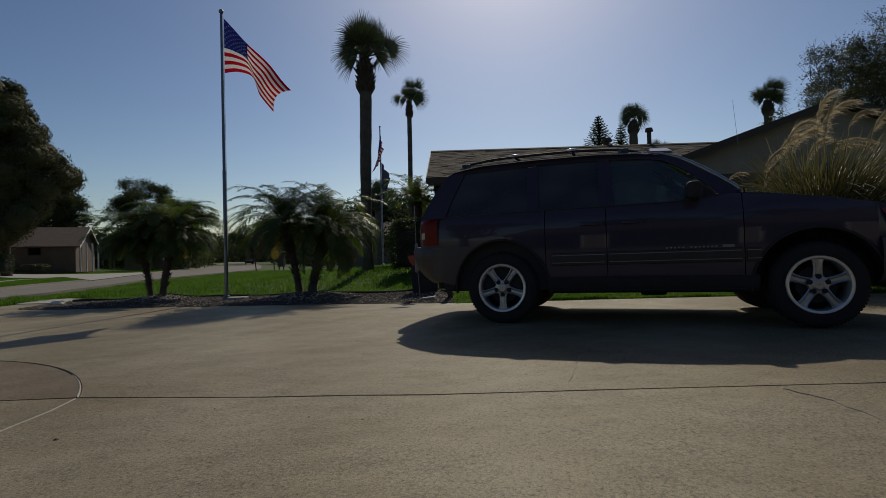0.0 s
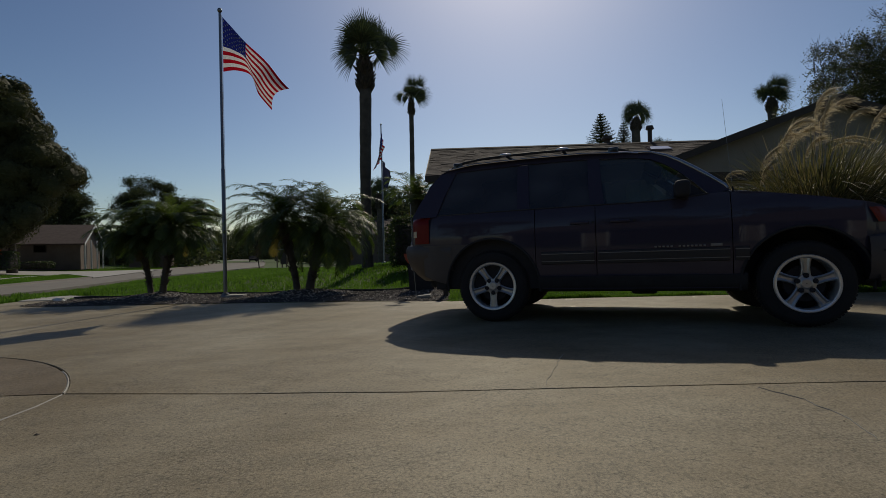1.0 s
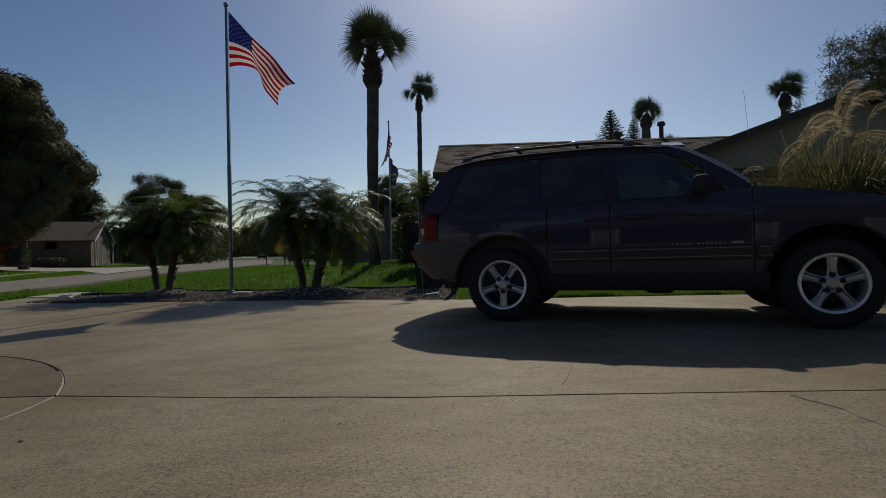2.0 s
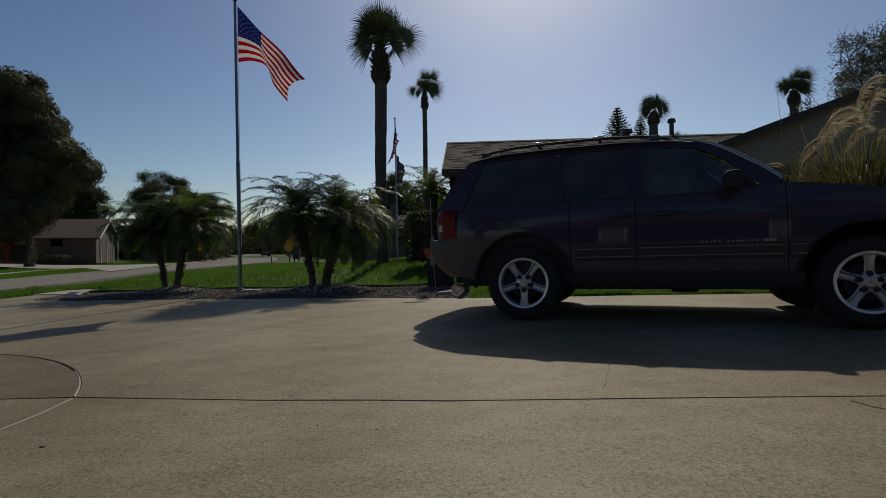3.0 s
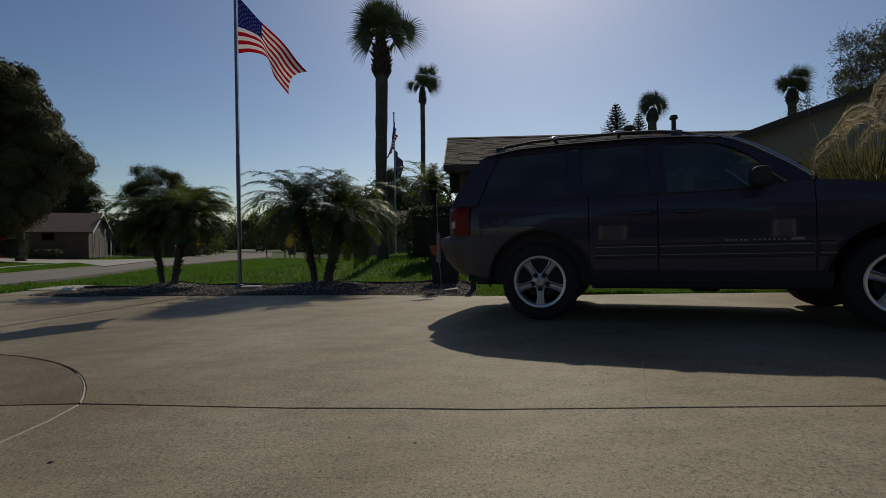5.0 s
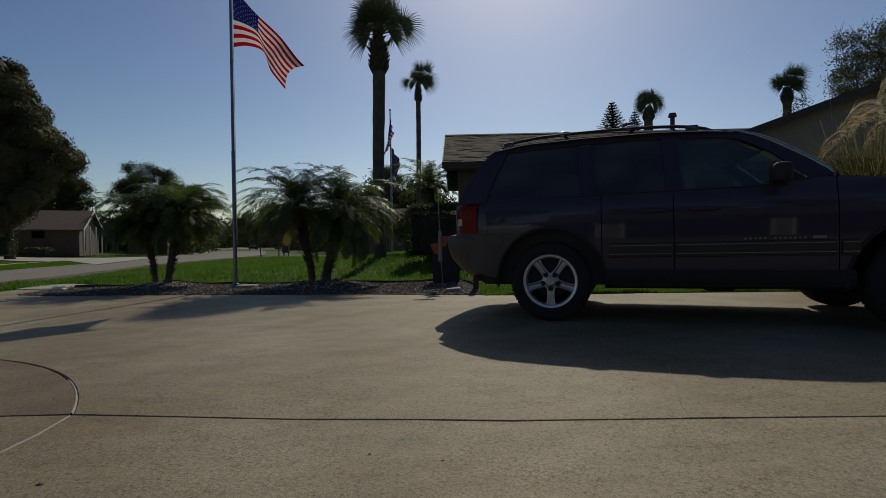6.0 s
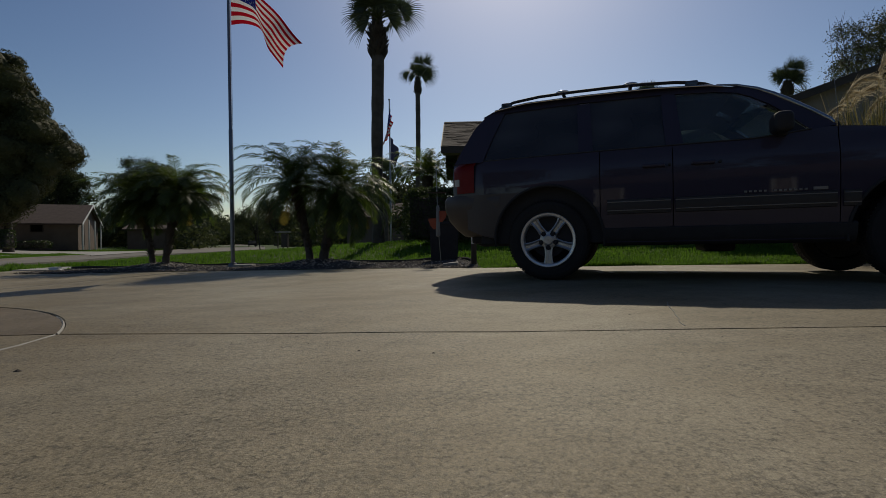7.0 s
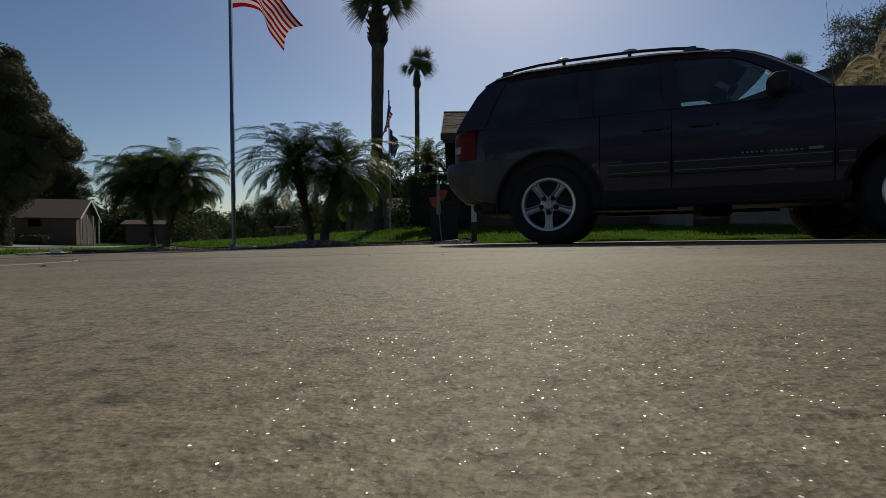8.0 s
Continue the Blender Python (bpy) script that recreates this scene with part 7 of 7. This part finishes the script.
for k in range(11):
    x, z = _r.uniform(-0.9, 0.9), _r.uniform(1.7, 2.5)
    PL2.append((x, z, x + 0.06, z + 0.42, x + 0.40, z + 0.36, _r.uniform(-0.5, 0.5), 0.20))
pampas((7.9, 8.2, land(7.9, 8.2)), 1.0, 1.7, 2000, PL2, "large pampas grass clump with tan plumes beside the drive", 92)


# ---------------------------------------------------------------- small things
def stepping_slab(x, y, a, sx, sy, label, h=0.05):
    bm = rounded(-sx / 2, sx / 2, -sy / 2, sy / 2, -0.03, h, 0.012, 2)
    ob = part("paving_slab", bm, PALE_CONCRETE)
    ob.matrix_basis = Matrix.Translation((x, y, bed_height(x, y))) @ Matrix.Rotation(radians(a), 4, "Z")
    tagged(ob, label, "paving slab")


stepping_slab(-4.36, 9.72, 8, 0.34, 0.28, "flat pale slab beside the flagpole in the mulch")


def pale_rock():
    rng = random.Random(4)
    bm = bmesh.new()
    bmesh.ops.create_icosphere(bm, subdivisions=2, radius=0.10)
    for v in bm.verts:
        v.co *= 1 + 0.55 * noise.noise(v.co * 14) + rng.uniform(-0.12, 0.12)
        v.co.z = max(v.co.z * 0.62, -0.05)
        v.co.x *= 1.25
    ob = part("garden_rock", bm, WHITE_TRIM)
    ob.matrix_basis = Matrix.Translation((-8.7, 10.58, bed_height(-8.7, 10.58) + 0.02))
    tagged(ob, "lumpy white rock at the tip of the mulch bed", "rock")


def marker_post():
    p = thing("marker_post", "short square white post in the grass, its shaded foot painted dark", "post", Matrix.Translation((-0.11, 7.9, land(-0.11, 7.9))))
    part("shaft", rounded(-0.038, 0.038, -0.038, 0.038, 0.30, 0.66, 0.006, 1), WHITE_TRIM, p, "weathered white shaft")
    # shade on the lower shaft, painted as a dark brown piece
    part("foot", rounded(-0.040, 0.040, -0.040, 0.040, -0.1, 0.31, 0.006, 1), BROWN_TRIM, p, "lower shaft with shade put into its dark colour")
    part("cap", rounded(-0.046, 0.046, -0.046, 0.046, 0.66, 0.685, 0.008, 1), WHITE_TRIM, p)


def whirligig():
    """Wooden wind spinner on a thin rod at the end of the bed."""
    x, y = -0.645, 8.05
    z0 = bed_height(x, y)
    p = thing("wind_spinner", "faded orange wind spinner on a thin rod in the mulch", "wind spinner", Matrix.Translation((x, y, z0)))
    bm = bmesh.new()
    tube(bm, [(0.05, 0.03, -0.1), (0.0, 0.03, 0.6), (-0.02, 0.03, 1.52)], 0.006, 6)
    part("rod", bm, POLE, p)
    bm = bmesh.new()
    tube(bm, [(0.0, -0.004, 0.43), (0.0, -0.004, 0.45), (0.0, -0.004, 0.66), (0.0, -0.004, 0.88), (0.0, -0.004, 0.91)], [0.012, 0.034, 0.030, 0.026, 0.010], 12)
    part("body", bm, GREY_PLASTIC, p, "grey weathered spindle", True)
    for s, zc in ((-1, 0.635), (1, 0.745)):
        bm = bmesh.new()
        r = [(0.02, -0.085), (0.07, -0.09), (0.115, -0.03), (0.145, 0.06), (0.14, 0.072), (0.02, 0.078)]
        f = [bm.verts.new((s * u, -0.020, zc + v)) for u, v in r]
        g = [bm.verts.new((s * u, -0.006, zc + v)) for u, v in r]
        bm.faces.new(f)
        bm.faces.new(g[::-1])
        for k in range(6):
            bm.faces.new((f[k], f[(k + 1) % 6], g[(k + 1) % 6], g[k]))
        part("wing", bm, ORANGE, p, "faded orange wing")
    # added plate, edge-on to the camera, that casts the spinner's shadow blob
    bm = rounded(-0.15, 0.13, -0.06, 0.06, 1.095, 1.105, 0.004, 1)
    part("tail_vane", bm, BROWN_TRIM, p, "thin level vane added to cast a shadow on the drive")


def dark_block():
    # plain black tapered block that hides the lawn behind it
    x, y = -0.58, 9.15
    z = bed_height(x, y)
    p = thing("black_box", "square black tapered box on the mulch bed", "planter", Matrix.Translation((x, y, z)))
    bm = bmesh.new()
    outer = [(0.225, -0.03), (0.25, 0.60), (0.268, 0.602), (0.268, 0.66), (0.235, 0.66), (0.228, 0.60), (0.02, 0.58)]
    loft(bm, [[(w * a, w * b * 0.9, h) for a, b in ((-1, -0.9), (-0.9, -1), (0.9, -1), (1, -0.9), (1, 0.9), (0.9, 1), (-0.9, 1), (-1, 0.9))] for w, h in outer], True)
    part("tub", bm, BLACK, p, "tapered black body with a wider rim")


def edge_stone():
    bm = rounded(-0.11, 0.11, -0.09, 0.09, -0.05, 0.045, 0.014, 2)
    for v in bm.verts:
        v.co += Vector((0, 0, 0.008 * noise.noise(v.co * 14)))
    ob = part("edging_stone", bm, PALE_CONCRETE)
    ob.matrix_basis = Matrix.Translation((-0.45, 7.80, bed_height(-0.45, 7.80))) @ Matrix.Rotation(radians(-6), 4, "Z") @ Matrix.Rotation(radians(-7), 4, "Y")
    tagged(ob, "tilted pale concrete block at the end of the mulch bed", "edging stone")


def mailbox_stand():
    x, y = -16.3, 45.0
    p = thing("mailbox_stand", "dark group mailbox with a flat pale roof on posts", "mailbox", Matrix.Translation((x, y, land(x, y))))
    part("cabinet", rounded(-0.05, 0.50, -0.25, 0.25, 0.25, 1.45, 0.02), BROWN_TRIM, p, "dark cabinet")
    part("roof", rounded(-0.55, 0.68, -0.35, 0.35, 1.56, 1.66, 0.015), GREY_PLASTIC, p, "flat pale roof")
    for dx in (-0.45, 0.02, 0.43):
        bm = bmesh.new()
        box(bm, dx - 0.04, dx + 0.04, -0.04, 0.04, -0.1, 1.57)
        part("post", bm, BROWN_TRIM, p)


def sapling():
    p = thing("sapling", "thin leaning sapling on the verge", "tree", Matrix.Translation((-16.5, 40.0, land(-16.5, 40.0))))
    bm = bmesh.new()
    tube(bm, [(0.15, 0, -0.1), (0.05, 0, 0.8), (-0.08, 0, 1.7), (-0.1, 0, 2.6)], [0.045, 0.04, 0.03, 0.02], 7)
    part("trunk", bm, WOOD_BARK, p)
    rng = random.Random(3)
    V, F = leaf_cloud([Vector((-0.1 + rng.uniform(-0.5, 0.5), rng.uniform(-0.5, 0.5), 2.8 + rng.uniform(-0.4, 0.6))) for _ in range(16)], 20, 0.5, 0.16, rng)
    part("crown", cards(V, F, "crown"), TREE_LEAF, p)


def distant_car(x, y, turn, paint, label):
    p = thing("car", label, "car", Matrix.Translation((x, y, land(x, y))) @ Matrix.Rotation(radians(turn), 4, "Z"), group="distant parked cars")
    bm = bmesh.new()
    loft(bm, [[(x, yy, z) for x, z in ((-2.1, 0.35), (-2.15, 0.8), (-1.9, 0.95), (-1.3, 1.42), (0.3, 1.45), (0.95, 0.98), (2.05, 0.85), (2.15, 0.35))] for yy in (-0.85, 0.85)], True)
    for yy in (-0.85, 0.85):
        bm.faces.new([bm.verts.new((x, yy, z)) for x, z in ((-2.1, 0.35), (-2.15, 0.8), (-1.9, 0.95), (-1.3, 1.42), (0.3, 1.45), (0.95, 0.98), (2.05, 0.85), (2.15, 0.35))])
    part("body", bm, paint, p)
    for xx in (-1.3, 1.35):
        for yy in (-0.82, 0.66):
            bm = bmesh.new()
            lathe(bm, [(0.02, 0.0), (0.2, 0.0), (0.32, 0.02), (0.32, 0.16), (0.02, 0.16)], 16, Matrix.Translation((xx, yy, 0.32)))
            part("wheel", bm, RUBBER, p)
    bm = bmesh.new()
    box(bm, -1.25, 0.35, -0.87, 0.87, 1.0, 1.36)
    part("side_window", bm, BLACK, p)


def leaf_litter():
    """Specks of grit and leaf crumbs lying on the concrete."""
    rng = random.Random(8)
    V, F = [], []
    for k in range(90):
        x, y = rng.uniform(-4.5, 3.5), rng.uniform(1.6, 7.2)
        r = rng.uniform(0.0018, 0.005) * (1.6 if rng.random() < 0.1 else 1)
        z = land(x, y)
        b = len(V)
        for q in range(5):
            a = q * 1.2566 + rng.random() * 0.6
            V.append((x + r * math.cos(a) * rng.uniform(0.7, 1.3), y + r * math.sin(a), z + 0.001))
        V.append((x, y, z + r * 0.8))
        F += [(b + q, b + (q + 1) % 5, b + 5) for q in range(5)]
    for x, y, r in ((-1.665, 2.0, 0.0105), (-0.67, 2.18, 0.005), (-0.42, 2.12, 0.005), (0.45, 2.87, 0.005)):
        z = land(x, y)
        b = len(V)
        for q in range(6):
            V.append((x + r * math.cos(q * 1.047) * 1.3, y + r * math.sin(q * 1.047), z + 0.001))
        V.append((x, y, z + r * 0.7))
        F += [(b + q, b + (q + 1) % 6, b + 6) for q in range(6)]
    ob = part("drive_grit", cards(V, F, "drive_grit"), BARK, kind="stuff")
    tagged(ob, "dark grit and leaf crumbs scattered on the concrete", "grit")


pale_rock()
marker_post()
whirligig()
dark_block()
edge_stone()
mailbox_stand()
sapling()
distant_car(-50.0, 118.0, 112, BLACK, "dark car far down the street")
distant_car(-24.5, 92.0, 20, GREY_PLASTIC, "pale car parked on a far drive")
leaf_litter()


# ---------------------------------------------------------------- plain closing side behind the drive
def closing_house():
    # out of view: laid out from its reflection in the car, also screens sky
    h = thing("house", "plain pale house with open garage bays closing the drive", "house")
    bays = [(-8.5, -5.1, -0.2, 2.2), (-3.95, 0.9, -0.2, 2.2), (1.6, 6.2, -0.2, 2.2)]
    bm = bmesh.new()
    wall_x(bm, -9.0, 12.0, -11.2, -11.0, -0.2, 2.7, bays)
    box(bm, -9.0, -8.8, -19, -11.2, -0.2, 2.7)
    box(bm, 11.8, 12.0, -19, -11.2, -0.2, 2.7)
    box(bm, -9.0, 12.0, -19.2, -19, -0.2, 2.7)
    part("wall", bm, STUCCO, h)
    bm = bmesh.new()
    box(bm, -8.8, 11.8, -19, -11.2, 2.5, 2.6)
    part("garage_ceiling", bm, BROWN_TRIM, h)
    for x0, x1, z0, z1 in bays:
        bm = bmesh.new()
        for a, b, c, d in ((x0 - 0.12, x0, z0, z1 + 0.12), (x1, x1 + 0.12, z0, z1 + 0.12), (x0, x1, z1, z1 + 0.12)):
            box(bm, a, b, -11.0, -10.96, c, d)
        part("bay_trim", bm, WHITE_TRIM, h, "white trim round an open garage bay")
    bm = bmesh.new()
    loft(bm, [[(x, y, z) for x in (-9.6, 12.6)] for y, z in ((-10.3, 2.45), (-10.3, 2.62), (-15.5, 4.6), (-20.5, 2.6))])
    part("roof", bm, DARK_ROOF, h, "brown roof")


closing_house()
# unseen trees, added to darken the sky that the car paint reflects
for k, (x, y) in enumerate(((-16, -16), (14, -22), (2, -26), (20, -12), (-9, -28))):
    leafy_tree("tree", (x, y, -0.1), 2.6, 0.3, 3.2, 2, 60, 1.6, 0.5, OAK_LEAF, "dark unseen tree added behind the drive to screen the sky", 120 + k, 0.6, 0.25, "trees behind the drive")
